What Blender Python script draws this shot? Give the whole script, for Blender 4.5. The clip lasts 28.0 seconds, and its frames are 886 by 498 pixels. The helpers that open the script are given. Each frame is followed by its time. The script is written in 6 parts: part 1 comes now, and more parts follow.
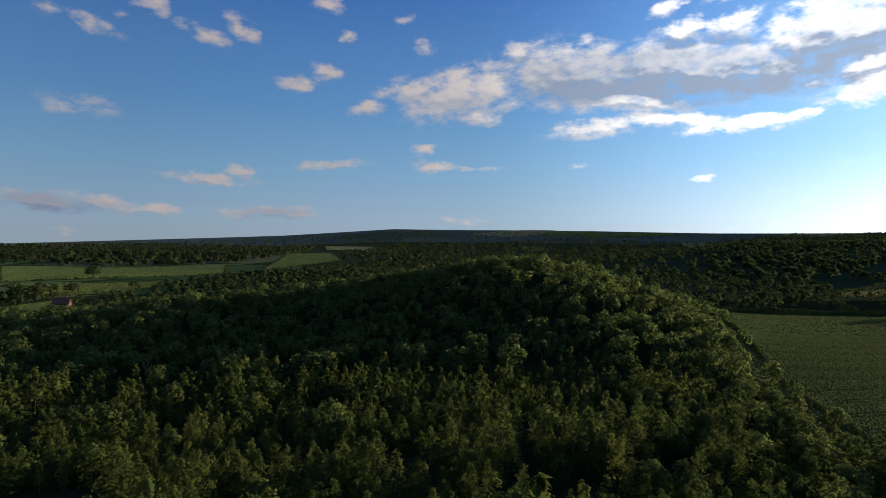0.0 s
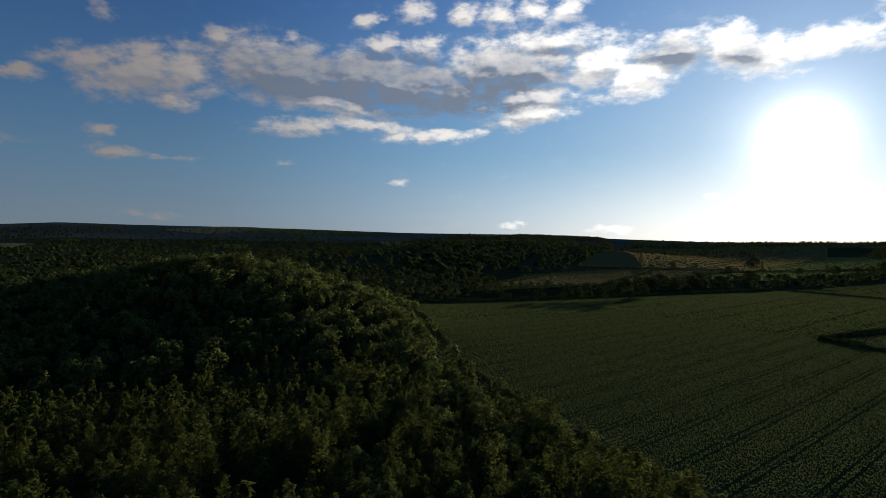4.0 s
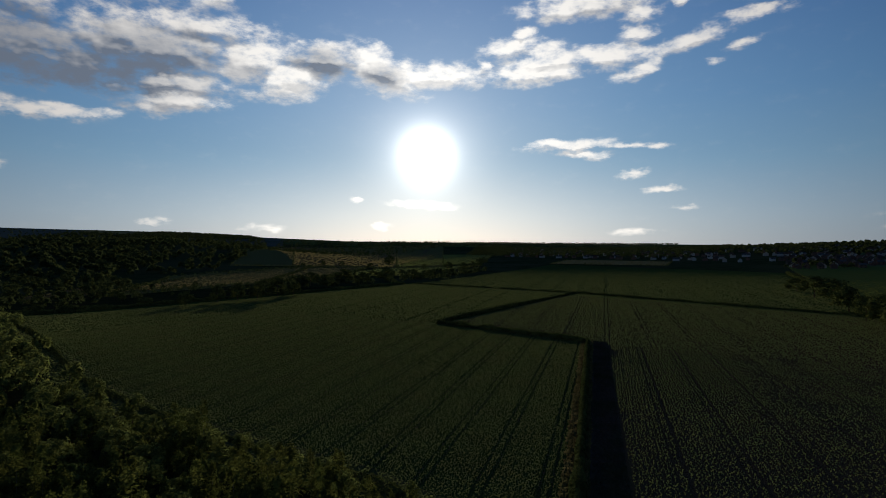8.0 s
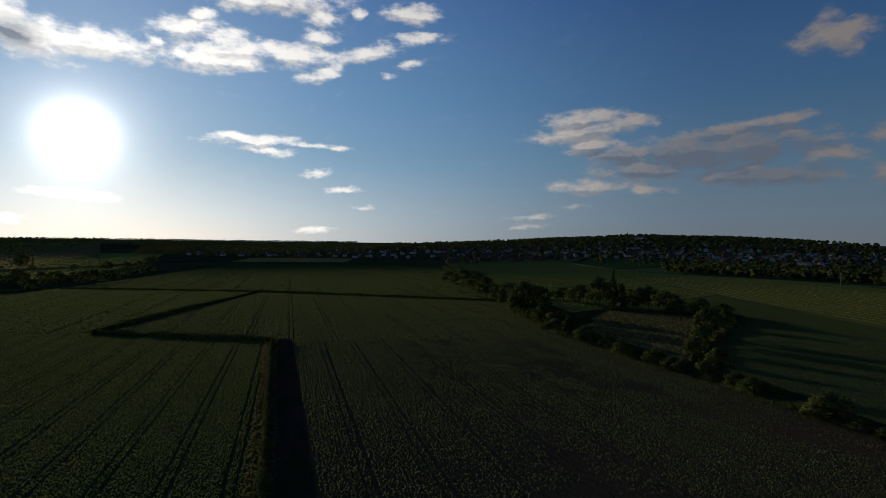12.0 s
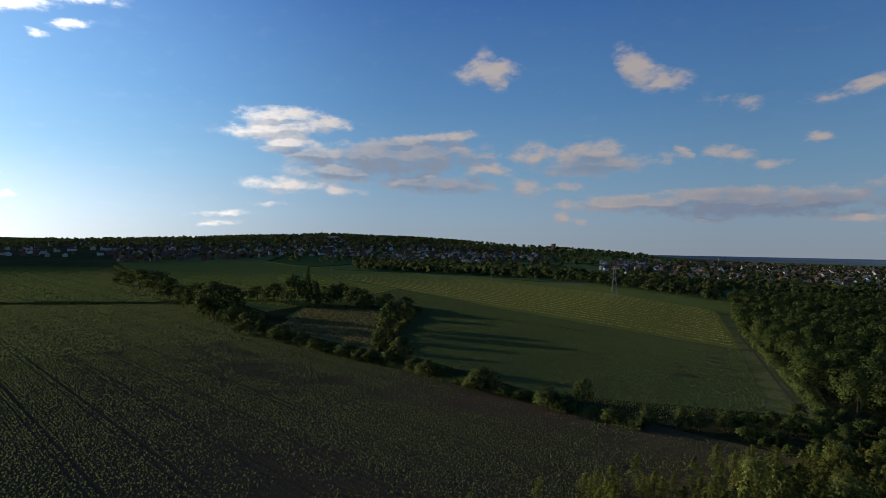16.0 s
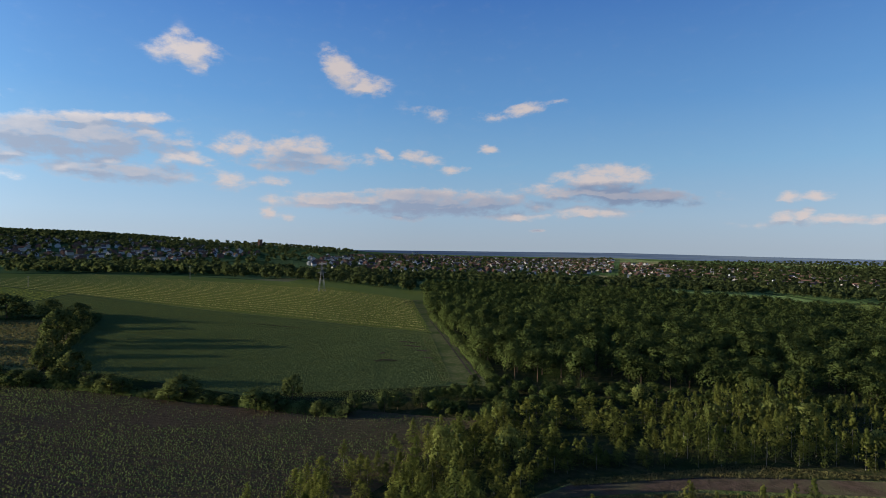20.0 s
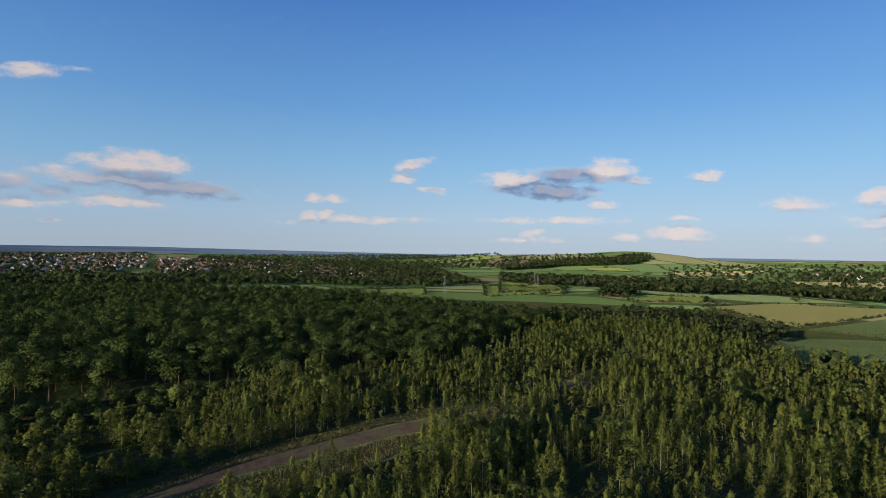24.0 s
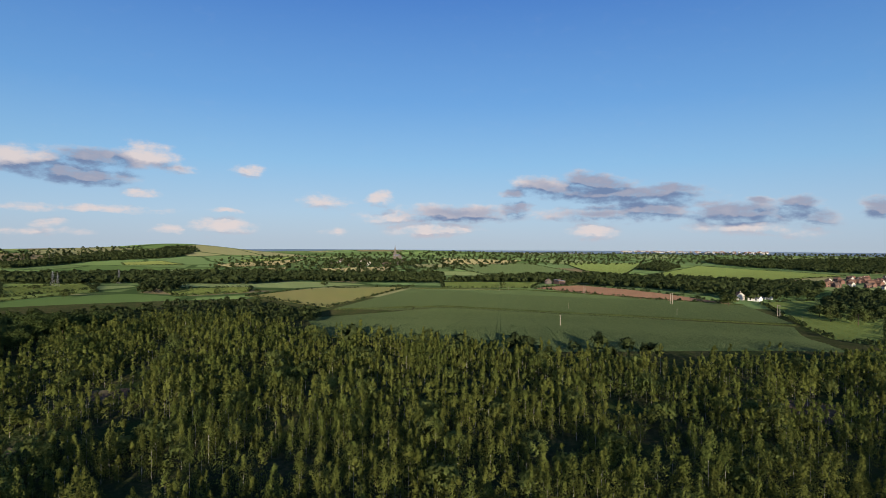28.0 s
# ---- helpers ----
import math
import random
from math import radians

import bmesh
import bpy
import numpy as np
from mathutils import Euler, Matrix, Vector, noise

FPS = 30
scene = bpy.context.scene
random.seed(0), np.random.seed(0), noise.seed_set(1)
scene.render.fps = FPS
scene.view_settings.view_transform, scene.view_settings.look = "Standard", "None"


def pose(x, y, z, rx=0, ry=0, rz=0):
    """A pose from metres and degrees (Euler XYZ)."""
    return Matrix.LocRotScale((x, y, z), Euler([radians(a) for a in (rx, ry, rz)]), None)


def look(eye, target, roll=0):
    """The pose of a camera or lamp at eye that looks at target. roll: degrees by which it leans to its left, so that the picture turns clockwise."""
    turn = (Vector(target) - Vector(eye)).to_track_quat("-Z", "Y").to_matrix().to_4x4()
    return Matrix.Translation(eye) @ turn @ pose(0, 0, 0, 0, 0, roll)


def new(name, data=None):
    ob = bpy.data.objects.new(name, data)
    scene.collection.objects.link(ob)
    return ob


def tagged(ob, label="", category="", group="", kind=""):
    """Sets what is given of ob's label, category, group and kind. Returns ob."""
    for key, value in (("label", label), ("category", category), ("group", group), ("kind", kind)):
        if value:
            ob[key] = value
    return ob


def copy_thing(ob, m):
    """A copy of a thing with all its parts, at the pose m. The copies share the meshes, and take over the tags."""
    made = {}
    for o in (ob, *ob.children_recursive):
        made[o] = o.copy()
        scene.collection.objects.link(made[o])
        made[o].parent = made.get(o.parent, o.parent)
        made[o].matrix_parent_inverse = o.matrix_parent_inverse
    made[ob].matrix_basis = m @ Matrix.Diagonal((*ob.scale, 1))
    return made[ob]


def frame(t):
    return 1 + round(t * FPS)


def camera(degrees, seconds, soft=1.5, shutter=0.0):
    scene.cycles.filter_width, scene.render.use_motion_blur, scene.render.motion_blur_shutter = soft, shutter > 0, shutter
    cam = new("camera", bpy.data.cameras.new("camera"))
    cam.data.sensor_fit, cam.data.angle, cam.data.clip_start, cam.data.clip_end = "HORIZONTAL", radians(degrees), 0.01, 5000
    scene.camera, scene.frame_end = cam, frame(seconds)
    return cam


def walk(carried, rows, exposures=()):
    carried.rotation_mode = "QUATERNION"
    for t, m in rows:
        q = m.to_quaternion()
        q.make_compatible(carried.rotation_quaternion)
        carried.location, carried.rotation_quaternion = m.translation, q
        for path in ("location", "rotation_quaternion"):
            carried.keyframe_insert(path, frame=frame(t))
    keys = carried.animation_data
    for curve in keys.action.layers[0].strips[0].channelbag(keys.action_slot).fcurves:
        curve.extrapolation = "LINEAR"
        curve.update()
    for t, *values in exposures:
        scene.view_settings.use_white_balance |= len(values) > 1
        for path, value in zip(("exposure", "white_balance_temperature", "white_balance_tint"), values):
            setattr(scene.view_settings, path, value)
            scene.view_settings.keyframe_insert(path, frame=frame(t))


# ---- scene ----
cam = camera(76.7, 28.0, 0.65)

# ---- the camera: a drone that hovers and turns to its right ----
EYE = (0.0, 0.0, 40.0)
ROWS = [
    (0, 0, 0, 0), (0.5, -3.2, 0, 0), (1, -6.6, -0.1, 0.1), (1.5, -9.8, -0.1, 0.1), (2, -13.6, -0.1, 0.1), (2.5, -17.2, -0.1, 0.1),
    (4.5, -34.2, -0.2, -0.2), (5, -39, -0.2, -0.2), (5.5, -43.2, -0.2, -0.2), (6, -47.7, -0.1, -0.2), (6.5, -51.9, -0.1, -0.2), (7, -56.2, -0.2, -0.2),
    (7.5, -60, -0.2, -0.1), (8, -63.9, -0.2, -0.2), (8.5, -67.4, -0.2, -0.2), (9, -71.4, -0.2, -0.2), (9.5, -75.2, -0.2, -0.3), (10, -79.4, -0.2, -0.3),
    (10.5, -83.4, -0.3, -0.3), (11, -87.3, -0.3, -0.3), (11.5, -91.2, -0.3, -0.3), (12, -95.4, -0.3, -0.3), (12.5, -99.2, -0.3, -0.3), (14.5, -114.6, -0.2, -0.7),
    (15, -118.3, -0.3, -0.7), (15.5, -121.95, -0.2, -0.8), (16, -125.85, -0.2, -0.8), (16.5, -129.6, -0.2, -0.8), (17, -133.4, -0.2, -0.7), (17.5, -136.75, -0.2, -0.7),
    (18, -140.6, -0.2, -0.7), (18.5, -144.1, -0.2, -0.7), (19, -147.8, -0.3, -0.6), (19.5, -151.3, -0.3, -0.6), (20, -155.1, -0.3, -0.5), (20.5, -159.4, -0.3, -0.6),
    (22.5, -181.9, -0.3, -1.2), (23, -188.3, -0.3, -1.1), (23.5, -194, -0.2, -1.1), (24, -199.8, -0.3, -1), (24.5, -205.2, -0.3, -0.9), (25, -211, -0.3, -1),
    (25.5, -216.7, -0.3, -0.9), (26, -222.9, -0.3, -0.9), (26.5, -228.3, -0.3, -0.8), (27, -234.1, -0.4, -0.7), (27.5, -239, -0.4, -0.6), (28, -244, -0.5, -0.6),
]
walk(cam, [(t, pose(*EYE, 90 + pitch, roll, yaw)) for t, yaw, pitch, roll in ROWS],
     [(0, 0.7), (1.5, 0.42), (2.5, 0.14), (5, -0.5), (8, -0.68), (11.5, -0.72), (12.5, -0.5), (14.5, 0.03), (17, 0.75), (20, 1.1), (23, 1.18), (28, 1.15)])

# ---- light: a low evening sun, a blue sky with broken cloud ----
SUN_AZ, SUN_EL = radians(62.2), radians(9.3)
SUN_WAY = Vector((math.sin(SUN_AZ) * math.cos(SUN_EL), math.cos(SUN_AZ) * math.cos(SUN_EL), math.sin(SUN_EL)))
sun = new("sun", bpy.data.lights.new("sun", "SUN"))
sun.data.energy, sun.data.angle, sun.data.color = 3.7, radians(0.53), (1.0, 0.86, 0.66)
sun.matrix_world = look(SUN_WAY * 300, (0, 0, 0))

world = bpy.data.worlds.new("evening_sky")
scene.world = world
world.use_nodes = True
W = world.node_tree
W.nodes.clear()


def wire(tree, kind, *inputs, **props):
    """A node with its first inputs set or linked; returns its first output."""
    n = tree.nodes.new(kind)
    for key, value in props.items():
        setattr(n, key, value)
    for i, v in enumerate(inputs):
        if isinstance(v, bpy.types.NodeSocket):
            tree.links.new(v, n.inputs[i])
        elif v is not None:
            n.inputs[i].default_value = v
    return n.outputs[0]


def calc(tree, op, *inputs, clamp=False):
    return wire(tree, "ShaderNodeMath", *inputs, operation=op, use_clamp=clamp)


def blend(tree, factor, a, b, mode="MIX"):
    n = tree.nodes.new("ShaderNodeMix")
    n.data_type, n.blend_type = "RGBA", mode
    for i, v in ((0, factor), (6, a), (7, b)):
        if isinstance(v, bpy.types.NodeSocket):
            tree.links.new(v, n.inputs[i])
        else:
            n.inputs[i].default_value = v if i == 0 else (*v[:3], 1)
    return n.outputs[2]


def span(tree, value, a, b, c=0.0, d=1.0, smooth=True):
    n = tree.nodes.new("ShaderNodeMapRange")
    n.interpolation_type = "SMOOTHSTEP" if smooth else "LINEAR"
    tree.links.new(value, n.inputs[0])
    for i, v in enumerate((a, b, c, d)):
        n.inputs[1 + i].default_value = v
    return n.outputs[0]


# where a cloud bank lies: azimuth, elevation, half length, half height, slope (degrees), how solid, how grey
CLOUDS = []


def cloud(az, el, long, high, slope=0.0, solid=1.0, grey=0.0):
    CLOUDS.append((az, el, long, high, slope, solid, grey))


cloud(-32.2, 18.8, 2.1, 0.53, -22, 0.55, 0)
cloud(-35.6, 19.5, 1.7, 0.59, 4, 0.45, 0)
cloud(-29.6, 19.7, 0.5, 0.36, -16, 0.5, 0)
cloud(-27.4, 21.1, 1.3, 0.63, 2, 0.8, 0)
cloud(-25.0, 19.9, 0.9, 0.42, -9, 0.6, 0)
cloud(-22.4, 19.3, 1.7, 0.71, -20, 0.85, 0)
cloud(-19.9, 20.5, 1.4, 0.67, -43, 0.8, 0)
cloud(-11.4, 23.2, 1.5, 0.57, -8, 0.7, 0)
cloud(-14.5, 15.8, 1.7, 0.73, 1, 0.7, 0)
cloud(-11.8, 17.3, 1.4, 0.67, -17, 0.8, 0)
cloud(-33.1, 12.1, 3.6, 0.92, 5, 0.42, 0)
cloud(-7.7, 13.9, 1.5, 0.54, 6, 0.7, 0)
cloud(-9.5, 20.5, 0.6, 0.40, 3, 0.7, 0)
cloud(-4.0, 22.5, 0.8, 0.39, 1, 0.5, 0)
cloud(-1.8, 19.9, 1.1, 0.61, -9, 0.7, 0)
cloud(-2.8, 15.9, 3.8, 1.07, 8, 0.7, 0.1)
cloud(2.1, 15.4, 6.0, 2.25, 11, 1, 0.35)
cloud(3.5, 13.2, 1.9, 0.77, -6, 0.7, 0.1)
cloud(7.7, 19.2, 1.4, 0.72, -2, 0.8, 0)
cloud(13.9, 16.6, 8.0, 2.57, -6, 1.1, 0.9)
cloud(24.1, 16.1, 13.2, 2.31, -5, 1.15, 1.1)
cloud(18.5, 14.0, 6.2, 0.82, -5, 1, 0.4)
cloud(23.2, 19.5, 2.0, 0.85, -8, 0.9, 0)
cloud(27.5, 19.4, 2.0, 1.00, -9, 0.9, 0)
cloud(34.6, 18.2, 4.0, 2.14, 2, 1, 0.3)
cloud(36.1, 12.6, 2.7, 0.80, -6, 0.9, 0)
cloud(15.5, 11.8, 4.8, 0.80, 4, 0.9, 0.1)
cloud(21.4, 12.2, 5.1, 0.62, -3, 0.8, 0)
cloud(27.6, 11.1, 4.6, 0.49, 1, 0.85, 0)
cloud(14.1, 19.8, 1.1, 0.50, 28, 0.6, 0)
cloud(21.3, 21.7, 1.2, 0.60, 18, 0.7, 0)
cloud(-22.6, 6.7, 3.8, 0.53, -1, 0.8, 0.5)
cloud(-20.0, 7.6, 1.1, 0.43, -1, 0.7, 0.3)
cloud(-11.2, 8.4, 3.4, 0.39, 3, 0.9, 0.5)
cloud(-2.0, 9.9, 1.1, 0.45, 0, 0.9, 0.1)
cloud(-1.2, 8.3, 1.9, 0.51, -3, 0.9, 0.1)
cloud(2.7, 8.2, 2.4, 0.23, 0, 0.6, 0)
cloud(-35.5, 3.9, 3.3, 0.70, -4, 0.95, 1.2)
cloud(-31.2, 4.0, 2.8, 0.59, -11, 0.9, 0.6)
cloud(-26.7, 3.5, 1.9, 0.41, -3, 0.8, 0.4)
cloud(-16.9, 3.6, 4.8, 0.55, 2, 0.85, 0.7)
cloud(1.8, 2.9, 3.4, 0.40, -5, 0.5, 0.4)
cloud(13.9, 8.1, 0.9, 0.33, -2, 0.5, 0)
cloud(25.1, 6.4, 1.2, 0.21, -3, 0.6, 0)
cloud(-34.1, 1.4, 1.1, 0.29, -2, 0.4, 0.3)
cloud(21.8, 21.8, 1.5, 0.66, 32, 0.8, 0)
cloud(26.5, 22.8, 1.9, 0.86, 1, 0.9, 0)
cloud(31.5, 22.6, 1.4, 0.97, 3, 0.9, 0.1)
cloud(35.2, 22.4, 2.0, 1.28, 19, 0.9, 0.2)
cloud(38.4, 22.6, 1.5, 0.98, 16, 0.9, 0.1)
cloud(41.9, 22.5, 2.3, 1.08, 26, 0.9, 0.1)
cloud(27.6, 19.7, 2.0, 1.00, 10, 0.9, 0.1)
cloud(23.9, 20.0, 1.4, 0.69, 10, 0.9, 0.1)
cloud(40.4, 19.8, 7.1, 1.22, 1, 0.9, 0.3)
cloud(36.4, 17.4, 7.1, 2.20, 4, 1.1, 0.9)
cloud(38.0, 13.3, 4.5, 0.98, 2, 1, 0.5)
cloud(38.1, 14.7, 4.8, 1.19, 2, 1, 0.6)
cloud(45.0, 17.3, 3.4, 1.88, 2, 1, 0.3)
cloud(48.7, 16.1, 4.1, 1.57, 14, 1.05, 0.1)
cloud(51.5, 18.1, 3.3, 1.32, 2, 1.1, 0.7)
cloud(57.6, 17.3, 4.3, 1.69, -20, 1.1, 0.2)
cloud(57.9, 17.0, 1.9, 0.90, -11, 0.6, 0.9)
cloud(63.2, 16.9, 5.2, 1.06, 1, 1, 0)
cloud(48.1, 14.9, 3.5, 0.64, 3, 0.9, 0)
cloud(24.6, 11.0, 1.8, 0.27, -1, 0.8, 0)
cloud(29.9, 11.2, 3.9, 0.33, 5, 0.9, 0.1)
cloud(70.4, 19.2, 2.6, 0.97, 2, 0.9, 0)
cloud(73.6, 17.0, 4.3, 1.04, 3, 1, 0.1)
cloud(74.7, 18.7, 2.9, 0.92, -7, 0.9, 0.1)
cloud(70.4, 17.1, 1.2, 0.54, 1, 0.8, 0)
cloud(68.1, 18.0, 0.5, 0.37, -1, 0.7, 0)
cloud(75.0, 10.2, 2.5, 0.36, -1, 1, 0)
cloud(76.7, 9.2, 0.8, 0.27, -7, 0.9, 0)
cloud(62.1, 4.4, 2.9, 0.21, -3, 0.8, 0)
cloud(55.3, 4.6, 0.6, 0.17, -1, 0.7, 0)
cloud(24.9, 6.5, 1.2, 0.17, 2, 0.6, 0)
cloud(46.0, 1.7, 1.7, 0.40, -2, 0.7, 0.1)
cloud(36.5, 2.3, 1.3, 0.23, 0, 0.6, 0)
cloud(3.1, 8.1, 2.6, 0.18, 4, 0.6, 0.1)
cloud(76.5, 10.1, 3.9, 0.44, -0, 1, 0)
cloud(78.7, 9.1, 2.2, 0.33, -1, 0.9, 0)
cloud(82.7, 9.8, 2.7, 0.22, -1, 0.8, 0)
cloud(82.7, 7.2, 1.6, 0.34, -0, 0.9, 0)
cloud(85.2, 5.7, 1.5, 0.23, 1, 0.8, 0)
cloud(87.4, 3.8, 1.3, 0.17, 0, 0.6, 0)
cloud(78.7, 22.7, 6.5, 1.06, 2, 0.95, 0.5)
cloud(71.3, 19.5, 2.9, 0.74, 8, 0.9, 0)
cloud(71.9, 20.7, 1.0, 0.49, 5, 0.8, 0)
cloud(74.0, 18.0, 4.3, 0.76, 6, 0.95, 0)
cloud(75.1, 16.9, 3.2, 0.67, 2, 0.9, 0.05)
cloud(80.1, 18.1, 4.0, 0.93, 0, 0.95, 0.1)
cloud(82.9, 16.7, 2.2, 0.63, 16, 0.9, 0)
cloud(83.4, 21.6, 1.5, 0.79, 11, 0.9, 0)
cloud(83.2, 20.0, 1.8, 0.61, 5, 0.8, 0)
cloud(87.5, 18.6, 3.4, 0.72, 14, 0.9, 0)
cloud(93.0, 20.3, 2.8, 0.40, 5, 0.85, 0)
cloud(92.0, 22.5, 2.7, 0.83, -3, 0.95, 0)
cloud(86.8, 22.1, 0.7, 0.40, 22, 0.8, 0)
cloud(92.0, 17.9, 1.5, 0.42, 6, 0.7, 0)
cloud(89.7, 16.5, 0.8, 0.21, 2, 0.6, 0)
cloud(61.8, 4.3, 3.4, 0.26, -2, 0.9, 0)
cloud(55.3, 4.5, 0.7, 0.15, 3, 0.6, 0)
cloud(57.5, 2.0, 0.9, 0.30, -2, 0.7, 0.1)
cloud(104.1, 3.0, 2.5, 0.28, 3, 0.6, 0.3)
cloud(82.5, 1.5, 2.4, 0.23, -2, 0.6, 0.1)
cloud(109.3, 12.5, 3.4, 0.60, 6, 1, 0.1)
cloud(110.0, 11.4, 4.9, 0.91, 5, 1.05, 0.35)
cloud(114.4, 12.0, 2.4, 0.52, -2, 0.9, 0.1)
cloud(110.1, 10.1, 2.6, 0.72, 4, 0.95, 0.2)
cloud(112.9, 9.0, 3.5, 0.84, 1, 1, 0.7)
cloud(121.2, 9.0, 8.3, 1.43, 2, 1.1, 1.3)
cloud(116.1, 7.6, 5.3, 0.97, -0, 1, 0.8)
cloud(110.0, 6.0, 3.8, 0.73, 3, 0.9, 0.3)
cloud(115.4, 5.6, 1.9, 0.54, 1, 0.9, 0.2)
cloud(121.3, 10.5, 2.5, 0.49, 5, 1, 0)
cloud(125.3, 11.1, 4.8, 0.38, 3, 0.85, 0)
cloud(127.1, 10.1, 1.2, 0.33, 2, 0.8, 0)
cloud(130.4, 9.4, 1.1, 0.45, 1, 0.8, 0)
cloud(125.2, 6.4, 5.2, 0.90, -2, 1, 1)
cloud(124.1, 7.3, 1.5, 0.56, -5, 0.8, 0.4)
cloud(130.1, 7.8, 2.5, 0.79, 1, 0.7, 0.3)
cloud(134.8, 9.2, 2.2, 1.01, 6, 0.85, 0.1)
cloud(140.7, 8.3, 5.1, 0.90, 1, 0.95, 0.9)
cloud(140.6, 9.3, 2.9, 1.23, -0, 1, 0.5)
cloud(134.2, 6.1, 2.5, 0.80, -3, 0.6, 0.3)
cloud(138.2, 6.2, 1.7, 0.46, 0, 0.6, 0.4)
cloud(146.5, 8.6, 1.8, 0.55, -4, 0.6, 0.2)
cloud(148.9, 9.1, 0.7, 0.49, -13, 0.8, 0)
cloud(152.7, 8.8, 1.9, 0.64, -4, 0.9, 0.3)
cloud(156.1, 7.7, 1.1, 0.42, -2, 0.8, 0.5)
cloud(130.3, 17.4, 2.9, 0.94, 2, 1.05, 0.15)
cloud(130.6, 17.3, 1.7, 1.05, -57, 1, 0.15)
cloud(144.8, 17.0, 2.4, 1.35, -44, 1.05, 0.15)
cloud(147.3, 15.6, 2.1, 0.73, -3, 0.95, 0.2)
cloud(153.7, 13.2, 3.0, 0.77, -10, 0.45, 0)
cloud(159.7, 13.0, 1.5, 0.39, 1, 0.55, 0)
cloud(163.4, 13.5, 2.6, 0.43, 14, 0.7, 0)
cloud(166.4, 14.3, 1.2, 0.18, 4, 0.5, 0)
cloud(159.6, 9.7, 1.0, 0.45, -4, 0.9, 0.1)
cloud(144.9, 4.6, 6.8, 0.68, 1, 0.95, 0.6)
cloud(153.4, 5.0, 8.1, 0.75, 0, 1, 0.7)
cloud(155.9, 4.0, 10.0, 0.74, 2, 0.95, 1.2)
cloud(151.0, 3.0, 2.6, 0.33, -2, 0.8, 0.1)
cloud(137.7, 3.2, 0.6, 0.57, -16, 0.8, 0)
cloud(139.4, 2.8, 1.1, 0.34, 0, 0.8, 0)
cloud(104.8, 3.1, 1.9, 0.25, 2, 0.5, 0.1)
cloud(109.0, 4.0, 2.1, 0.26, 1, 0.5, 0.1)
cloud(103.9, 2.0, 1.8, 0.25, 2, 0.6, 0.4)
cloud(163.2, 3.1, 3.2, 0.30, 0, 0.7, 0.3)
cloud(164.5, 1.8, 0.4, 0.10, -0, 0.7, 0.8)
cloud(170.9, 6.7, 4.3, 1.2, 2, 1.05, 0)
cloud(171.4, 5.2, 8.2, 0.8, -4, 1, 0.9)
cloud(174.6, 4.8, 4.6, 0.70, -2, 1, 1.4)
cloud(169.6, 3.3, 3.8, 0.56, 1, 0.8, 0.3)
cloud(155.2, 4.5, 9.2, 1.03, -0, 1, 0.9)
cloud(187.0, 4.5, 0.9, 0.34, -2, 0.7, 0)
cloud(186.2, 2.8, 0.8, 0.49, -1, 0.8, 0)
cloud(190.3, 2.5, 2.5, 0.28, 0, 0.7, 0.1)
cloud(187.6, 2.1, 5.8, 0.29, -1, 0.5, 0.5)
cloud(196.5, 8.0, 2.0, 0.49, 17, 0.9, 0.4)
cloud(195.4, 6.6, 1.3, 0.33, 3, 0.7, 0.5)
cloud(198.9, 5.5, 1.7, 0.22, -6, 0.6, 0.6)
cloud(206.9, 6.6, 3.1, 0.85, 4, 1, 0.2)
cloud(211.5, 7.2, 2.5, 0.80, -2, 1, 1.1)
cloud(215.8, 7.6, 2.6, 0.96, 0, 1.05, 0.2)
cloud(211.0, 5.7, 4.2, 0.69, -1, 1, 1.4)
cloud(218.4, 6.8, 1.7, 0.45, -2, 0.8, 0.6)
cloud(224.7, 6.8, 0.9, 0.39, -5, 0.8, 0.2)
cloud(188.8, 4.5, 0.9, 0.32, 3, 0.8, 0)
cloud(187.9, 2.9, 0.7, 0.48, 14, 0.8, 0)
cloud(215.3, 4.3, 1.3, 0.29, 1, 0.7, 0.1)
cloud(191.9, 2.4, 7.6, 0.27, 1, 0.6, 0.3)
cloud(211.3, 2.8, 8.7, 0.23, 0, 0.6, 0.5)
cloud(222.8, 1.5, 3.0, 0.62, -1, 0.85, 0)
cloud(217.4, 1.1, 1.0, 0.29, 1, 0.7, 0)
cloud(222.7, 3.0, 1.2, 0.17, -3, 0.8, 0)
cloud(232.2, 4.0, 2.4, 0.70, -4, 0.75, 0.2)
cloud(237.5, 4.4, 1.1, 0.67, -5, 0.9, 0)
cloud(232.8, 1.1, 1.2, 0.27, 1, 0.6, 0)
cloud(239.7, 2.7, 4.3, 0.51, 1, 0.8, 0.3)
cloud(242.9, 1.7, 4.3, 0.54, 0, 0.85, 0)
cloud(207.9, 0.7, 3.6, 0.23, 1, 0.6, 0.1)
cloud(208.6, 1.4, 1.0, 0.40, 1, 0.6, 0.3)
cloud(251.5, 5.2, 1.4, 0.40, -0, 0.9, 1)
cloud(254.3, 5.9, 3.0, 0.79, -7, 1, 0.9)
cloud(260.8, 5.1, 7.9, 0.82, -2, 1, 1.3)
cloud(259.4, 6.2, 3.7, 0.77, -4, 1, 1.1)
cloud(265.9, 5.5, 3.0, 0.42, 1, 0.9, 1.1)
cloud(245.7, 3.2, 7.0, 0.69, -0, 0.95, 0.9)
cloud(251.6, 3.6, 1.3, 0.51, 3, 0.9, 1.2)
cloud(243.2, 1.4, 4.4, 0.58, 3, 0.85, 0.1)
cloud(260.1, 3.1, 6.5, 0.66, 0, 0.9, 0.8)
cloud(264.7, 3.5, 3.0, 0.75, -5, 0.95, 1)
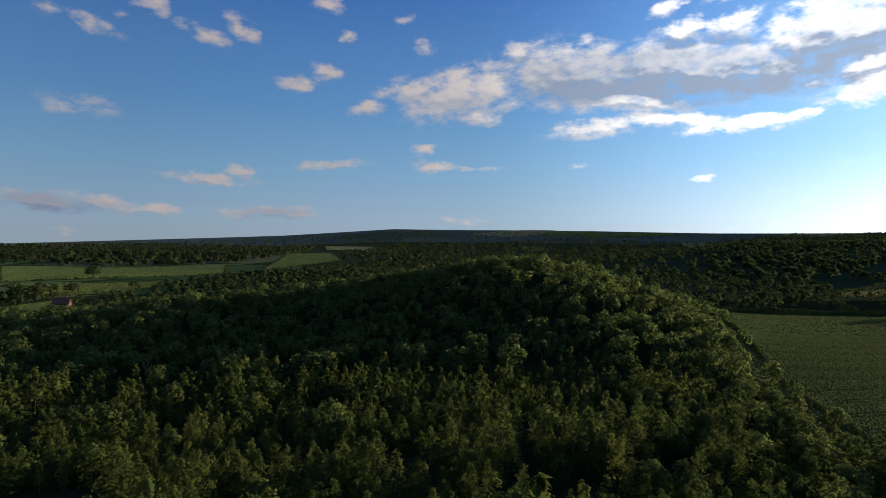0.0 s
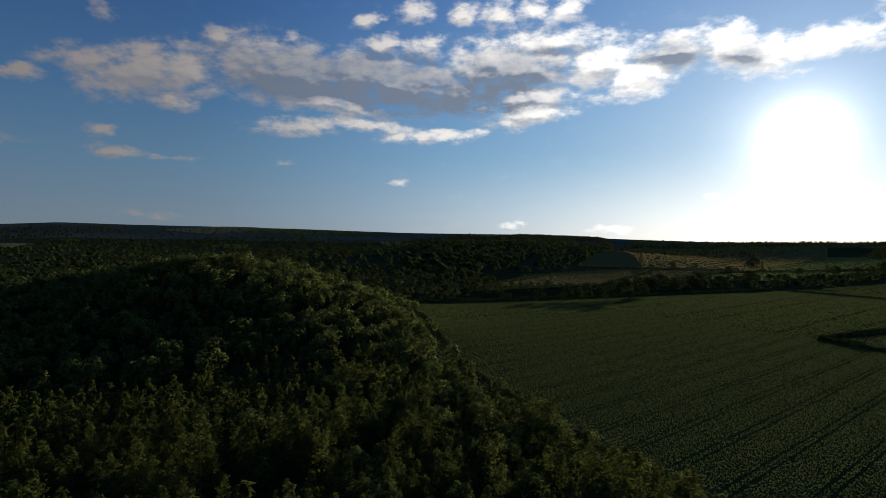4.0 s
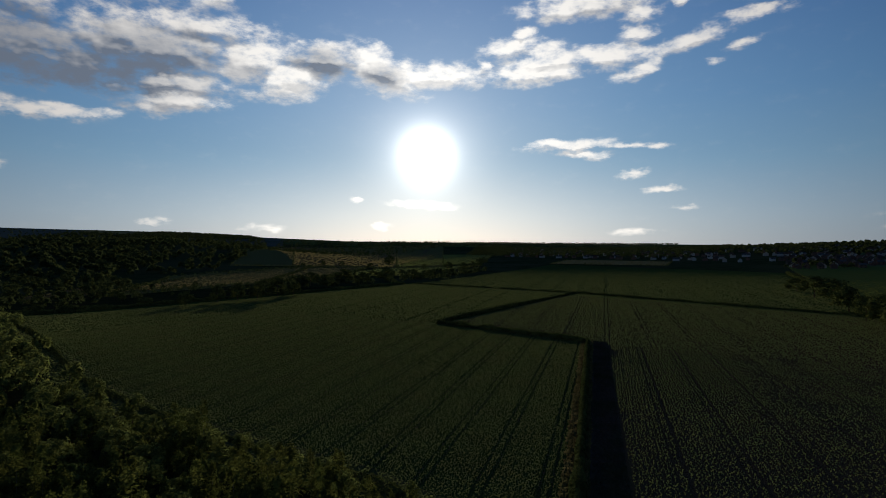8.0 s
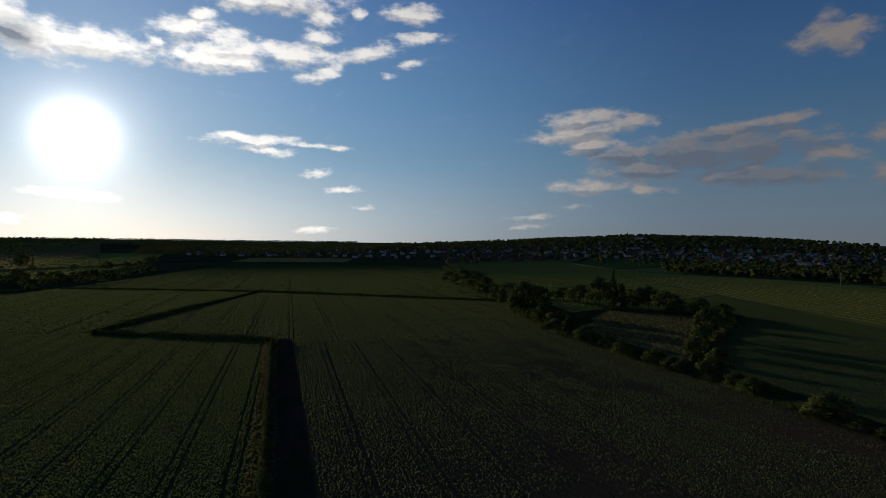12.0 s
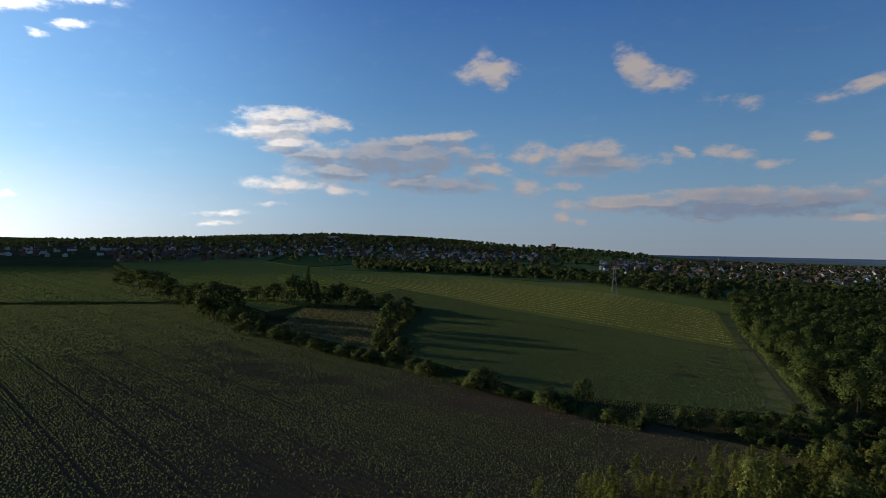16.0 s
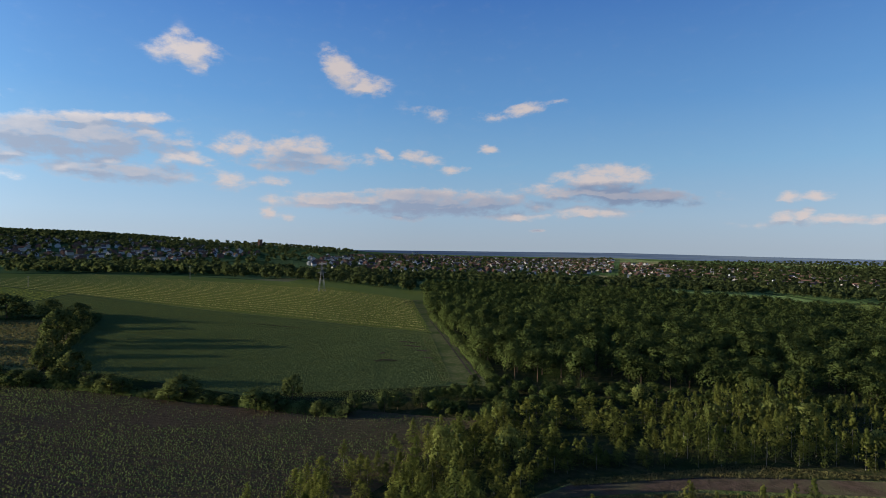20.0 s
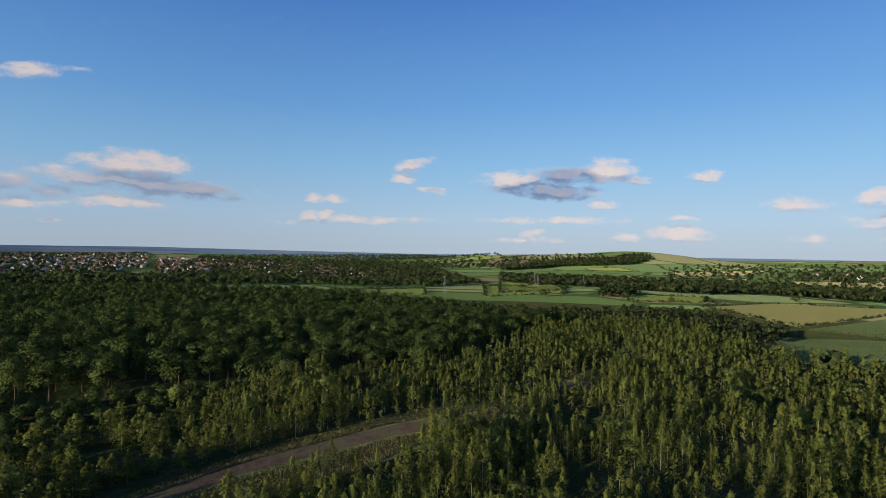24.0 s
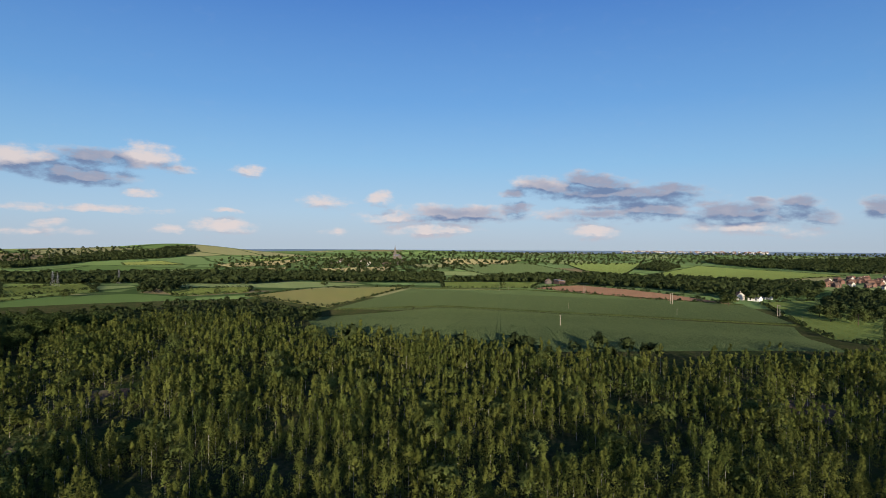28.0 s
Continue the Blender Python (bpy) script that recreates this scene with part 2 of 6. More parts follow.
cloud(271.8, 3.1, 4.6, 0.81, -2, 1, 1.2)
cloud(276.5, 3.9, 1.5, 0.53, -4, 1, 1.3)
cloud(273.5, 4.0, 1.2, 0.25, -2, 0.8, 1)
cloud(277.4, 2.7, 1.9, 0.48, -8, 0.9, 1)
cloud(281.7, 3.3, 1.0, 0.59, -6, 1, 1.3)
cloud(259.0, 1.4, 2.0, 0.67, 0, 0.8, 0)
cloud(272.8, 1.7, 5.0, 0.61, -3, 0.7, 0.2)
cloud(232.2, 4.0, 2.1, 0.56, -0, 0.6, 0)
cloud(237.7, 4.5, 1.2, 0.63, 1, 0.8, 0)
cloud(224.7, 6.8, 0.6, 0.38, -16, 0.8, 0.3)

way = W.nodes.new("ShaderNodeTexCoord").outputs["Generated"]
axis = wire(W, "ShaderNodeSeparateXYZ", wire(W, "ShaderNodeVectorRotate", way, None, None, radians(120), rotation_type="Z_AXIS"))
sep = W.nodes[-1].outputs
az = calc(W, "ADD", calc(W, "DEGREES", calc(W, "ARCTAN2", sep[0], sep[1])), 120.0)
el = calc(W, "DEGREES", calc(W, "ARCSINE", sep[2]))
spot = wire(W, "ShaderNodeCombineXYZ", az, el, 0.0)
eddy = wire(W, "ShaderNodeTexNoise", wire(W, "ShaderNodeVectorMath", spot, (0.5, 1.0, 1.0), operation="MULTIPLY"), None, 0.5, 5.0, 0.58, 2.1) and W.nodes[-1].outputs[1]
eddy = wire(W, "ShaderNodeVectorMath", eddy, (0.5, 0.5, 0.5), operation="SUBTRACT")
warped = wire(W, "ShaderNodeVectorMath", spot, wire(W, "ShaderNodeVectorMath", eddy, (3.4, 1.5, 0.0), operation="MULTIPLY"), operation="ADD")


def cloud_amount(g, at, banks, weight_of, swell=1.0):
    """How much cloud these banks put at a spot of the sky."""
    tiers = {}
    for c in banks:
        w = weight_of(c)
        if w <= 0:
            continue
        m = g.nodes.new("ShaderNodeMapping")
        m.vector_type = "TEXTURE"
        g.links.new(at, m.inputs[0])
        m.inputs[1].default_value, m.inputs[2].default_value = (c[0], c[1], 0), (0, 0, radians(c[4]))
        m.inputs[3].default_value = ((c[2] * 1.45 + 0.35) * swell, (c[3] * 1.55 + 0.2) * swell, 1)
        wire(g, "ShaderNodeTexGradient", m.outputs[0], gradient_type="SPHERICAL")
        ball = g.nodes[-1].outputs[1]
        key = round(w * 5) / 5
        tiers[key] = calc(g, "SMOOTH_MAX", tiers[key], ball, 0.1) if key in tiers else ball
    total = None
    for w, ball in sorted(tiers.items()):
        ball = calc(g, "MULTIPLY", ball, w)
        total = ball if total is None else calc(g, "SMOOTH_MAX", total, ball, 0.1)
    return total


ragged = wire(W, "ShaderNodeVectorMath", spot, (0.55, 1.05, 1.0), operation="MULTIPLY")
puffs = wire(W, "ShaderNodeTexNoise", ragged, None, 0.85, 9.0, 0.57, 2.15)
lift = wire(W, "ShaderNodeTexNoise", wire(W, "ShaderNodeVectorMath", ragged, (0.16, 0.4, 0.0), operation="ADD"), None, 0.75, 2.0, 0.5, 2.1)
sky = W.nodes.new("ShaderNodeTexSky")
sky.sky_type, sky.sun_disc, sky.sun_elevation, sky.sun_rotation = "NISHITA", False, SUN_EL, SUN_AZ
sky.altitude, sky.air_density, sky.dust_density, sky.ozone_density = 100, 1.0, 0.7, 2.0
SKY = 0.07
height_ramp = W.nodes.new("ShaderNodeValToRGB")
for i, (deg, c) in enumerate(((0, (0.27, 0.335, 0.41)), (3, (0.24, 0.345, 0.465)), (8, (0.155, 0.305, 0.48)), (14, (0.088, 0.225, 0.45)),
                              (24, (0.04, 0.13, 0.37)), (60, (0.02, 0.065, 0.22)))):
    e = height_ramp.color_ramp.elements[i] if i < 2 else height_ramp.color_ramp.elements.new(deg / 60)
    e.position, e.color = deg / 60, (*c, 1)
W.links.new(calc(W, "DIVIDE", el, 60.0), height_ramp.inputs[0])
clear_air = height_ramp.outputs[0]
blue = blend(W, 0.88, blend(W, 1.0, sky.outputs[0], (SKY, SKY, SKY * 1.05), "MULTIPLY"), clear_air)
wire(W, "ShaderNodeVectorMath", way, tuple(SUN_WAY), operation="DOT_PRODUCT")
near = W.nodes[-1].outputs["Value"]
toward = near
near = calc(W, "MAXIMUM", toward, 0.0)
sunward = calc(W, "POWER", span(W, near, 0.0, 0.98, smooth=False), 3.6)
lit = blend(W, sunward, (0.4, 0.355, 0.35), (1.65, 1.6, 1.52))
shade = blend(W, span(W, toward, -0.9, 0.45, smooth=False), (0.085, 0.12, 0.205), (0.225, 0.27, 0.355))
glow = calc(W, "ADD", calc(W, "MULTIPLY", calc(W, "POWER", near, 1500.0), 3.4),
            calc(W, "ADD", calc(W, "MULTIPLY", calc(W, "POWER", near, 300.0), 0.7), calc(W, "MULTIPLY", calc(W, "POWER", near, 30.0), 0.16)))
low = calc(W, "MULTIPLY", calc(W, "POWER", near, 9.0), span(W, el, 0.0, 10.0, 0.55, 0.0))
halo = blend(W, 1.0, blend(W, 1.0, (1.0, 0.96, 0.88), glow, "MULTIPLY"), blend(W, 1.0, (1.0, 0.88, 0.7), low, "MULTIPLY"), "ADD")
soft_puffs = wire(W, "ShaderNodeTexNoise", ragged, None, 0.75, 2.0, 0.5, 2.1)
tops = calc(W, "MULTIPLY", calc(W, "SUBTRACT", lift, soft_puffs), 1.8)


wide_glow = calc(W, "MULTIPLY", calc(W, "POWER", near, 6.0), 0.21)
blue = blend(W, 1.0, blue, span(W, near, 0.0, 1.0, 0.9, 1.3, False), "MULTIPLY")
blue = blend(W, 1.0, blue, blend(W, 1.0, (0.6, 1.0, 1.25), wide_glow, "MULTIPLY"), "ADD")


deep = calc(W, "MULTIPLY", span(W, toward, 0.5, 0.93, 0.72, 1.0), span(W, toward, -1.0, -0.3, 1.18, 1.0))


def sky_sector(a, b):
    """The sky between two azimuths, with the cloud banks that reach into it."""
    banks = [c for c in CLOUDS if c[0] + c[2] * 1.5 + 1 > a and c[0] - c[2] * 1.5 - 1 < b]
    over = blue
    if banks:
        g = bpy.data.node_groups.new("cloud_banks", "ShaderNodeTree")
        for name, kind in (("Spot", "Vector"), ("Puffs", "Float"), ("Tops", "Float"), ("Body", "Float")):
            g.interface.new_socket(name, in_out="INPUT", socket_type="NodeSocket" + kind)
        for name in ("Veil", "Grey"):
            g.interface.new_socket(name, in_out="OUTPUT", socket_type="NodeSocketFloat")
        at, puff, top, body = g.nodes.new("NodeGroupInput").outputs[:4]
        out = g.nodes.new("NodeGroupOutput")
        cover = cloud_amount(g, at, banks, lambda c: c[5])
        over_it = cloud_amount(g, wire(g, "ShaderNodeVectorMath", at, (0.15, 0.75, 0.0), operation="ADD"), banks, lambda c: c[5])
        core = cloud_amount(g, at, banks, lambda c: c[6], 1.3) or calc(g, "MULTIPLY", cover, 0.0)
        solid = calc(g, "MINIMUM", cover, 0.72)
        thick = calc(g, "ADD", solid, calc(g, "MULTIPLY", calc(g, "SUBTRACT", puff, 0.5), 1.75))
        veil = calc(g, "MULTIPLY", span(g, thick, 0.06, 0.8), span(g, cover, 0.02, 0.34))
        dense = calc(g, "ADD", calc(g, "ADD", solid, calc(g, "SUBTRACT", body, 0.5)), calc(g, "MULTIPLY", top, 0.55))
        belly = calc(g, "MULTIPLY", span(g, core, 0.08, 0.85), span(g, calc(g, "ADD", dense, calc(g, "MULTIPLY", calc(g, "SUBTRACT", puff, 0.5), 1.1)), -0.5, 0.5))
        face = calc(g, "ADD", calc(g, "MULTIPLY", calc(g, "SUBTRACT", cover, over_it), 1.5), calc(g, "MULTIPLY", top, -0.45))
        base = span(g, face, -0.3, 0.35, 0.42, -0.25)
        fleck = calc(g, "MULTIPLY", calc(g, "SUBTRACT", puff, 0.52), -0.6)
        grey = calc(g, "ADD", calc(g, "MULTIPLY", belly, 0.95), calc(g, "ADD", base, fleck), clamp=True)
        g.links.new(veil, out.inputs[0])
        g.links.new(grey, out.inputs[1])
        n = W.nodes.new("ShaderNodeGroup")
        n.node_tree = g
        for i, v in enumerate((warped, puffs, tops, soft_puffs)):
            W.links.new(v, n.inputs[i])
        over = blend(W, calc(W, "MULTIPLY", n.outputs[0], 0.95), blue, blend(W, n.outputs[1], lit, shade))
    return wire(W, "ShaderNodeBackground", blend(W, 1.0, blend(W, 1.0, over, deep, "MULTIPLY"), halo, "ADD"), 1.0)


shell = sky_sector(285, 300)
for a in range(265, -61, -20):
    shell = wire(W, "ShaderNodeMixShader", calc(W, "GREATER_THAN", az, a + 20.0), sky_sector(a, a + 20), shell)
W.links.new(shell, W.nodes.new("ShaderNodeOutputWorld").inputs[0])

# ---- materials ----
def material(name, rough=0.85):
    m = bpy.data.materials.new(name)
    m.use_nodes = True
    t = m.node_tree
    p = t.nodes["Principled BSDF"]
    p.inputs["Roughness"].default_value = rough
    p.inputs["Specular IOR Level"].default_value = 0.0
    return m, t, p


def speckled(name, a, b, scale, c=None, wide=0.0, rough=0.9, bump=0.0, bump_scale=1.0, spread=0.15, coords="Object"):
    """Two colours mixed by fine noise, a third by wide stains, with relief."""
    m, t, p = material(name, rough)
    pos = t.nodes.new("ShaderNodeTexCoord").outputs[coords]
    fine = span(t, wire(t, "ShaderNodeTexNoise", pos, None, scale, 5.0, 0.65, 2.0), 0.5 - spread, 0.5 + spread)
    col = blend(t, fine, a, b)
    if c:
        col = blend(t, span(t, wire(t, "ShaderNodeTexNoise", pos, None, wide, 4.0, 0.6, 2.0), 0.42, 0.66), col, c)
    t.links.new(col, p.inputs["Base Color"])
    p.inputs["Diffuse Roughness"].default_value = 1.0
    if bump:
        n = t.nodes.new("ShaderNodeBump")
        n.inputs["Strength"].default_value, n.inputs["Distance"].default_value = 1.0, bump
        t.links.new(wire(t, "ShaderNodeTexNoise", pos, None, bump_scale, 3.0, 0.6, 2.0), n.inputs["Height"])
        t.links.new(n.outputs[0], p.inputs["Normal"])
    return m


def foliage(name, a, b, c, through_light=0.3, patchy=(0.62, 1.2)):
    """Leaves: three greens, picked leaf by leaf and tree by tree, that let some light through."""
    m, t, p = material(name, 0.95)
    p.inputs["Specular IOR Level"].default_value = 0.0
    geo = t.nodes.new("ShaderNodeNewGeometry")
    stand = wire(t, "ShaderNodeTexNoise", geo.outputs["Position"], None, 0.09, 3.0, 0.6, 2.0)
    tree = wire(t, "ShaderNodeTexNoise", geo.outputs["Position"], None, 0.42, 2.0, 0.55, 2.0)
    col = blend(t, span(t, geo.outputs["Random Per Island"], 0.0, 1.0, 0.22, 0.78, False), a, b)
    col = blend(t, span(t, stand, 0.4, 0.68), col, c)
    col = blend(t, 1.0, col, span(t, tree, 0.34, 0.68, *patchy), "MULTIPLY")
    t.links.new(col, p.inputs["Base Color"])
    thin = wire(t, "ShaderNodeBsdfTranslucent", col)
    mix = wire(t, "ShaderNodeMixShader", through_light, p.outputs[0], thin)
    t.links.new(mix, t.nodes["Material Output"].inputs[0])
    return m


def crop(name, plant, soil, row, along, cover, stain=None, tram=0.0):
    """A crop in drilled rows, along a direction in degrees of azimuth, with bare soil between and wheel marks."""
    m, t, p = material(name, 0.95)
    pos = t.nodes.new("ShaderNodeNewGeometry").outputs["Position"]
    turned = wire(t, "ShaderNodeVectorRotate", pos, None, None, radians(along), rotation_type="Z_AXIS")
    wire(t, "ShaderNodeSeparateXYZ", turned)
    side = t.nodes[-1].outputs[0]
    wob = wire(t, "ShaderNodeTexNoise", pos, None, 0.35, 4.0, 0.7, 2.0)
    fine = wire(t, "ShaderNodeTexNoise", pos, None, 1.6, 4.0, 0.75, 2.0)
    wide = wire(t, "ShaderNodeTexNoise", pos, None, 0.025, 4.0, 0.55, 2.0)
    lines = calc(t, "SINE", calc(t, "ADD", calc(t, "MULTIPLY", side, 2 * math.pi / row), calc(t, "MULTIPLY", wob, 2.5)))
    leafy = calc(t, "ADD", calc(t, "MULTIPLY", lines, 0.10), calc(t, "ADD", calc(t, "MULTIPLY", fine, 1.1), calc(t, "MULTIPLY", wide, 0.7)))
    col = blend(t, span(t, leafy, cover - 0.22, cover + 0.22), soil, plant)
    if stain:
        col = blend(t, span(t, wire(t, "ShaderNodeTexNoise", pos, None, 0.012, 4.0, 0.6, 2.0), 0.45, 0.62), col, stain)
    t.links.new(col, p.inputs["Base Color"])
    p.inputs["Diffuse Roughness"].default_value = 1.0
    n = t.nodes.new("ShaderNodeBump")
    n.inputs["Strength"].default_value, n.inputs["Distance"].default_value = 1.0, 0.45
    t.links.new(leafy, n.inputs["Height"])
    t.links.new(n.outputs[0], p.inputs["Normal"])
    return m


def plain(name, colour, rough=0.8, metal=0.0, scale=3.0):
    m = speckled(name, colour, tuple(v * 0.78 for v in colour), scale, rough=rough)
    m.node_tree.nodes["Principled BSDF"].inputs["Metallic"].default_value = metal
    return m


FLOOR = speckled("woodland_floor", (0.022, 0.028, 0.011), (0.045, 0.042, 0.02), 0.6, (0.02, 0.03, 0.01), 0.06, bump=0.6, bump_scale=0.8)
ROUGH = speckled("rough_grass", (0.09, 0.10, 0.035), (0.19, 0.16, 0.075), 0.25, (0.06, 0.085, 0.028), 0.03, bump=0.5, bump_scale=0.9)
VERGE = speckled("field_margin_grass", (0.075, 0.09, 0.032), (0.12, 0.115, 0.05), 0.7, (0.05, 0.07, 0.022), 0.08, bump=0.5, bump_scale=1.2)
TRACK = speckled("dirt_track", (0.042, 0.033, 0.024), (0.07, 0.05, 0.038), 0.5, (0.065, 0.06, 0.034), 0.12, bump=0.15, bump_scale=1.5)
WHEAT = crop("wheat_crop", (0.052, 0.087, 0.025), (0.042, 0.059, 0.021), 0.5, 80, 0.75)
STRIPE = speckled("pale_cut_grass", (0.13, 0.15, 0.045), (0.17, 0.18, 0.06), 0.8, (0.1, 0.125, 0.04), 0.05, bump=0.4, bump_scale=1.2)
MAIZE = crop("maize_rows", (0.066, 0.072, 0.03), (0.08, 0.06, 0.037), 1.5, 80, 1.0, (0.085, 0.062, 0.038))
MEADOW = crop("mown_meadow", (0.1, 0.13, 0.032), (0.12, 0.14, 0.038), 9.0, 88, 0.95)
PASTURE = crop("pasture", (0.105, 0.145, 0.042), (0.125, 0.155, 0.046), 6.0, 70, 0.95)
BARLEY = crop("ripening_barley", (0.115, 0.12, 0.042), (0.135, 0.122, 0.05), 3.0, 60, 0.95)
BLUEGREEN = crop("young_wheat", (0.062, 0.088, 0.036), (0.07, 0.092, 0.036), 2.0, 60, 0.9)
RAPE = crop("flowering_rape", (0.16, 0.175, 0.05), (0.13, 0.15, 0.045), 3.0, 20, 0.9)
STUBBLE = crop("straw_field", (0.22, 0.19, 0.1), (0.18, 0.16, 0.07), 3.0, 20, 0.9)
EARTH = crop("ploughed_earth", (0.2, 0.115, 0.07), (0.16, 0.095, 0.06), 1.5, 60, 0.9)
BROWN = crop("brown_fallow", (0.14, 0.105, 0.06), (0.11, 0.1, 0.045), 2.0, 20, 0.9)

BIRCH = foliage("birch_leaves", (0.09, 0.106, 0.024), (0.132, 0.14, 0.035), (0.078, 0.1, 0.025), 0.5)
OAK = foliage("oak_leaves", (0.042, 0.062, 0.018), (0.074, 0.096, 0.028), (0.052, 0.07, 0.02), 0.25)
HILLWOOD = foliage("mixed_leaves", (0.138, 0.168, 0.046), (0.19, 0.21, 0.06), (0.116, 0.146, 0.042), 0.6)
HEDGE = foliage("hedge_leaves", (0.05, 0.066, 0.02), (0.095, 0.11, 0.035), (0.06, 0.08, 0.025), 0.22)
FARWOOD = foliage("far_wood_leaves", (0.048, 0.066, 0.024), (0.082, 0.1, 0.036), (0.064, 0.082, 0.028), 0.5)
PALE_BARK = speckled("birch_bark", (0.36, 0.34, 0.3), (0.14, 0.12, 0.1), 2.5)
BARK = speckled("dark_bark", (0.1, 0.075, 0.05), (0.06, 0.045, 0.03), 3.0)
STEEL = plain("galvanised_steel", (0.22, 0.22, 0.22), 0.6, 0.3)
SOIL = speckled("dark_bare_soil", (0.062, 0.049, 0.037), (0.088, 0.066, 0.05), 1.2, (0.05, 0.05, 0.025), 0.1, bump=0.3, bump_scale=1.5)
POLE = plain("weathered_pole_wood", (0.3, 0.26, 0.21), 0.9)
BRICK = speckled("red_brick_wall", (0.2, 0.11, 0.08), (0.16, 0.09, 0.07), 1.5, (0.2, 0.13, 0.095), 0.2)
RENDERED = plain("cream_render", (0.5, 0.46, 0.4), 0.9)
STONE = speckled("grey_stone", (0.13, 0.11, 0.09), (0.09, 0.08, 0.07), 0.6)
TILE = speckled("brown_roof_tile", (0.095, 0.066, 0.055), (0.07, 0.055, 0.048), 1.5, (0.11, 0.07, 0.05), 0.1)
SLATE = speckled("slate_roof", (0.1, 0.1, 0.11), (0.07, 0.07, 0.08), 1.5)
ORANGE_TILE = speckled("orange_roof_tile", (0.15, 0.088, 0.063), (0.11, 0.065, 0.05), 1.0)
GLASS = plain("window_glass", (0.03, 0.035, 0.04), 0.08)
GLASS.node_tree.nodes["Principled BSDF"].inputs["Specular IOR Level"].default_value = 0.6
WHITE = plain("white_paint", (0.55, 0.54, 0.51), 0.5)


def patchwork():
    """Distant farmland: fields of many greens and tans, parted by dark hedges."""
    m, t, p = material("distant_farmland", 0.95)
    pos = t.nodes.new("ShaderNodeNewGeometry").outputs["Position"]
    bent = wire(t, "ShaderNodeVectorMath", pos, wire(t, "ShaderNodeVectorMath", wire(t, "ShaderNodeTexNoise", pos, None, 0.004, 2.0) and t.nodes[-1].outputs[1],
                (90.0, 90.0, 0.0), operation="MULTIPLY"), operation="ADD")
    flat = wire(t, "ShaderNodeVectorMath", bent, (1.0, 1.0, 0.0), operation="MULTIPLY")
    v = t.nodes.new("ShaderNodeTexVoronoi")
    v.inputs["Scale"].default_value = 1 / 210
    t.links.new(flat, v.inputs["Vector"])
    e = t.nodes.new("ShaderNodeTexVoronoi")
    e.feature = "DISTANCE_TO_EDGE"
    e.inputs["Scale"].default_value = 1 / 210
    t.links.new(flat, e.inputs["Vector"])
    wire(t, "ShaderNodeSeparateColor", v.outputs["Color"])
    pick = t.nodes[-1].outputs[0]
    ramp = t.nodes.new("ShaderNodeValToRGB")
    ramp.color_ramp.interpolation = "CONSTANT"
    for i, (at, c) in enumerate(((0.0, (0.058, 0.096, 0.029)), (0.22, (0.096, 0.144, 0.048)), (0.42, (0.072, 0.106, 0.038)), (0.58, (0.134, 0.163, 0.067)),
                                 (0.72, (0.082, 0.125, 0.048)), (0.84, (0.163, 0.154, 0.077)), (0.93, (0.125, 0.096, 0.058)))):
        s = ramp.color_ramp.elements[i] if i < 2 else ramp.color_ramp.elements.new(at)
        s.position, s.color = at, (*c, 1)
    t.links.new(pick, ramp.inputs[0])
    grain = wire(t, "ShaderNodeTexNoise", pos, None, 0.06, 5.0, 0.7, 2.0)
    col = blend(t, calc(t, "MULTIPLY", grain, 0.5), ramp.outputs[0], (0.06, 0.08, 0.035))
    col = blend(t, span(t, e.outputs["Distance"], 0.02, 0.045, 1.0, 0.0), col, (0.03, 0.05, 0.018))
    t.links.new(col, p.inputs["Base Color"])
    p.inputs["Diffuse Roughness"].default_value = 1.0
    n = t.nodes.new("ShaderNodeBump")
    n.inputs["Strength"].default_value, n.inputs["Distance"].default_value = 1.0, 1.5
    t.links.new(wire(t, "ShaderNodeTexNoise", pos, None, 0.3, 3.0, 0.7, 2.0), n.inputs["Height"])
    t.links.new(n.outputs[0], p.inputs["Normal"])
    return m


FARMLAND = patchwork()
# wooded land towards the sun, its backlit shade put into a darker colour
BACKLIT_LAND = speckled("shade_darkened_woodland", (0.026, 0.038, 0.016), (0.045, 0.056, 0.024), 0.05, (0.055, 0.06, 0.03), 0.006, bump=0.4, bump_scale=0.3)
# distance haze is put into the base colours of both far hills
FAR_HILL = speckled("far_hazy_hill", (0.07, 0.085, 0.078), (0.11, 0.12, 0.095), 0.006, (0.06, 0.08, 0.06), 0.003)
HAZE_RIDGE = speckled("haze_blue_ridge", (0.05, 0.075, 0.12), (0.075, 0.105, 0.15), 0.004, (0.09, 0.12, 0.15), 0.0015)


# relief begin
def ramped(a, b, v):
    u = np.clip((v - a) / (b - a), 0, 1)
    return u * u * (3 - 2 * u)


def around(az, *pairs):
    """Heights given at azimuths, smoothly joined."""
    a = np.array([p[0] for p in pairs], float)
    h = np.array([p[1] for p in pairs], float)
    return np.interp(az, a, h)


def knoll(x, y, cx, cy, high, wide, deep=None, turn=0.0):
    c, s = math.cos(math.radians(turn)), math.sin(math.radians(turn))
    u, v = (x - cx) * c + (y - cy) * s, -(x - cx) * s + (y - cy) * c
    return high * np.exp(-0.5 * ((u / wide) ** 2 + (v / (deep or wide)) ** 2))


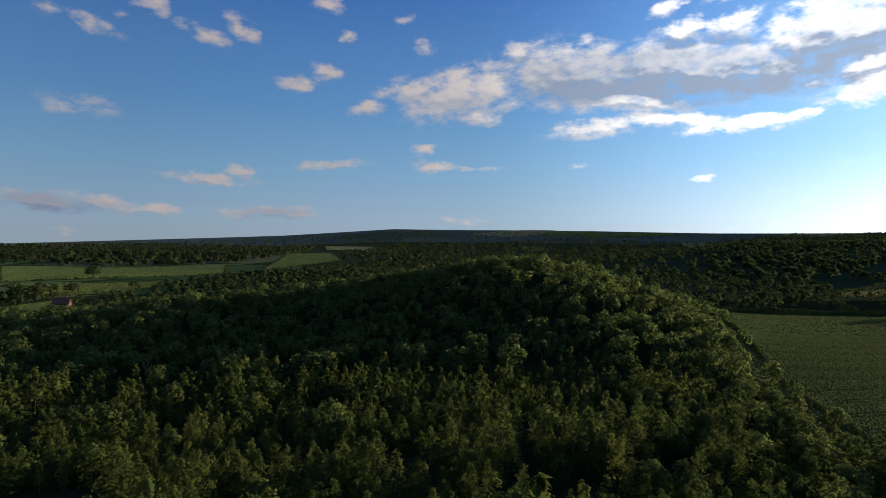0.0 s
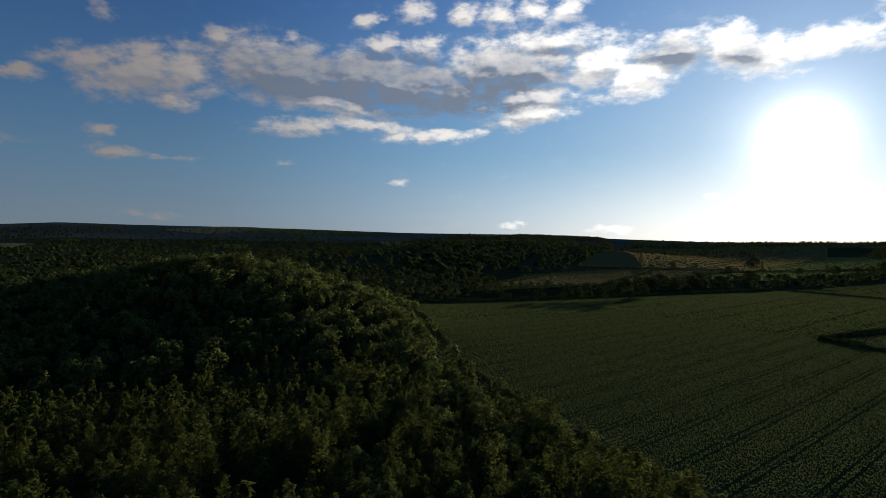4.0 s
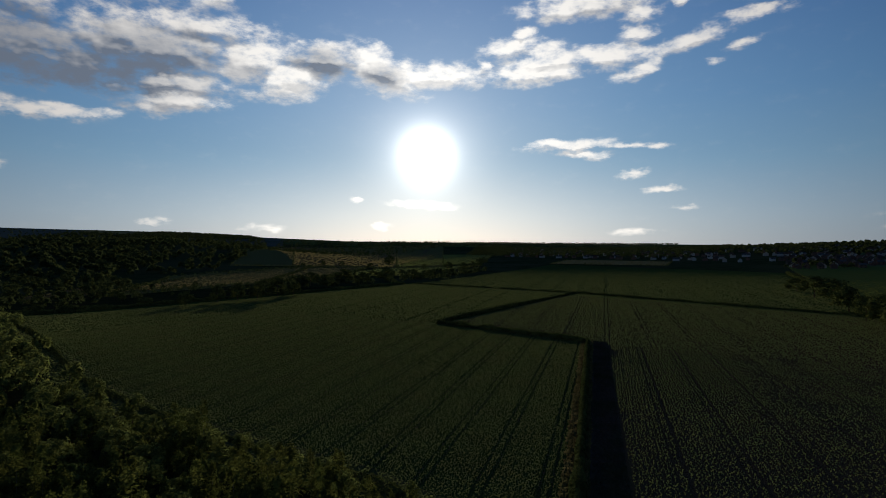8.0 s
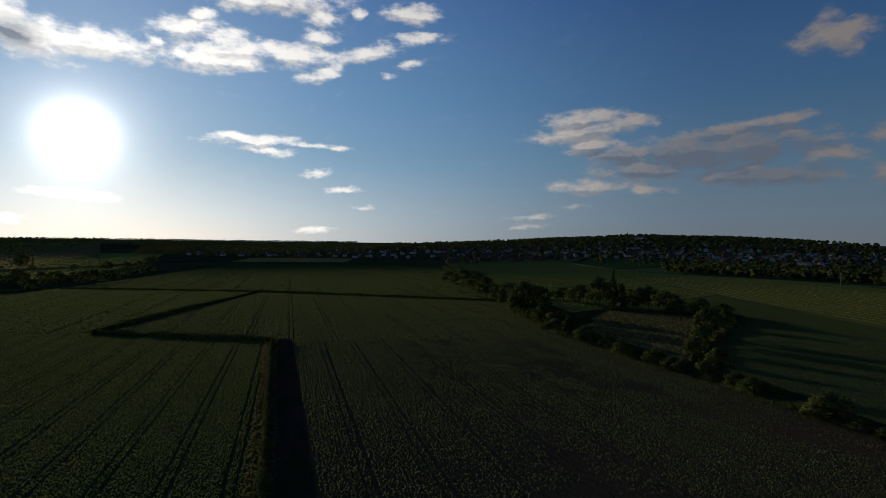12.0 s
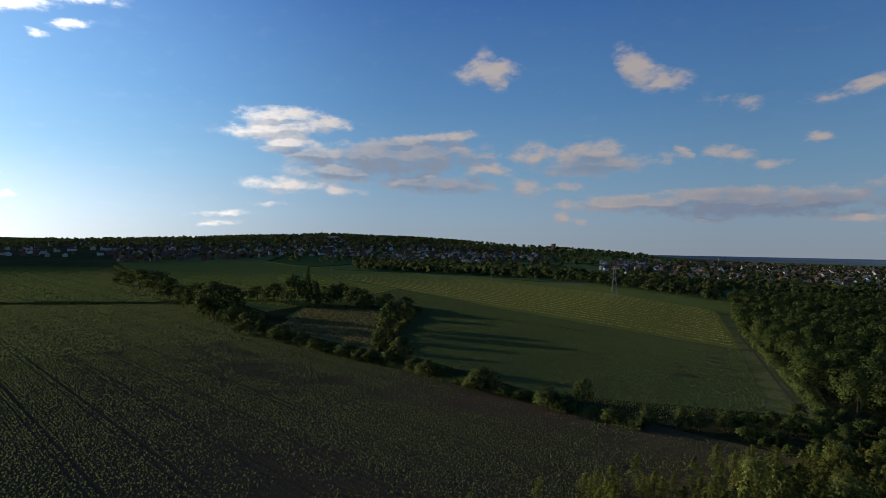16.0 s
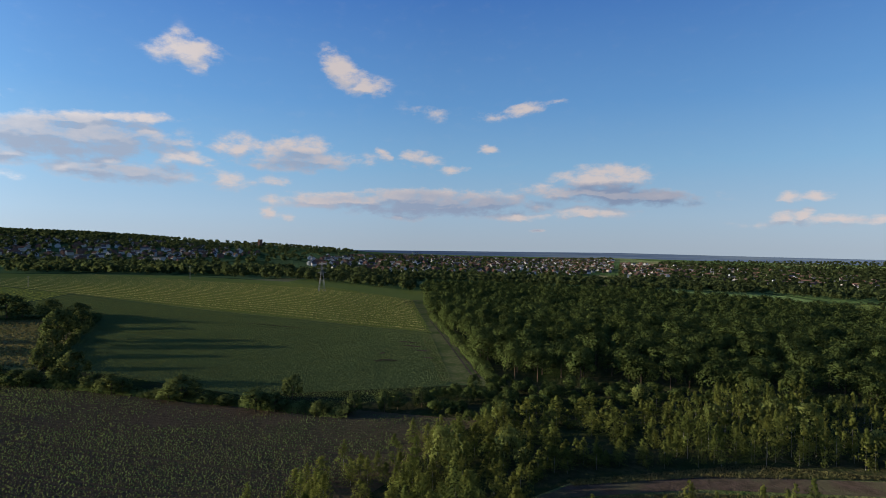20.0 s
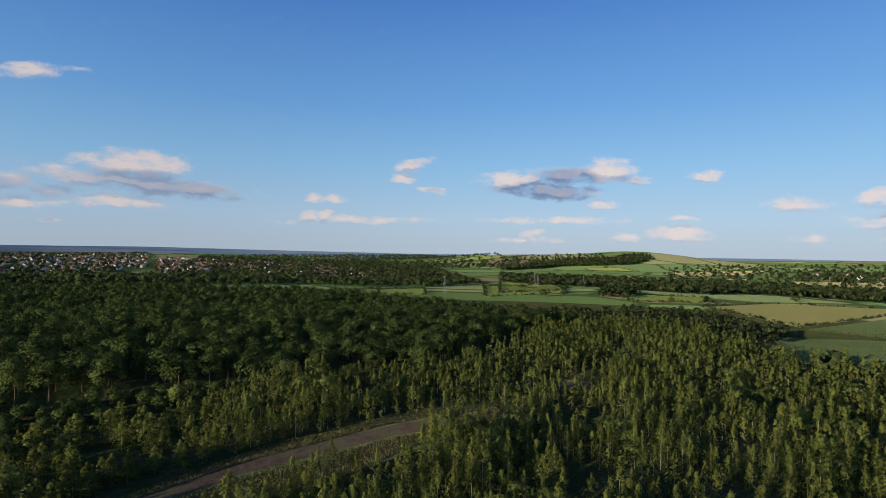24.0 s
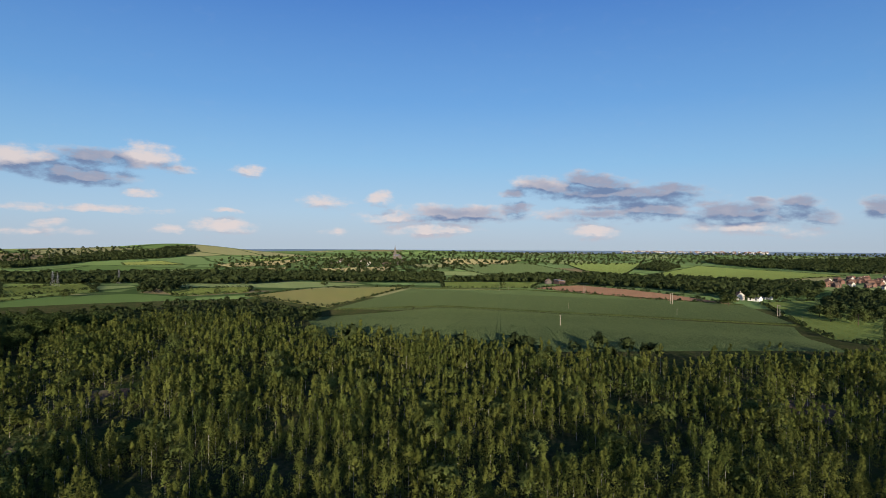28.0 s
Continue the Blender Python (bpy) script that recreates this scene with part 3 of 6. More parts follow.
def height(x, y):
    """The lie of the land, in metres over the level of the crop fields."""
    x, y = np.asarray(x, float), np.asarray(y, float)
    r, az = np.hypot(x, y), np.degrees(np.arctan2(x, y)) % 360
    rim = around(az, (0, 1.9), (7, 1.85), (15, 1.72), (26, 1.4), (38, 1.25), (46, 0.85), (55, 0.5), (75, 0.38), (90, 0.3), (114, 0.1), (135, -0.3),
                 (146, -0.5), (172, -0.42), (185, -0.62), (196, -0.72), (210, -0.7), (230, -0.5), (249, -0.45), (267, -0.3), (282, -0.2),
                 (300, 0.2), (322, 0.45), (334, 0.9), (344, 1.28), (355, 1.98), (360, 1.9))
    z = (40 + 4300 * np.tan(np.radians(rim))) * ramped(1700, 4300, r)
    town = around(az, (62, 0), (75, 10), (85, 22), (95, 44), (105, 58), (114, 72), (123, 64), (135, 42), (146, 20), (155, 4), (165, 0))
    z = z + town * ramped(900, 1900, r) * (1 - ramped(2300, 3300, r))
    wooded = around(az, (10, 0), (20, 22), (28, 46), (40, 48), (48, 26), (58, 0))
    z = z + wooded * ramped(650, 1500, r) * (1 - ramped(1700, 2600, r))
    rise = around(az, (0, 18), (12, 0), (310, 0), (318, 16), (330, 24), (348, 28), (360, 18))
    z = z + rise * ramped(1000, 1700, r) * (1 - ramped(2000, 3000, r))
    west = around(az, (142, 0), (165, 0.7), (195, 1), (285, 1), (300, 0))
    z = z - west * (14 * ramped(240, 430, r) + 14 * ramped(650, 1100, r) * (1 - ramped(1700, 3600, r)))
    z = z + knoll(x, y, 42, 244, 23, 44, 37) + knoll(x, y, -45, 246, 12.5, 50, 33) + knoll(x, y, -125, 232, 7.5, 50, 34) + knoll(x, y, 60, 330, 9, 60)
    z = z + knoll(x, y, -1570, -1950, 52, 330, 220, 50) + knoll(x, y, -1010, -2070, 34, 250, 200) + knoll(x, y, -2500, -1500, 22, 400)
    return z
# relief end


# ---- the ground, one sheet to the horizon ----
def sheet(name, verts, faces, mats, picks=None, parent=None):
    me = bpy.data.meshes.new(name)
    me.from_pydata(verts, [], faces)
    for m in mats:
        me.materials.append(m)
    if picks is not None:
        me.polygons.foreach_set("material_index", picks)
    me.polygons.foreach_set("use_smooth", [True] * len(me.polygons))
    me.update()
    ob = new(name, me)
    ob.parent = parent
    return ob


RINGS = [0, 20, 40] + [60 * (4880 / 60) ** (i / 104) for i in range(105)]
STEPS = 480
ga = np.linspace(0, 2 * math.pi, STEPS, endpoint=False)
gx, gy = np.outer(RINGS, np.sin(ga)), np.outer(RINGS, np.cos(ga))
gz = height(gx, gy)
gz[-1] -= 30
verts = np.stack([gx, gy, gz], -1).reshape(-1, 3).tolist()
faces, picks = [], []
for i in range(len(RINGS) - 1):
    for j in range(STEPS):
        k = (j + 1) % STEPS
        faces.append((i * STEPS + j, (i + 1) * STEPS + j, (i + 1) * STEPS + k, i * STEPS + k))
        deg = 360 * j / STEPS
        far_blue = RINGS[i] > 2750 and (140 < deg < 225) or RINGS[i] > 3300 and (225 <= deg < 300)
        # land on the sun's side takes the colour darkened for its shade
        backlit = (deg < 100 or deg > 345) and RINGS[i] < 3000
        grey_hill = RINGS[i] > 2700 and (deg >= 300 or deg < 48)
        picks.append(2 if far_blue else 4 if grey_hill else 3 if backlit and RINGS[i] > 560 else 1 if RINGS[i] > 560 else 0)
ground = tagged(sheet("ground", verts, faces, [FLOOR, FARMLAND, HAZE_RIDGE, BACKLIT_LAND, FAR_HILL], picks),
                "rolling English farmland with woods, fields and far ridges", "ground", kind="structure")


def field(name, label, mat, a, b, c, d, lift=0.06, cells=24):
    """A field with four corners, laid over the ground."""
    u = np.linspace(0, 1, cells + 1)
    U, V = np.meshgrid(u, u)
    p = [np.array(q, float) for q in (a, b, c, d)]
    xy = ((1 - U)[..., None] * (1 - V)[..., None] * p[0] + U[..., None] * (1 - V)[..., None] * p[1]
          + U[..., None] * V[..., None] * p[2] + (1 - U)[..., None] * V[..., None] * p[3])
    r = np.hypot(xy[..., 0], xy[..., 1])
    z = height(xy[..., 0], xy[..., 1]) + lift + 0.0009 * np.maximum(r - 400, 0)
    n = cells + 1
    vs = np.concatenate([xy, z[..., None]], -1).reshape(-1, 3).tolist()
    fs = [(i * n + j, i * n + j + 1, (i + 1) * n + j + 1, (i + 1) * n + j) for i in range(cells) for j in range(cells)]
    return tagged(sheet(name, vs, fs, [mat]), label, "field", kind="structure")


# ---- trees ----
rng = np.random.default_rng(7)


def leaf_cards(points, outward, size, r, soft=None):
    """Leaf clumps: a small triangle at each point, facing roughly outward, shaded as one rounded bough."""
    n = len(points)
    nrm = outward + r.normal(0, 0.4, (n, 3)) + (0, 0, 0.15)
    nrm /= np.linalg.norm(nrm, axis=1)[:, None] + 1e-9
    t = np.cross(nrm, r.normal(0, 1, (n, 3)))
    t /= np.linalg.norm(t, axis=1)[:, None] + 1e-9
    b = np.cross(nrm, t)
    s = size * r.uniform(0.6, 1.3, (n, 1))
    p = np.stack([points + t * s, points - t * s * 0.5 + b * s * 0.8, points - t * s * 0.5 - b * s * 0.8], 1)
    soft = (outward if soft is None else soft) + nrm * 0.12
    soft /= np.linalg.norm(soft, axis=1)[:, None] + 1e-9
    return np.concatenate([p, np.repeat(soft[:, None], 3, 1)], 2).astype(np.float32)


def faced(q):
    """Plain triangles given their own flat normals."""
    n = np.cross(q[:, 1] - q[:, 0], q[:, 2] - q[:, 0])
    n = n / (np.linalg.norm(n, axis=1)[:, None] + 1e-9)
    return np.concatenate([q, np.repeat(n[:, None], 3, 1)], 2).astype(np.float32)


def birch_crown(n, size, high, wide, seed):
    """A slender spindle of a crown with a pointed leader, its twigs in uneven upright sprays."""
    r = np.random.default_rng(seed)
    k = max(16, n // 12)
    u = r.beta(1.15, 1.35, k)
    u[:4] = (0.78, 0.87, 0.94, 0.99)
    a = r.uniform(0, 2 * math.pi, k)
    prof = np.minimum(1, 0.55 + 1.9 * u) * (1 - u ** 1.7) ** 0.9 + 0.03
    rad = wide * prof * r.uniform(0.3, 0.92, k) * (1 + 0.28 * np.sin(a * 2 + seed))
    hub = np.stack([rad * np.cos(a), rad * np.sin(a), high * (0.1 + 0.9 * u)], 1)
    pick = r.integers(0, k, n)
    tight = (0.45 + 0.9 * (1 - u[pick]))[:, None]
    off = r.normal(0, 1, (n, 3)) * (0.15 * wide, 0.15 * wide, 0.045 * high) * tight
    p = hub[pick] + off
    axis_out = p * (1, 1, 0)
    axis_out = axis_out / (np.linalg.norm(axis_out, axis=1)[:, None] + 0.15)
    spray = off / (np.linalg.norm(off, axis=1)[:, None] + 1e-9)
    out = axis_out + spray * 0.28 + (0, 0, 0.25)
    out = out / (np.linalg.norm(out, axis=1)[:, None] + 1e-9)
    return leaf_cards(p, out, size, r)


def round_crown(n, size, high, wide, seed, base=0.05, low=0.5):
    """A broad crown of many rounded boughs with dark gaps between them."""
    r = np.random.default_rng(seed)
    k = 26 + seed % 5
    d = r.normal(0, 1, (k, 3))
    d[:, 2] = np.abs(d[:, 2]) * (0.75 + low) - low
    d /= np.linalg.norm(d, axis=1)[:, None]
    mid = high * (base + 1) / 2
    tall = high * (1 - base) / 2
    hub = d * (wide * 0.68, wide * 0.68, tall * 0.74) * r.uniform(0.85, 1.08, (k, 1)) + (0, 0, mid)
    big = wide * r.uniform(0.2, 0.38, k)
    pick = r.integers(0, k, n)
    e = r.normal(0, 1, (n, 3))
    e[:, 2] += 0.35
    e /= np.linalg.norm(e, axis=1)[:, None]
    p = hub[pick] + e * big[pick][:, None] * r.uniform(0.75, 1.08, (n, 1))
    return leaf_cards(p, e, size, r, e * 0.5 + d[pick] * 0.8 + (0, 0, 0.12))


def trunk_cards(high, thick, top):
    """A tapered stem of three sides."""
    q = []
    for i in range(3):
        a, b = 2.094 * i, 2.094 * (i + 1)
        lo = [(thick * math.cos(v), thick * math.sin(v), -0.3) for v in (a, b)]
        hi = [(top * math.cos(v), top * math.sin(v), high) for v in (a, b)]
        q += [[lo[0], lo[1], hi[1]], [lo[0], hi[1], hi[0]]]
    return np.array(q, np.float32)


def card_mesh(name, tris, mats, picks=None):
    """A mesh of loose triangles, with their shading normals where they are given."""
    tris = np.asarray(tris, np.float32)
    q = np.ascontiguousarray(tris[..., :3]).reshape(-1, 3)
    n, k = len(q) // 3, len(q)
    me = bpy.data.meshes.new(name)
    me.vertices.add(k)
    me.vertices.foreach_set("co", q.ravel())
    ids = np.arange(k, dtype=np.int32)
    me.edges.add(k)
    me.edges.foreach_set("vertices", np.stack([ids, np.where(ids % 3 == 2, ids - 2, ids + 1)], 1).astype(np.int32).ravel())
    me.loops.add(k)
    me.loops.foreach_set("vertex_index", ids)
    me.loops.foreach_set("edge_index", ids)
    me.polygons.add(n)
    me.polygons.foreach_set("loop_start", np.arange(0, k, 3, dtype=np.int32))
    for m in mats:
        me.materials.append(m)
    if picks is not None:
        me.polygons.foreach_set("material_index", np.asarray(picks, np.int32))
    me.update()
    if tris.shape[-1] == 6:
        soft = me.attributes.new("custom_normal", "FLOAT_VECTOR", "POINT")
        soft.data.foreach_set("vector", np.ascontiguousarray(tris[..., 3:]).ravel())
    return me


def swells(spots, amount):
    """How much taller or lower the trees stand, patch by patch."""
    v = np.array([noise.noise(Vector((x * 0.045, y * 0.045, 9.0))) + 0.6 * noise.noise(Vector((x * 0.13, y * 0.13, 4.0))) for x, y in np.asarray(spots).tolist()])
    return (1 + amount * v).clip(0.45, 1.7).astype(np.float32)


def wood(name, label, spots, kinds, mats, high=(0.8, 1.2), category="woodland", swell=0.0):
    """Many trees as one: each spot (x, y) takes one of the kinds (leaves, stem) at its own size and turn."""
    spots = np.asarray(spots)
    if not len(spots):
        return None
    z = height(spots[:, 0], spots[:, 1])
    which = rng.integers(0, len(kinds), len(spots))
    turn = rng.uniform(0, 2 * math.pi, len(spots)).astype(np.float32)
    size = rng.uniform(*high, len(spots)).astype(np.float32)
    if swell:
        size *= swells(spots, swell)
    tris, picks = [], []
    for k, (leaves, stem) in enumerate(kinds):
        ids = np.flatnonzero(which == k)
        if not len(ids):
            continue
        leaves = leaves if leaves.shape[-1] == 6 else faced(leaves)
        q = np.concatenate([leaves, faced(stem)]) if len(stem) else leaves
        c, s = np.cos(turn[ids])[:, None, None], np.sin(turn[ids])[:, None, None]
        g = size[ids][:, None, None]
        wide = g * rng.uniform(0.85, 1.2, len(ids)).astype(np.float32)[:, None, None]
        x = (q[None, ..., 0] * c - q[None, ..., 1] * s) * wide + spots[ids, 0].astype(np.float32)[:, None, None]
        y = (q[None, ..., 0] * s + q[None, ..., 1] * c) * wide + spots[ids, 1].astype(np.float32)[:, None, None]
        zz = q[None, ..., 2] * g + z[ids].astype(np.float32)[:, None, None]
        nx, ny = q[None, ..., 3] * c - q[None, ..., 4] * s, q[None, ..., 3] * s + q[None, ..., 4] * c
        nz = np.broadcast_to(q[None, ..., 5], nx.shape)
        tris.append(np.stack([x, y, zz, nx, ny, nz], -1).reshape(-1, 3, 6))
        picks.append(np.tile(np.r_[np.zeros(len(leaves), np.int32), np.ones(len(stem), np.int32)], len(ids)))
    ob = new(name, card_mesh(name, np.concatenate(tris), mats, np.concatenate(picks)))
    return tagged(ob, label, category, kind="stuff")


def inside(p, poly):
    """Which of the points lie in a polygon."""
    x, y = p[:, 0], p[:, 1]
    res = np.zeros(len(p), bool)
    for (x0, y0), (x1, y1) in zip(poly, poly[1:] + poly[:1]):
        hit = (y0 > y) != (y1 > y)
        with np.errstate(divide="ignore", invalid="ignore"):
            res ^= hit & (x < (x1 - x0) * (y - y0) / (y1 - y0) + x0)
    return res


def scatter(poly, gap, jitter=0.42):
    """Spots over a polygon, about gap metres apart, unevenly."""
    xs, ys = [p[0] for p in poly], [p[1] for p in poly]
    X, Y = np.meshgrid(np.arange(min(xs), max(xs), gap), np.arange(min(ys), max(ys), gap))
    p = np.stack([X.ravel(), Y.ravel()], 1).astype(float)
    p[:, 0] += (np.round(p[:, 1] / gap) % 2) * gap / 2
    p = p + rng.uniform(-jitter, jitter, p.shape) * gap
    return p[inside(p, poly)]


def clear(p, *polys):
    for q in polys:
        p = p[~inside(p, q)]
    return p


NONE = np.zeros((0, 3, 3), np.float32)

# ---- fields near the camera ----
field("field", "green wheat crop with wheel marks", WHEAT, (58, 6), (245, 46), (560, 330), (150, 345), 0.05)
field("field", "green wheat crop with wheel marks", WHEAT, (245, 46), (488, 111), (540, 300), (300, 330), 0.07)
field("field", "young maize in rows on brown soil", MAIZE, (46, -120), (240, -82), (240, 45), (52, 4), 0.09)
field("field", "young maize in rows on brown soil", MAIZE, (240, -90), (398, -88), (488, 111), (240, 130), 0.08)
field("field", "green wheat crop with wheel marks", WHEAT, (150, 55), (239, 48), (262, 131), (150, 120), 0.1)
field("field", "straw-coloured rough ground ringed by trees", ROUGH, (262, -92), (185, -104), (290, -192), (345, -140), 0.09)
field("field", "blue-green young crop crossed by tree shadows", BLUEGREEN, (110, -112), (60, -150), (115, -233), (300, -252), 0.05)
field("field", "blue-green young crop crossed by tree shadows", BLUEGREEN, (300, -110), (110, -112), (257, -246), (585, -297), 0.07)
field("field", "striped mown meadow", MEADOW, (113, -232), (213, -402), (400, -474), (257, -246), 0.10)
field("field", "striped mown meadow", MEADOW, (257, -246), (400, -474), (600, -490), (585, -297), 0.11)
field("field", "striped mown meadow", MEADOW, (585, -297), (600, -490), (800, -409), (1190, -300), 0.12)
field("field", "green pasture behind the pylon", MEADOW, (205, -400), (236, -530), (430, -540), (402, -472), 0.1)
for p, q, p2, q2 in (((70, -150), (50, -150), (122, -236), (106, -243)), ((122, -236), (106, -243), (160, -304), (146, -312)), ((160, -304), (146, -312), (222, -400), (200, -412))):
    field("field_margin", "rough grass margin along the oak wood", VERGE, p, q, q2, p2, 0.1, 10)
field("field", "plain green pasture behind the ring of trees", MEADOW, (330, -110), (450, -276), (1100, -350), (1190, -110), 0.13)
for i in range(19):
    y = -238 - 9.0 * i
    left = 113 - (y + 232) * 0.588
    field("mown_swath", "pale swath of cut grass", STRIPE, (left + 4, y), (left + 4, y - 1.5), (700, y - 1.5 - 0.12 * (700 - left)), (700, y - 0.12 * (700 - left)), 0.22, 8)
for p, q in (((115, -231), (257, -244)), ((257, -244), (585, -295)), ((585, -295), (1094, -350))):
    field("field_margin", "pale grass edge between crop and meadow", STRIPE, p, (p[0], p[1] - 2.2), (q[0], q[1] - 2.2), q, 0.24, 6)
field("field", "wheat beyond the ditch", WHEAT, (530, 292), (398, -84), (1000, -92), (1187, 320), 0.1)
field("ditch_strip", "dark bare earth strip beside a grass bank", SOIL, (62, 6), (64, 13), (239, 47), (241, 41), 0.12)
field("field_margin", "rough grass bank along the ditch", VERGE, (62, 13), (62, 17), (236, 51), (238, 46.5), 0.14)
for k, (p, q) in enumerate((((24, -86), (20, -94)), ((0, -102), (-4, -110)), ((-31, -113.5), (-34, -121)))):
    p2, q2 = (((0, -102), (-4, -110)), ((-31, -113.5), (-34, -121)), ((-60, -118), (-60, -124)))[k]
    field("dirt_track", "brown dirt track through the birch wood", TRACK, p, q, q2, p2, 0.08 + 0.01 * k, 12)
field("grass_verge", "dry grass beside the dirt track", VERGE, (27, -82), (20, -95), (-8, -116), (-2, -90), 0.04)
field("grass_verge", "dry grass beside the dirt track", VERGE, (-2, -90), (-8, -116), (-60, -127), (-56, -114), 0.045)
field("dirt_track", "brown dirt clearing in the birch wood", TRACK, (-154, 14), (-152, 26), (-172, 31), (-172, 14), 0.08, 8)
field("dirt_track", "brown dirt clearing in the birch wood", TRACK, (-86, -140), (-92, -134), (-100, -142), (-92, -149), 0.08, 8)
for off in (0.0, 2.2):
    field("wheel_ruts", "dark wheel ruts along the wood edge", SOIL, (60 + off, -158), (60.8 + off, -158), (112.8 + off, -242), (112 + off, -242), 0.16, 8)
    field("wheel_ruts", "dark wheel ruts along the wood edge", SOIL, (112 + off, -242), (112.8 + off, -242), (134.8 + off, -278), (134 + off, -278), 0.16, 8)

for x, y, w, d in ((98, -168, 3.4, 1.6), (101, -166, 1.4, 2.4), (96, -189, 4.0, 1.2), (104, -196, 5.0, 1.1), (110, -203, 6.0, 1.0), (88, -178, 3.0, 0.9), (107, -178, 1.2, 1.6), (190, -214, 22.0, 0.8)):
    field("flattened_patch", "dark flattened patch in the young crop", SOIL, (x - w, y - d * 0.4), (x + w * 0.3, y - d), (x + w, y + d * 0.5), (x - w * 0.4, y + d), 0.36, 3)
EDGE_LINE = [((66, 16), (72, 16)), ((75, 54), (85, 54)), ((79, 79), (88, 79)), ((82, 112), (92, 112)), ((91, 161), (102, 161)), ((104, 199), (116, 199)), ((129, 284), (146, 284)), ((153, 340), (169, 335))]
for (p, q), (p2, q2) in zip(EDGE_LINE, EDGE_LINE[1:]):
    field("field_margin", "rough grass margin between wheat and wood", VERGE, p, q, q2, p2, 0.12, 10)

field("field", "sunlit pasture below a wood", PASTURE, (-815, 1031), (-444, 1146), (-343, 881), (-532, 672))
field("field", "pasture divided by low hedges", MEADOW, (-483, 610), (-341, 684), (-286, 551), (-327, 466))
field("field", "small pasture beside scrub", PASTURE, (-302, 381), (-299, 467), (-246, 364), (-259, 327))
field("field", "sunlit pasture on a slope", PASTURE, (-336, 1039), (-237, 1311), (-324, 1613), (-425, 1550))
field("field", "golden field among woods", STUBBLE, (-421, 2025), (-290, 1996), (-278, 2379), (-521, 2471))
field("field", "pale far hillside field", MEADOW, (642, 3616), (1006, 3747), (904, 3246), (597, 3180))
field("field", "tawny rough pasture", BARLEY, (272, 428), (472, 602), (740, 610), (459, 438))
field("field", "dull grazing land", BARLEY, (631, 676), (1887, 1796), (3028, 1484), (974, 477))
field("field", "dull grazing land far off", BROWN, (725, 631), (2088, 1818), (2451, 1201), (941, 573))
field("field", "light green far field", PASTURE, (1920, 1146), (2015, 772), (1206, 495), (943, 563))
field("field", "pale strip of stubble", STUBBLE, (1431, 344), (1313, 88), (1178, 89), (1214, 330))
field("field", "valley pasture", PASTURE, (-472, -982), (-521, -820), (-395, -632), (-284, -592))
field("field", "valley meadow", MEADOW, (-432, -573), (-507, -505), (-448, -450), (-378, -476))
field("field", "ripening barley field", BARLEY, (-414, -419), (-518, -427), (-623, -346), (-377, -290))
field("field", "young wheat on a gentle slope", BLUEGREEN, (-373, -281), (-583, -328), (-638, -199), (-443, -215))
field("field", "young wheat on a gentle slope", BLUEGREEN, (-443, -215), (-638, -199), (-594, 23), (-465, 50))
field("field", "young wheat beside the birch wood", BLUEGREEN, (-316, -261), (-427, -208), (-198, -96), (-192, -154))
field("field", "young wheat beside the birch wood", BLUEGREEN, (-427, -208), (-448, 48), (-267, 47), (-185, -90))
field("field", "bare reddish earth", EARTH, (-684, -206), (-853, -187), (-596, 16), (-600, -68))
field("field", "pale green strip", PASTURE, (-837, -408), (-984, -281), (-682, -209), (-624, -304))
field("field", "pasture by the houses", PASTURE, (-622, 39), (-774, 170), (-352, 78), (-393, 61))
field("field", "green hillside field", PASTURE, (-1210, -160), (-2052, -56), (-1667, 289), (-1208, 41))
field("field", "hillside field", BLUEGREEN, (-1601, -780), (-1913, -598), (-1360, -284), (-1116, -423))
field("field", "pale hillside field", STUBBLE, (-2048, -998), (-2122, -685), (-1773, -641), (-1637, -798))
field("field", "hillside field", PASTURE, (-2000, -489), (-2169, -248), (-1316, -187), (-1511, -316))
field("field", "brown fallow field", BROWN, (-1124, -678), (-1212, -604), (-993, -495), (-927, -553))
field("field", "bright yellow-green field", RAPE, (-1018, -1501), (-1124, -1476), (-1082, -1328), (-967, -1414))
field("field", "pale field on the slope", STUBBLE, (-1141, -1275), (-1597, -1332), (-1263, -1136), (-1063, -1147))
field("field", "pale field in the valley", STUBBLE, (-987, -1018), (-1171, -1034), (-990, -890), (-904, -924))
field("field", "pale field by the village", STUBBLE, (-1169, -937), (-1385, -845), (-1141, -696), (-1052, -810))
field("field", "light field", PASTURE, (-1319, -1373), (-1697, -1471), (-1488, -1338), (-1281, -1310))
field("field", "pasture beyond the wood", PASTURE, (-126, -656), (-220, -676), (-189, -579), (-119, -604))
field("field", "sunlit valley pasture", PASTURE, (-346, -775), (-543, -889), (-370, -585), (-248, -551))
field("field", "far green field", MEADOW, (-129, -1474), (-402, -1911), (-409, -1712), (-148, -1314))
field("field", "far hillside field", PASTURE, (-712, -1963), (-942, -2018), (-950, -1934), (-782, -1864))
field("field", "light clearing among woods", PASTURE, (365, 2567), (464, 2542), (414, 2330), (326, 2339))
field("field", "pale fields across the far woods", STUBBLE, (1094, 2574), (739, 1188), (1555, 2501), (1147, 2700))
field("field", "tawny clearing in the scrub", BROWN, (242, 478), (347, 558), (304, 467), (214, 420))
field("field", "pale far hillside strip", STUBBLE, (154, 3321), (734, 4135), (808, 3544), (364, 3109))
field("field", "far hillside field", MEADOW, (765, 3081), (1304, 3183), (1455, 3550), (931, 3467))
field("field", "pale far ridge field", STUBBLE, (1814, 3016), (2003, 2532), (2187, 2764), (2048, 3295))
field("field", "tawny lit pasture", BARLEY, (281, 472), (482, 576), (721, 595), (460, 449))
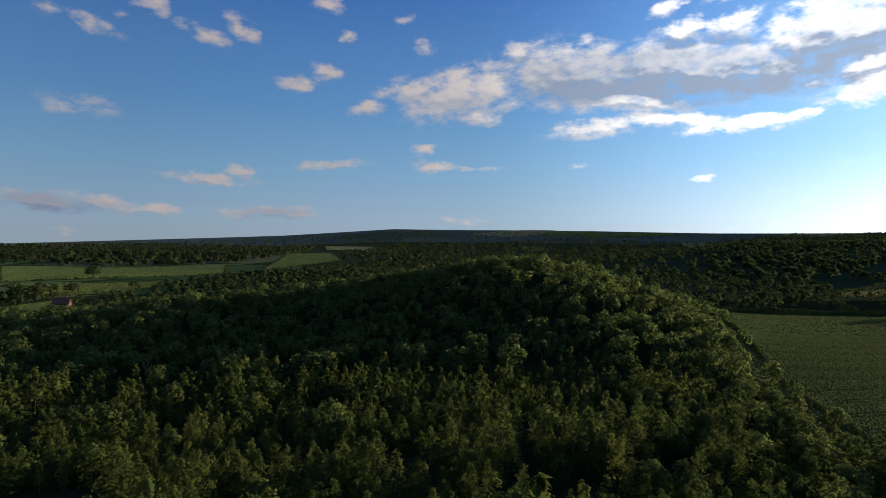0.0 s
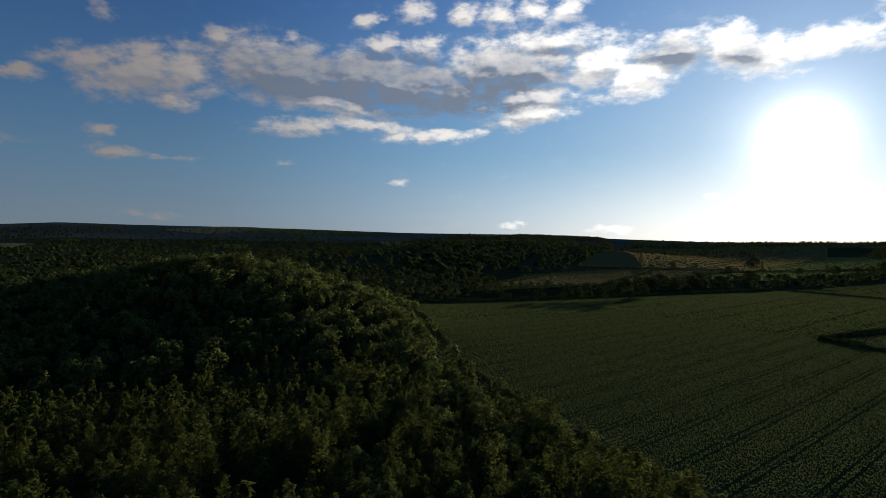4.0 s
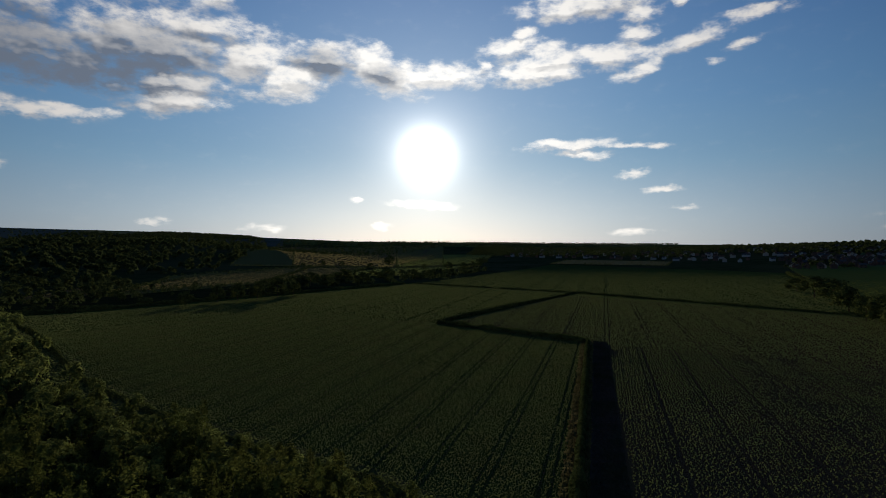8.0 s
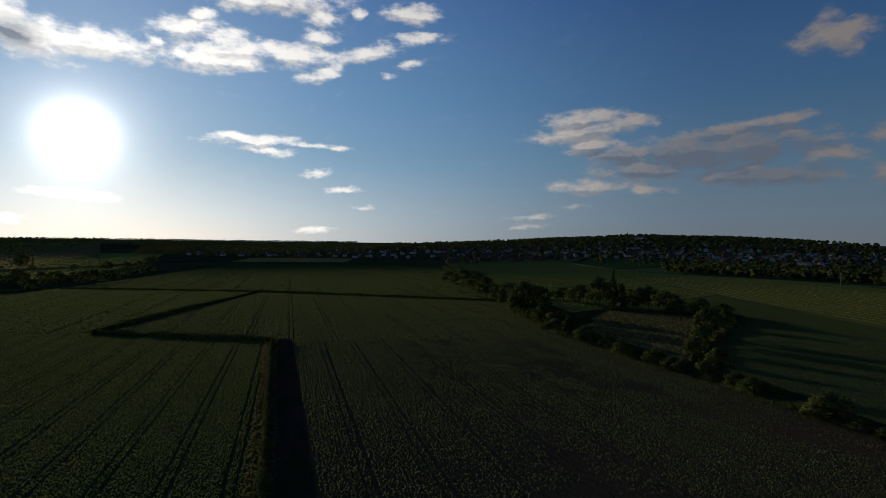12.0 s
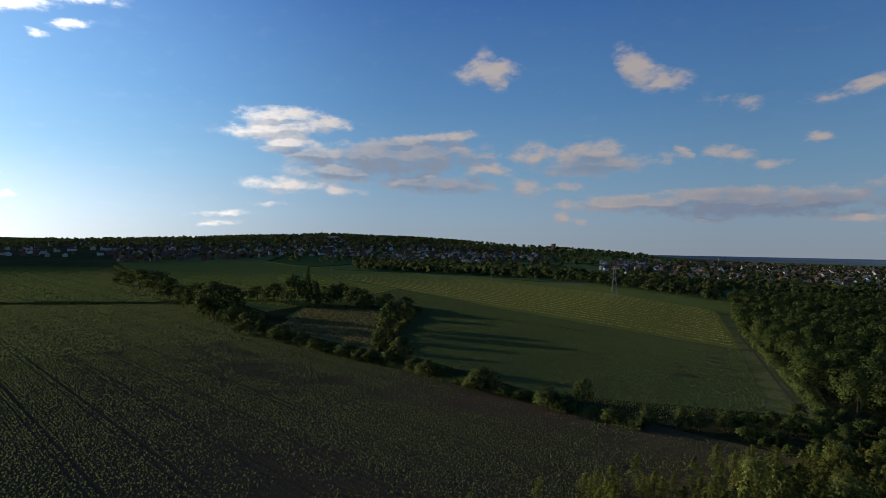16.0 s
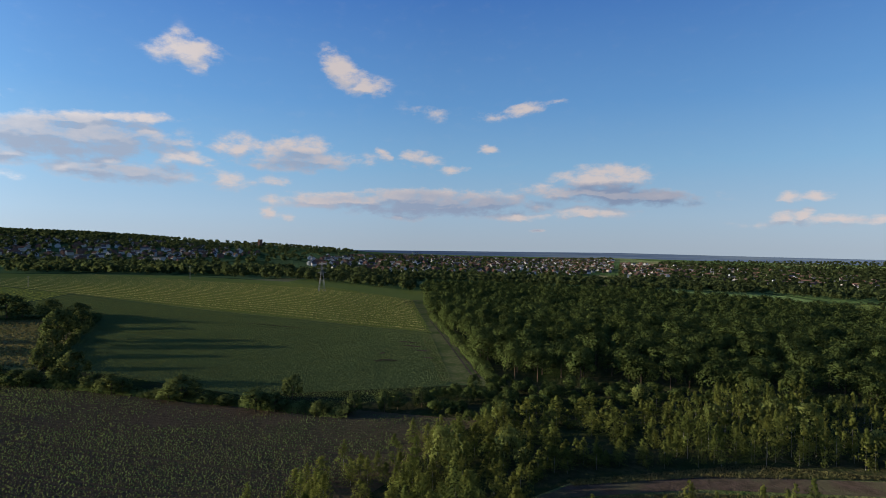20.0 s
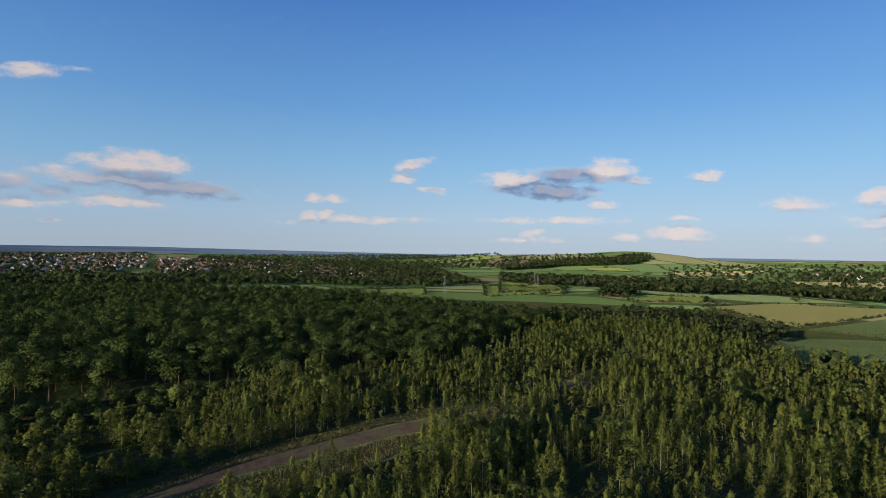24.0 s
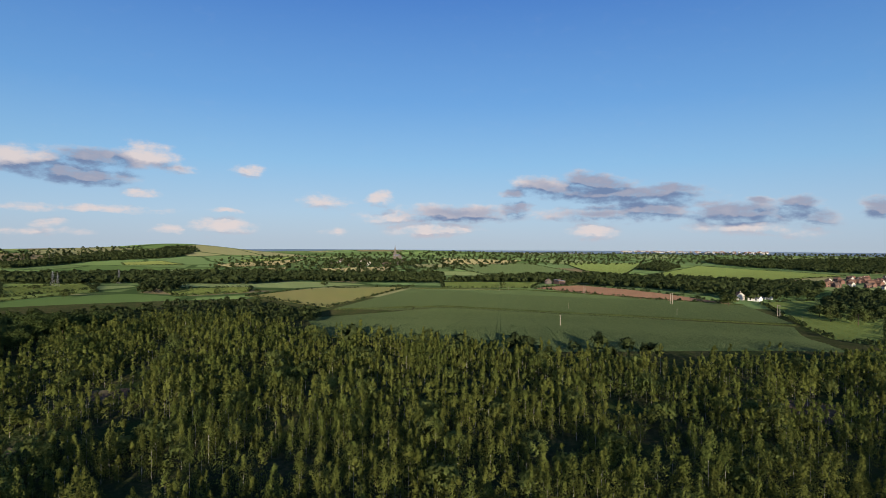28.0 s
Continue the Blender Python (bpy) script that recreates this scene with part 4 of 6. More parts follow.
field("field", "tawny lit pasture by the hedge", BARLEY, (460, 449), (721, 595), (844, 560), (588, 461))
field("field", "lit field on the rise", PASTURE, (588, 461), (852, 538), (1118, 455), (677, 378))
field("field", "pale strip beyond the wood", PASTURE, (43, -1064), (-71, -1009), (-61, -864), (26, -956))
field("field", "sunlit field beside the poplars", PASTURE, (-45, -572), (-142, -600), (-160, -678), (-50, -615))
field("field", "far valley field", PASTURE, (-128, -1568), (-373, -2037), (-484, -2544), (-181, -2033))
field("field", "pale valley field", STUBBLE, (245, -1891), (13, -2007), (15, -2284), (273, -2101))
field("field", "far slope field", MEADOW, (9, -1442), (-107, -1613), (-128, -1943), (11, -1773))

# ---- the woods round the camera ----
TRACKS = [[(22, -97), (12, -105), (-8, -117), (-34, -125), (-62, -128), (-62, -115), (-34, -107), (-14, -94), (2, -86), (18, -80), (26, -83)],
          [(-150, 14), (-148, 25), (-172, 31), (-172, 14)], [(-78, -134), (-90, -128), (-104, -142), (-92, -152)]]
LIMIT = [(62, -48), (61, -68), (56, -94), (48, -114), (33, -133), (0, -153), (-35, -163), (-66, -165), (-115, -212), (-201, -277), (-215, -225), (-182, -147),
         (-183, -106), (-184, -70), (-183, -46), (-190, -22), (-214, 20), (-232, 50), (-200, 115), (-117, 150), (-56, 155), (0, 160), (44, 165), (88, 150), (79, 112), (76, 60), (62, 15), (62, -20)]


def stem(h):
    return trunk_cards(h * 0.6, 0.035, 0.015)


def birches(n, size, count, seed):
    return [(birch_crown(n, size, h, w, seed + i), stem(h)) for i, (h, w) in
            enumerate(((6.8, 1.55), (7.6, 1.6), (5.9, 1.5), (6.5, 1.75), (8.2, 1.6), (5.0, 1.45))[:count])]


def thinned(p, scale, keep, seed):
    """Leaves out trees in uneven patches, so that gaps open in the canopy."""
    v = np.array([noise.noise(Vector((x * scale, y * scale, seed))) for x, y in p.tolist()])
    return p[v > keep]


stand = thinned(clear(scatter(LIMIT, 3.0), *TRACKS), 0.06, -0.24, 3.0)
far_off = np.hypot(stand[:, 0], stand[:, 1])
deg = np.degrees(np.arctan2(stand[:, 0], stand[:, 1])) % 360
shady = (deg > 224) & (deg < 264) & (far_off < 96)
bushy = (deg > 320) | (deg < 65) | (deg > 125) & (deg < 178)
# unseen birches inside 69 m, thicker at 195 to 270 degrees to cast shade
few = rng.uniform(0, 1, len(stand)) < np.where(shady, 0.9, np.where(bushy, 0.7, np.where((far_off < 69) & ((deg < 195) | (deg > 270)), 0.6, 1.0)))
stand, far_off, bushy = stand[few], far_off[few], bushy[few]
alone = (far_off > 69) & (far_off < 77)
singles, broad = stand[alone], bushy[alone]
odd = rng.uniform(0, 1, len(stand)) < np.where(far_off < 77, 0.0, 0.045)
wood("mixed_wood", "round sallow and oak bushes among the birches", stand[odd], [(round_crown(520, 0.3, h, w, 210 + i), NONE) for i, (h, w) in enumerate(((6.0, 2.6), (7.5, 3.2), (5.0, 2.4)))], [HILLWOOD], (0.8, 1.25))
stand, far_off, bushy = stand[~odd], far_off[~odd], bushy[~odd]
BIRCH_WOOD = "dense young birch wood with pointed yellow-green crowns"
for a, b, n, size in ((0, 69, 110, 0.42), (77, 125, 520, 0.15), (125, 180, 230, 0.23), (180, 400, 90, 0.36)):
    ring = (far_off >= a) & (far_off <= b)
    wood("birch_wood", BIRCH_WOOD, stand[ring & ~bushy], birches(n, size, 6, 20 + a), [BIRCH, PALE_BARK], (0.7, 1.2), swell=0.4)
    south = stand[:, 1] < 0
    wood("birch_wood", "lower young birch wood with broad bushy crowns", stand[ring & bushy & south], [(q * (1.25, 1.25, 0.74, 1, 1, 1), s * (1, 1, 0.74)) for q, s in birches(int(n * 1.3), size, 6, 40 + a)],
         [BIRCH, PALE_BARK], (0.75, 1.15), swell=0.3)
    wood("birch_wood", "dense young birch wood with broad bushy crowns", stand[ring & bushy & ~south], [(q * (1.35, 1.35, 1, 1, 1, 1), s) for q, s in birches(int(n * 1.4), size, 6, 30 + a)],
         [BIRCH, PALE_BARK], (0.65, 1.25), swell=0.5)


def part(name, me, parent, label=""):
    ob = new(name, me)
    ob.parent = parent
    return tagged(ob, label)


def limb_cards(stem_quads):
    """Three limbs that rise and spread from a stem, each a tapered three-sided bar."""
    high, thick = float(stem_quads[:, :, 2].max()), float(np.abs(stem_quads[:, :, 0]).max()) * 0.45
    made = []
    for i in range(3):
        a, z = 2.1 * i + 0.4, high * (0.45 + 0.17 * i)
        reach, rise = high * (0.3 - 0.035 * i), high * 0.22
        q = trunk_cards(1.0, thick, thick * 0.3)
        up = np.clip(q[..., 2:3], 0, 1)
        q = q * (1, 1, 0) + up * np.array([reach * math.cos(a), reach * math.sin(a), rise]) + (0, 0, z)
        made.append(q.astype(np.float32))
    return made


def tree_thing(name, label, category, leaves, stem_quads, leaf_mat, bark):
    root = tagged(new(name), label, category)
    part("crown", card_mesh("crown", leaves, [leaf_mat]), root)
    stem_part = part("trunk", card_mesh("trunk", stem_quads, [bark]), root)
    for q in limb_cards(stem_quads):
        part("limb", card_mesh("limb", q, [bark]), stem_part)
    return root


def planted(ob, x, y, size=1.0, turn=0.0):
    ob.matrix_basis = pose(x, y, float(height(x, y)), 0, 0, turn) @ Matrix.Scale(size, 4)
    return ob


MODELS = [tree_thing("birch_tree", "young birch with a pale stem and airy yellow-green crown", "tree", c, s, BIRCH, PALE_BARK)
          for c, s in birches(800, 0.125, 6, 60)]
for m in MODELS:
    tagged(m, group="birches of the young wood")
for i, (x, y) in enumerate(singles.tolist()):
    m = MODELS[i % 6]
    if i >= 6:
        m = copy_thing(m, Matrix())
    size = random.uniform(0.7, 1.25) * float(swells([(x, y)], 0.5)[0])
    planted(m, x, y, size, random.uniform(0, 360))
    if broad[i]:
        m.matrix_basis = m.matrix_basis @ Matrix.Diagonal((1.3, 1.3, 1, 1))


def oaks(n, size, high, wide, seed, count=5):
    return [(round_crown(n, size, high * f, wide * g, seed + i), trunk_cards(high * 0.5, 0.25, 0.1)) for i, (f, g) in
            enumerate(((1, 1), (0.93, 1.06), (1.06, 0.94), (0.97, 1.12), (0.86, 0.88))[:count])]


OAKWOOD = [(55, -154), (112, -243), (152, -310), (205, -408), (264, -522), (200, -600), (60, -640), (-90, -560), (-190, -420), (-205, -290), (-115, -215), (-66, -168), (-36, -170), (0, -168), (34, -160)]
oak_spots = scatter(OAKWOOD, 8.4, 0.36)
d = np.hypot(oak_spots[:, 0], oak_spots[:, 1])
wood("oak_wood", "dense dark green oak wood with rounded crowns", oak_spots[d < 290], oaks(1600, 0.28, 10.5, 4.9, 80), [OAK, BARK], (0.85, 1.1))
wood("oak_wood", "dense dark green oak wood with rounded crowns", oak_spots[d >= 290], oaks(400, 0.55, 10.5, 4.9, 90), [OAK, BARK], (0.85, 1.1))
THICKET = [(60, -146), (34, -158), (0, -166), (-34, -168), (-36, -164), (0, -154), (33, -134), (48, -115), (66, -122)]
wood("thicket", "low rounded sallow thicket between the birches and the oak wood", scatter(THICKET, 4.2), [(round_crown(620, 0.2, h, w, 230 + i), NONE) for i, (h, w) in enumerate(((3.4, 2.0), (4.2, 2.3), (2.8, 1.8)))], [OAK], (0.75, 1.2))
HILL = [(90, 152), (96, 168), (106, 205), (131, 284), (156, 345), (140, 420), (20, 400), (-120, 330), (-230, 280), (-260, 200), (-200, 118), (-117, 152), (-56, 157), (0, 162), (44, 167)]
hill_spots = scatter(HILL, 7.0)
wood("hill_wood", "dense mixed wood over a steep mound", hill_spots, oaks(380, 0.48, 9.0, 4.2, 100), [HILLWOOD, BARK], (0.75, 1.2))
EDGE = [(62, 16), (77, 54), (80, 79), (83, 112), (92, 155), (60, 160), (30, 130), (30, 60)]
edge_spots = scatter(EDGE, 8.0)
wood("mixed_wood", "rounder willow and alder among the birches", edge_spots, oaks(1300, 0.23, 7.2, 3.0, 110), [HILLWOOD, BARK], (0.65, 1.1))

# ---- distant woods and hedgerow trees ----
def far_wood(label, gap, high, poly):
    spots = scatter(poly, gap, 0.48)
    if len(spots) > 1800:
        spots = spots[rng.permutation(len(spots))[:1800]]
    near_by = np.hypot(spots[:, 0], spots[:, 1]) < 750
    for pick, n, size in ((near_by, 80, 0.14), (~near_by, 26, 0.29)):
        wood("far_wood", label, spots[pick], [(q, NONE) for q, _ in oaks(n, high * size, high, high * 0.48, 130)], [FARWOOD, BARK], (0.65, 1.25))


BUSHES = [(q, NONE) for q, _ in oaks(14, 1.0, 3.6, 2.3, 170)]


def hedgerow(label, *corners):
    """Bushes and small trees along the sides of a field."""
    spots = []
    for (x0, y0), (x1, y1) in zip(corners, corners[1:] + corners[:1]):
        long = math.hypot(x1 - x0, y1 - y0)
        u = rng.uniform(0, 1, min(260, int(long / 2.6)))
        spots.append(np.stack([x0 + (x1 - x0) * u, y0 + (y1 - y0) * u], 1) + rng.normal(0, 0.8, (len(u), 2)))
    wood("hedgerow", label, np.concatenate(spots), BUSHES, [FARWOOD], (0.22, 0.95), "hedge")


hedgerow("hedges and small trees round the sunlit pasture below a wood", (-815, 1031), (-444, 1146), (-343, 881), (-532, 672))
hedgerow("hedges and small trees round the pasture divided by low hedges", (-483, 610), (-341, 684), (-286, 551), (-327, 466))
hedgerow("hedges and small trees round the small pasture beside scrub", (-302, 381), (-299, 467), (-246, 364), (-259, 327))
hedgerow("hedges and small trees round the sunlit pasture on a slope", (-336, 1039), (-237, 1311), (-324, 1613), (-425, 1550))
hedgerow("hedges and small trees round the golden field among woods", (-421, 2025), (-290, 1996), (-278, 2379), (-521, 2471))
hedgerow("hedges and small trees round the pale far hillside field", (642, 3616), (1006, 3747), (904, 3246), (597, 3180))
hedgerow("hedges and small trees round the tawny rough pasture", (272, 428), (472, 602), (740, 610), (459, 438))
hedgerow("hedges and small trees round the dull grazing land", (631, 676), (1887, 1796), (3028, 1484), (974, 477))
hedgerow("hedges and small trees round the dull grazing land far off", (725, 631), (2088, 1818), (2451, 1201), (941, 573))
hedgerow("hedges and small trees round the light green far field", (1920, 1146), (2015, 772), (1206, 495), (943, 563))
hedgerow("hedges and small trees round the pale strip of stubble", (1431, 344), (1313, 88), (1178, 89), (1214, 330))
hedgerow("hedges and small trees round the valley pasture", (-472, -982), (-521, -820), (-395, -632), (-284, -592))
hedgerow("hedges and small trees round the valley meadow", (-432, -573), (-507, -505), (-448, -450), (-378, -476))
hedgerow("hedges and small trees round the ripening barley field", (-414, -419), (-518, -427), (-623, -346), (-377, -290))
hedgerow("hedges and small trees round the bare reddish earth", (-684, -206), (-853, -187), (-596, 16), (-600, -68))
hedgerow("hedges and small trees round the pale green strip", (-837, -408), (-984, -281), (-682, -209), (-624, -304))
hedgerow("hedges and small trees round the pasture by the houses", (-622, 39), (-774, 170), (-352, 78), (-393, 61))
hedgerow("hedges and small trees round the green hillside field", (-1210, -160), (-2052, -56), (-1667, 289), (-1208, 41))
hedgerow("hedges and small trees round the hillside field", (-1601, -780), (-1913, -598), (-1360, -284), (-1116, -423))
hedgerow("hedges and small trees round the pale hillside field", (-2048, -998), (-2122, -685), (-1773, -641), (-1637, -798))
hedgerow("hedges and small trees round the hillside field", (-2000, -489), (-2169, -248), (-1316, -187), (-1511, -316))
hedgerow("hedges and small trees round the brown fallow field", (-1124, -678), (-1212, -604), (-993, -495), (-927, -553))
hedgerow("hedges and small trees round the bright yellow-green field", (-1018, -1501), (-1124, -1476), (-1082, -1328), (-967, -1414))
hedgerow("hedges and small trees round the pale field on the slope", (-1141, -1275), (-1597, -1332), (-1263, -1136), (-1063, -1147))
hedgerow("hedges and small trees round the pale field in the valley", (-987, -1018), (-1171, -1034), (-990, -890), (-904, -924))
hedgerow("hedges and small trees round the pale field by the village", (-1169, -937), (-1385, -845), (-1141, -696), (-1052, -810))
hedgerow("hedges and small trees round the light field", (-1319, -1373), (-1697, -1471), (-1488, -1338), (-1281, -1310))
hedgerow("hedges and small trees round the pasture beyond the wood", (-126, -656), (-220, -676), (-189, -579), (-119, -604))
hedgerow("hedges and small trees round the sunlit valley pasture", (-346, -775), (-543, -889), (-370, -585), (-248, -551))
hedgerow("hedges and small trees round the far green field", (-129, -1474), (-402, -1911), (-409, -1712), (-148, -1314))
hedgerow("hedges and small trees round the far hillside field", (-712, -1963), (-942, -2018), (-950, -1934), (-782, -1864))
far_wood("broadleaf wood behind the pasture", 11, 12, [(-836, 1057), (-623, 1058), (-528, 1081), (-433, 1179), (-395, 1484), (-507, 2242), (-1210, 2478), (-1947, 2461)])
far_wood("wooded valley", 12, 11, [(-214, 1183), (-25, 1016), (149, 1272), (246, 667), (424, 902), (1204, 2617), (649, 2979), (-217, 2565), (-322, 1784)])
far_wood("wooded slope", 13, 11, [(309, 658), (522, 659), (2003, 2532), (1836, 3002), (1229, 2613)])
far_wood("hedgerow trees on the far hill", 55, 9, [(-1457, 2982), (-564, 2493), (649, 2979), (2003, 2532), (2397, 3030), (618, 3479), (-88, 3623), (-980, 3418)])
far_wood("scrub and hedge trees below the hill", 14, 8, [(-292, 575), (-297, 809), (-202, 1219), (18, 1146), (-16, 672), (-144, 502), (-204, 445)])
far_wood("scrub by the pasture", 13, 7, [(-352, 446), (-408, 559), (-364, 536), (-293, 401), (-288, 364)])
far_wood("scrub and hedge trees by the farmhouse", 14, 7, [(-220, 334), (-262, 445), (-245, 502), (-197, 536), (-174, 381), (-203, 345)])
far_wood("scrub and trees in the valley", 17, 8, [(172, 361), (239, 385), (366, 517), (428, 720), (305, 843), (166, 473)])
far_wood("wooded ridge", 12, 11, [(269, 511), (387, 588), (560, 627), (992, 947), (2575, 2460), (2011, 2674), (1430, 2718)])
far_wood("scrub along the field", 22, 6, [(186, 354), (248, 370), (308, 383), (361, 405), (403, 484), (319, 483), (228, 434)])
far_wood("trees along the field edge", 18, 8, [(312, 344), (358, 323), (498, 312), (604, 284), (922, 356), (774, 363), (621, 424), (482, 436)])
far_wood("far hedgerow trees", 28, 9, [(897, 921), (2730, 1337), (3508, 204), (4193, 244), (3772, 1848), (2664, 2406)])
far_wood("trees among far houses", 24, 9, [(1926, 853), (1392, 71), (2252, 2), (3004, 1235)])
far_wood("trees among the houses on the hill", 14, 9, [(1103, -102), (1133, -339), (931, -465), (741, -595), (728, -877), (897, -1353), (1297, -1916), (1347, -1126), (3606, -2154), (1572, -681), (1655, -385), (1967, -181)])
far_wood("belt of trees below the town", 13, 11, [(831, -425), (589, -509), (421, -498), (246, -460), (343, -669), (520, -627), (795, -686), (943, -494)])
far_wood("trees among valley houses", 18, 8, [(500, -602), (307, -586), (206, -1459), (377, -2669), (993, -2025), (814, -1153)])
far_wood("trees in the valley", 19, 8, [(146, -1129), (-254, -1074), (-510, -2164), (233, -1794)])
far_wood("valley trees", 17, 9, [(59, -940), (-122, -698), (-233, -703), (-403, -909), (-560, -1693), (-147, -1680), (84, -1344)])
far_wood("far hedgerow trees", 30, 10, [(146, -1628), (-502, -1519), (-1254, -1622), (-1298, -1751), (-631, -1911), (145, -2303)])
far_wood("hill wood", 11, 11, [(-700, -1457), (-774, -1488), (-989, -1595), (-1221, -1538), (-1355, -1609), (-1330, -1676), (-1126, -1773), (-780, -1623)])
far_wood("valley wood", 11, 10, [(-472, -982), (-560, -741), (-550, -562), (-744, -644), (-765, -376), (-1090, -531), (-904, -924), (-692, -1098), (-565, -1176)])
far_wood("copse", 13, 10, [(-381, -530), (-375, -480), (-447, -544), (-517, -696)])
far_wood("tree belt along the road", 13, 10, [(-837, -408), (-927, -264), (-909, -184), (-763, -56), (-617, 22), (-691, 92), (-1232, 181), (-1220, 33), (-1283, -268), (-1068, -422)])
far_wood("dark wood on the far slope", 11, 11, [(-2435, -46), (-2783, 610), (-1797, 394), (-1805, 313), (-2145, 30)])
far_wood("copse in a field", 12, 10, [(-1681, -206), (-1591, -116), (-1934, -100), (-2344, -213)])
far_wood("trees round the village", 26, 9, [(-1222, -980), (-1384, -789), (-1868, -967), (-1775, -1313)])
far_wood("far hedgerow trees", 34, 9, [(-839, -970), (-993, -592), (-1744, -611), (-2145, -47), (-2892, 634), (-3535, 775), (-3360, -819), (-1903, -1526), (-1312, -1466)])
far_wood("trees near the houses", 13, 10, [(-527, 70), (-478, 106), (-875, 193), (-1005, 175)])
far_wood("trees beyond the oak wood", 14, 9, [(326, -619), (98, -730), (-45, -728), (-66, -1075), (147, -1093), (418, -793)])
far_wood("wooded hilltop", 13, 9, [(-1232, -1693), (-1396, -1788), (-1480, -1757), (-1390, -1630)])
far_wood("hedge trees on the hill", 24, 8, [(-780, -1623), (-1109, -1787), (-1232, -1716), (-1329, -1850), (-1204, -1941), (-913, -1901)])
far_wood("trees in the far valley", 34, 8, [(115, -1831), (-560, -1693), (-950, -1934), (-1254, -3797), (156, -2476)])
far_wood("trees along the far ridge", 40, 9, [(-707, 3126), (-291, 3430), (-86, 3555), (-13, 3145), (-393, 2705)])
far_wood("skyline trees of the ridge", 22, 9, [(1698, 2662), (2273, 3023), (2957, 2983), (2511, 2398), (1843, 2451)])
far_wood("trees on the town skyline", 15, 9, [(1776, -163), (2075, -482), (3839, -1704), (3520, -2292), (1258, -1141), (994, -1196), (928, -1117), (1152, -1045), (1360, -886), (1490, -661), (1581, -367), (1596, -147)])
far_wood("dark trees below the houses", 18, 9, [(926, -474), (713, -573), (481, -580), (591, -712), (834, -670), (1003, -525)])
far_wood("dense wood behind the pastures", 14, 11, [(-881, 1114), (-561, 1149), (-455, 1237), (-497, 1735), (-545, 2413), (-1406, 2878), (-2226, 2813)])
far_wood("garden trees on the hilltop", 15, 9, [(1454, -134), (1369, -433), (1186, -773), (985, -969), (1209, -1097), (1458, -950), (1627, -722), (1727, -401), (1699, -156)])
far_wood("trees along the far ridge", 16, 9, [(2120, 894), (1580, 74), (1295, -347), (1188, -663), (1268, -708), (1435, -384), (3176, 150), (2697, 1138)])
hedgerow("hedges and small trees round the light clearing among woods", (365, 2567), (464, 2542), (414, 2330), (326, 2339))
hedgerow("hedges and small trees round the pale fields across the far woods", (1094, 2574), (739, 1188), (1555, 2501), (1147, 2700))
hedgerow("hedges and small trees round the tawny clearing in the scrub", (242, 478), (347, 558), (304, 467), (214, 420))
hedgerow("hedges and small trees round the pale far hillside strip", (154, 3321), (734, 4135), (808, 3544), (364, 3109))
hedgerow("hedges and small trees round the far hillside field", (765, 3081), (1304, 3183), (1455, 3550), (931, 3467))
hedgerow("hedges and small trees round the pale far ridge field", (1814, 3016), (2003, 2532), (2187, 2764), (2048, 3295))
hedgerow("hedges and small trees round the tawny lit pasture", (281, 472), (482, 576), (721, 595), (460, 449))
hedgerow("hedges and small trees round the tawny lit pasture by the hedge", (460, 449), (721, 595), (844, 560), (588, 461))
hedgerow("hedges and small trees round the lit field on the rise", (588, 461), (852, 538), (1118, 455), (677, 378))
hedgerow("hedges and small trees round the pale strip beyond the wood", (43, -1064), (-71, -1009), (-61, -864), (26, -956))
hedgerow("hedges and small trees round the sunlit field beside the poplars", (-45, -572), (-142, -600), (-160, -678), (-50, -615))
hedgerow("hedges and small trees round the far valley field", (-128, -1568), (-373, -2037), (-484, -2544), (-181, -2033))
hedgerow("hedges and small trees round the pale valley field", (245, -1891), (13, -2007), (15, -2284), (273, -2101))
hedgerow("hedges and small trees round the far slope field", (9, -1442), (-107, -1613), (-128, -1943), (11, -1773))
far_wood("young trees at the edge of the birch wood", 10, 7, [(-205, -425), (-357, -378), (-336, -268), (-258, -210), (-183, -236), (-125, -260)])
far_wood("young trees at the edge of the birch wood", 9, 7, [(-174, -139), (-173, -80), (-205, -18), (-224, -20), (-192, -89), (-185, -137)])

# ---- single trees along the hedges ----
ROUND = [tree_thing("field_tree", "rounded broadleaf tree standing in a hedgerow", "tree", round_crown(1100, 0.042, 1.0, 0.5, 140 + i, 0.0, 0.75),
                    trunk_cards(0.6, 0.03, 0.015), HEDGE, BARK) for i in range(5)]
POPLAR = tree_thing("poplar_tree", "tall narrow dark poplar above the hedge trees", "tree", birch_crown(900, 0.04, 1.0, 0.5, 150), trunk_cards(0.8, 0.03, 0.01), OAK, BARK)
USED = set()


def tree(x, y, high, wide, kind="round"):
    m = POPLAR if kind == "poplar" else ROUND[(int(x) + int(y)) % 5]
    if m in USED:
        m = copy_thing(m, Matrix())
    USED.add(m)
    m.matrix_basis = pose(x, y, float(height(x, y)), 0, 0, (x * 7 + y * 13) % 360) @ Matrix.Diagonal((wide * 1.1, wide * 1.1, high * 1.03, 1))


tree(607, -66, 12.2, 22.0)
tree(533, -70, 17.5, 26.3)
tree(483, -75, 17.8, 24.3)
tree(425, -74, 15.5, 19.9)
tree(558, -83, 15.3, 23.3)
tree(375, -73, 14.0, 13.0)
tree(349, -76, 16.9, 18.5)
tree(307, -75, 20.8, 19.4)
tree(325, -88, 17.0, 17.9)
tree(309, -73, 9.7, 10.0)
tree(284, -74, 8.6, 9.1)
tree(272, -76, 10.6, 12.6)
tree(252, -77, 10.7, 13.1)
tree(255, -73, 4.7, 7.1)
tree(241, -79, 8.5, 6.9)
tree(224, -81, 7.4, 10.1)
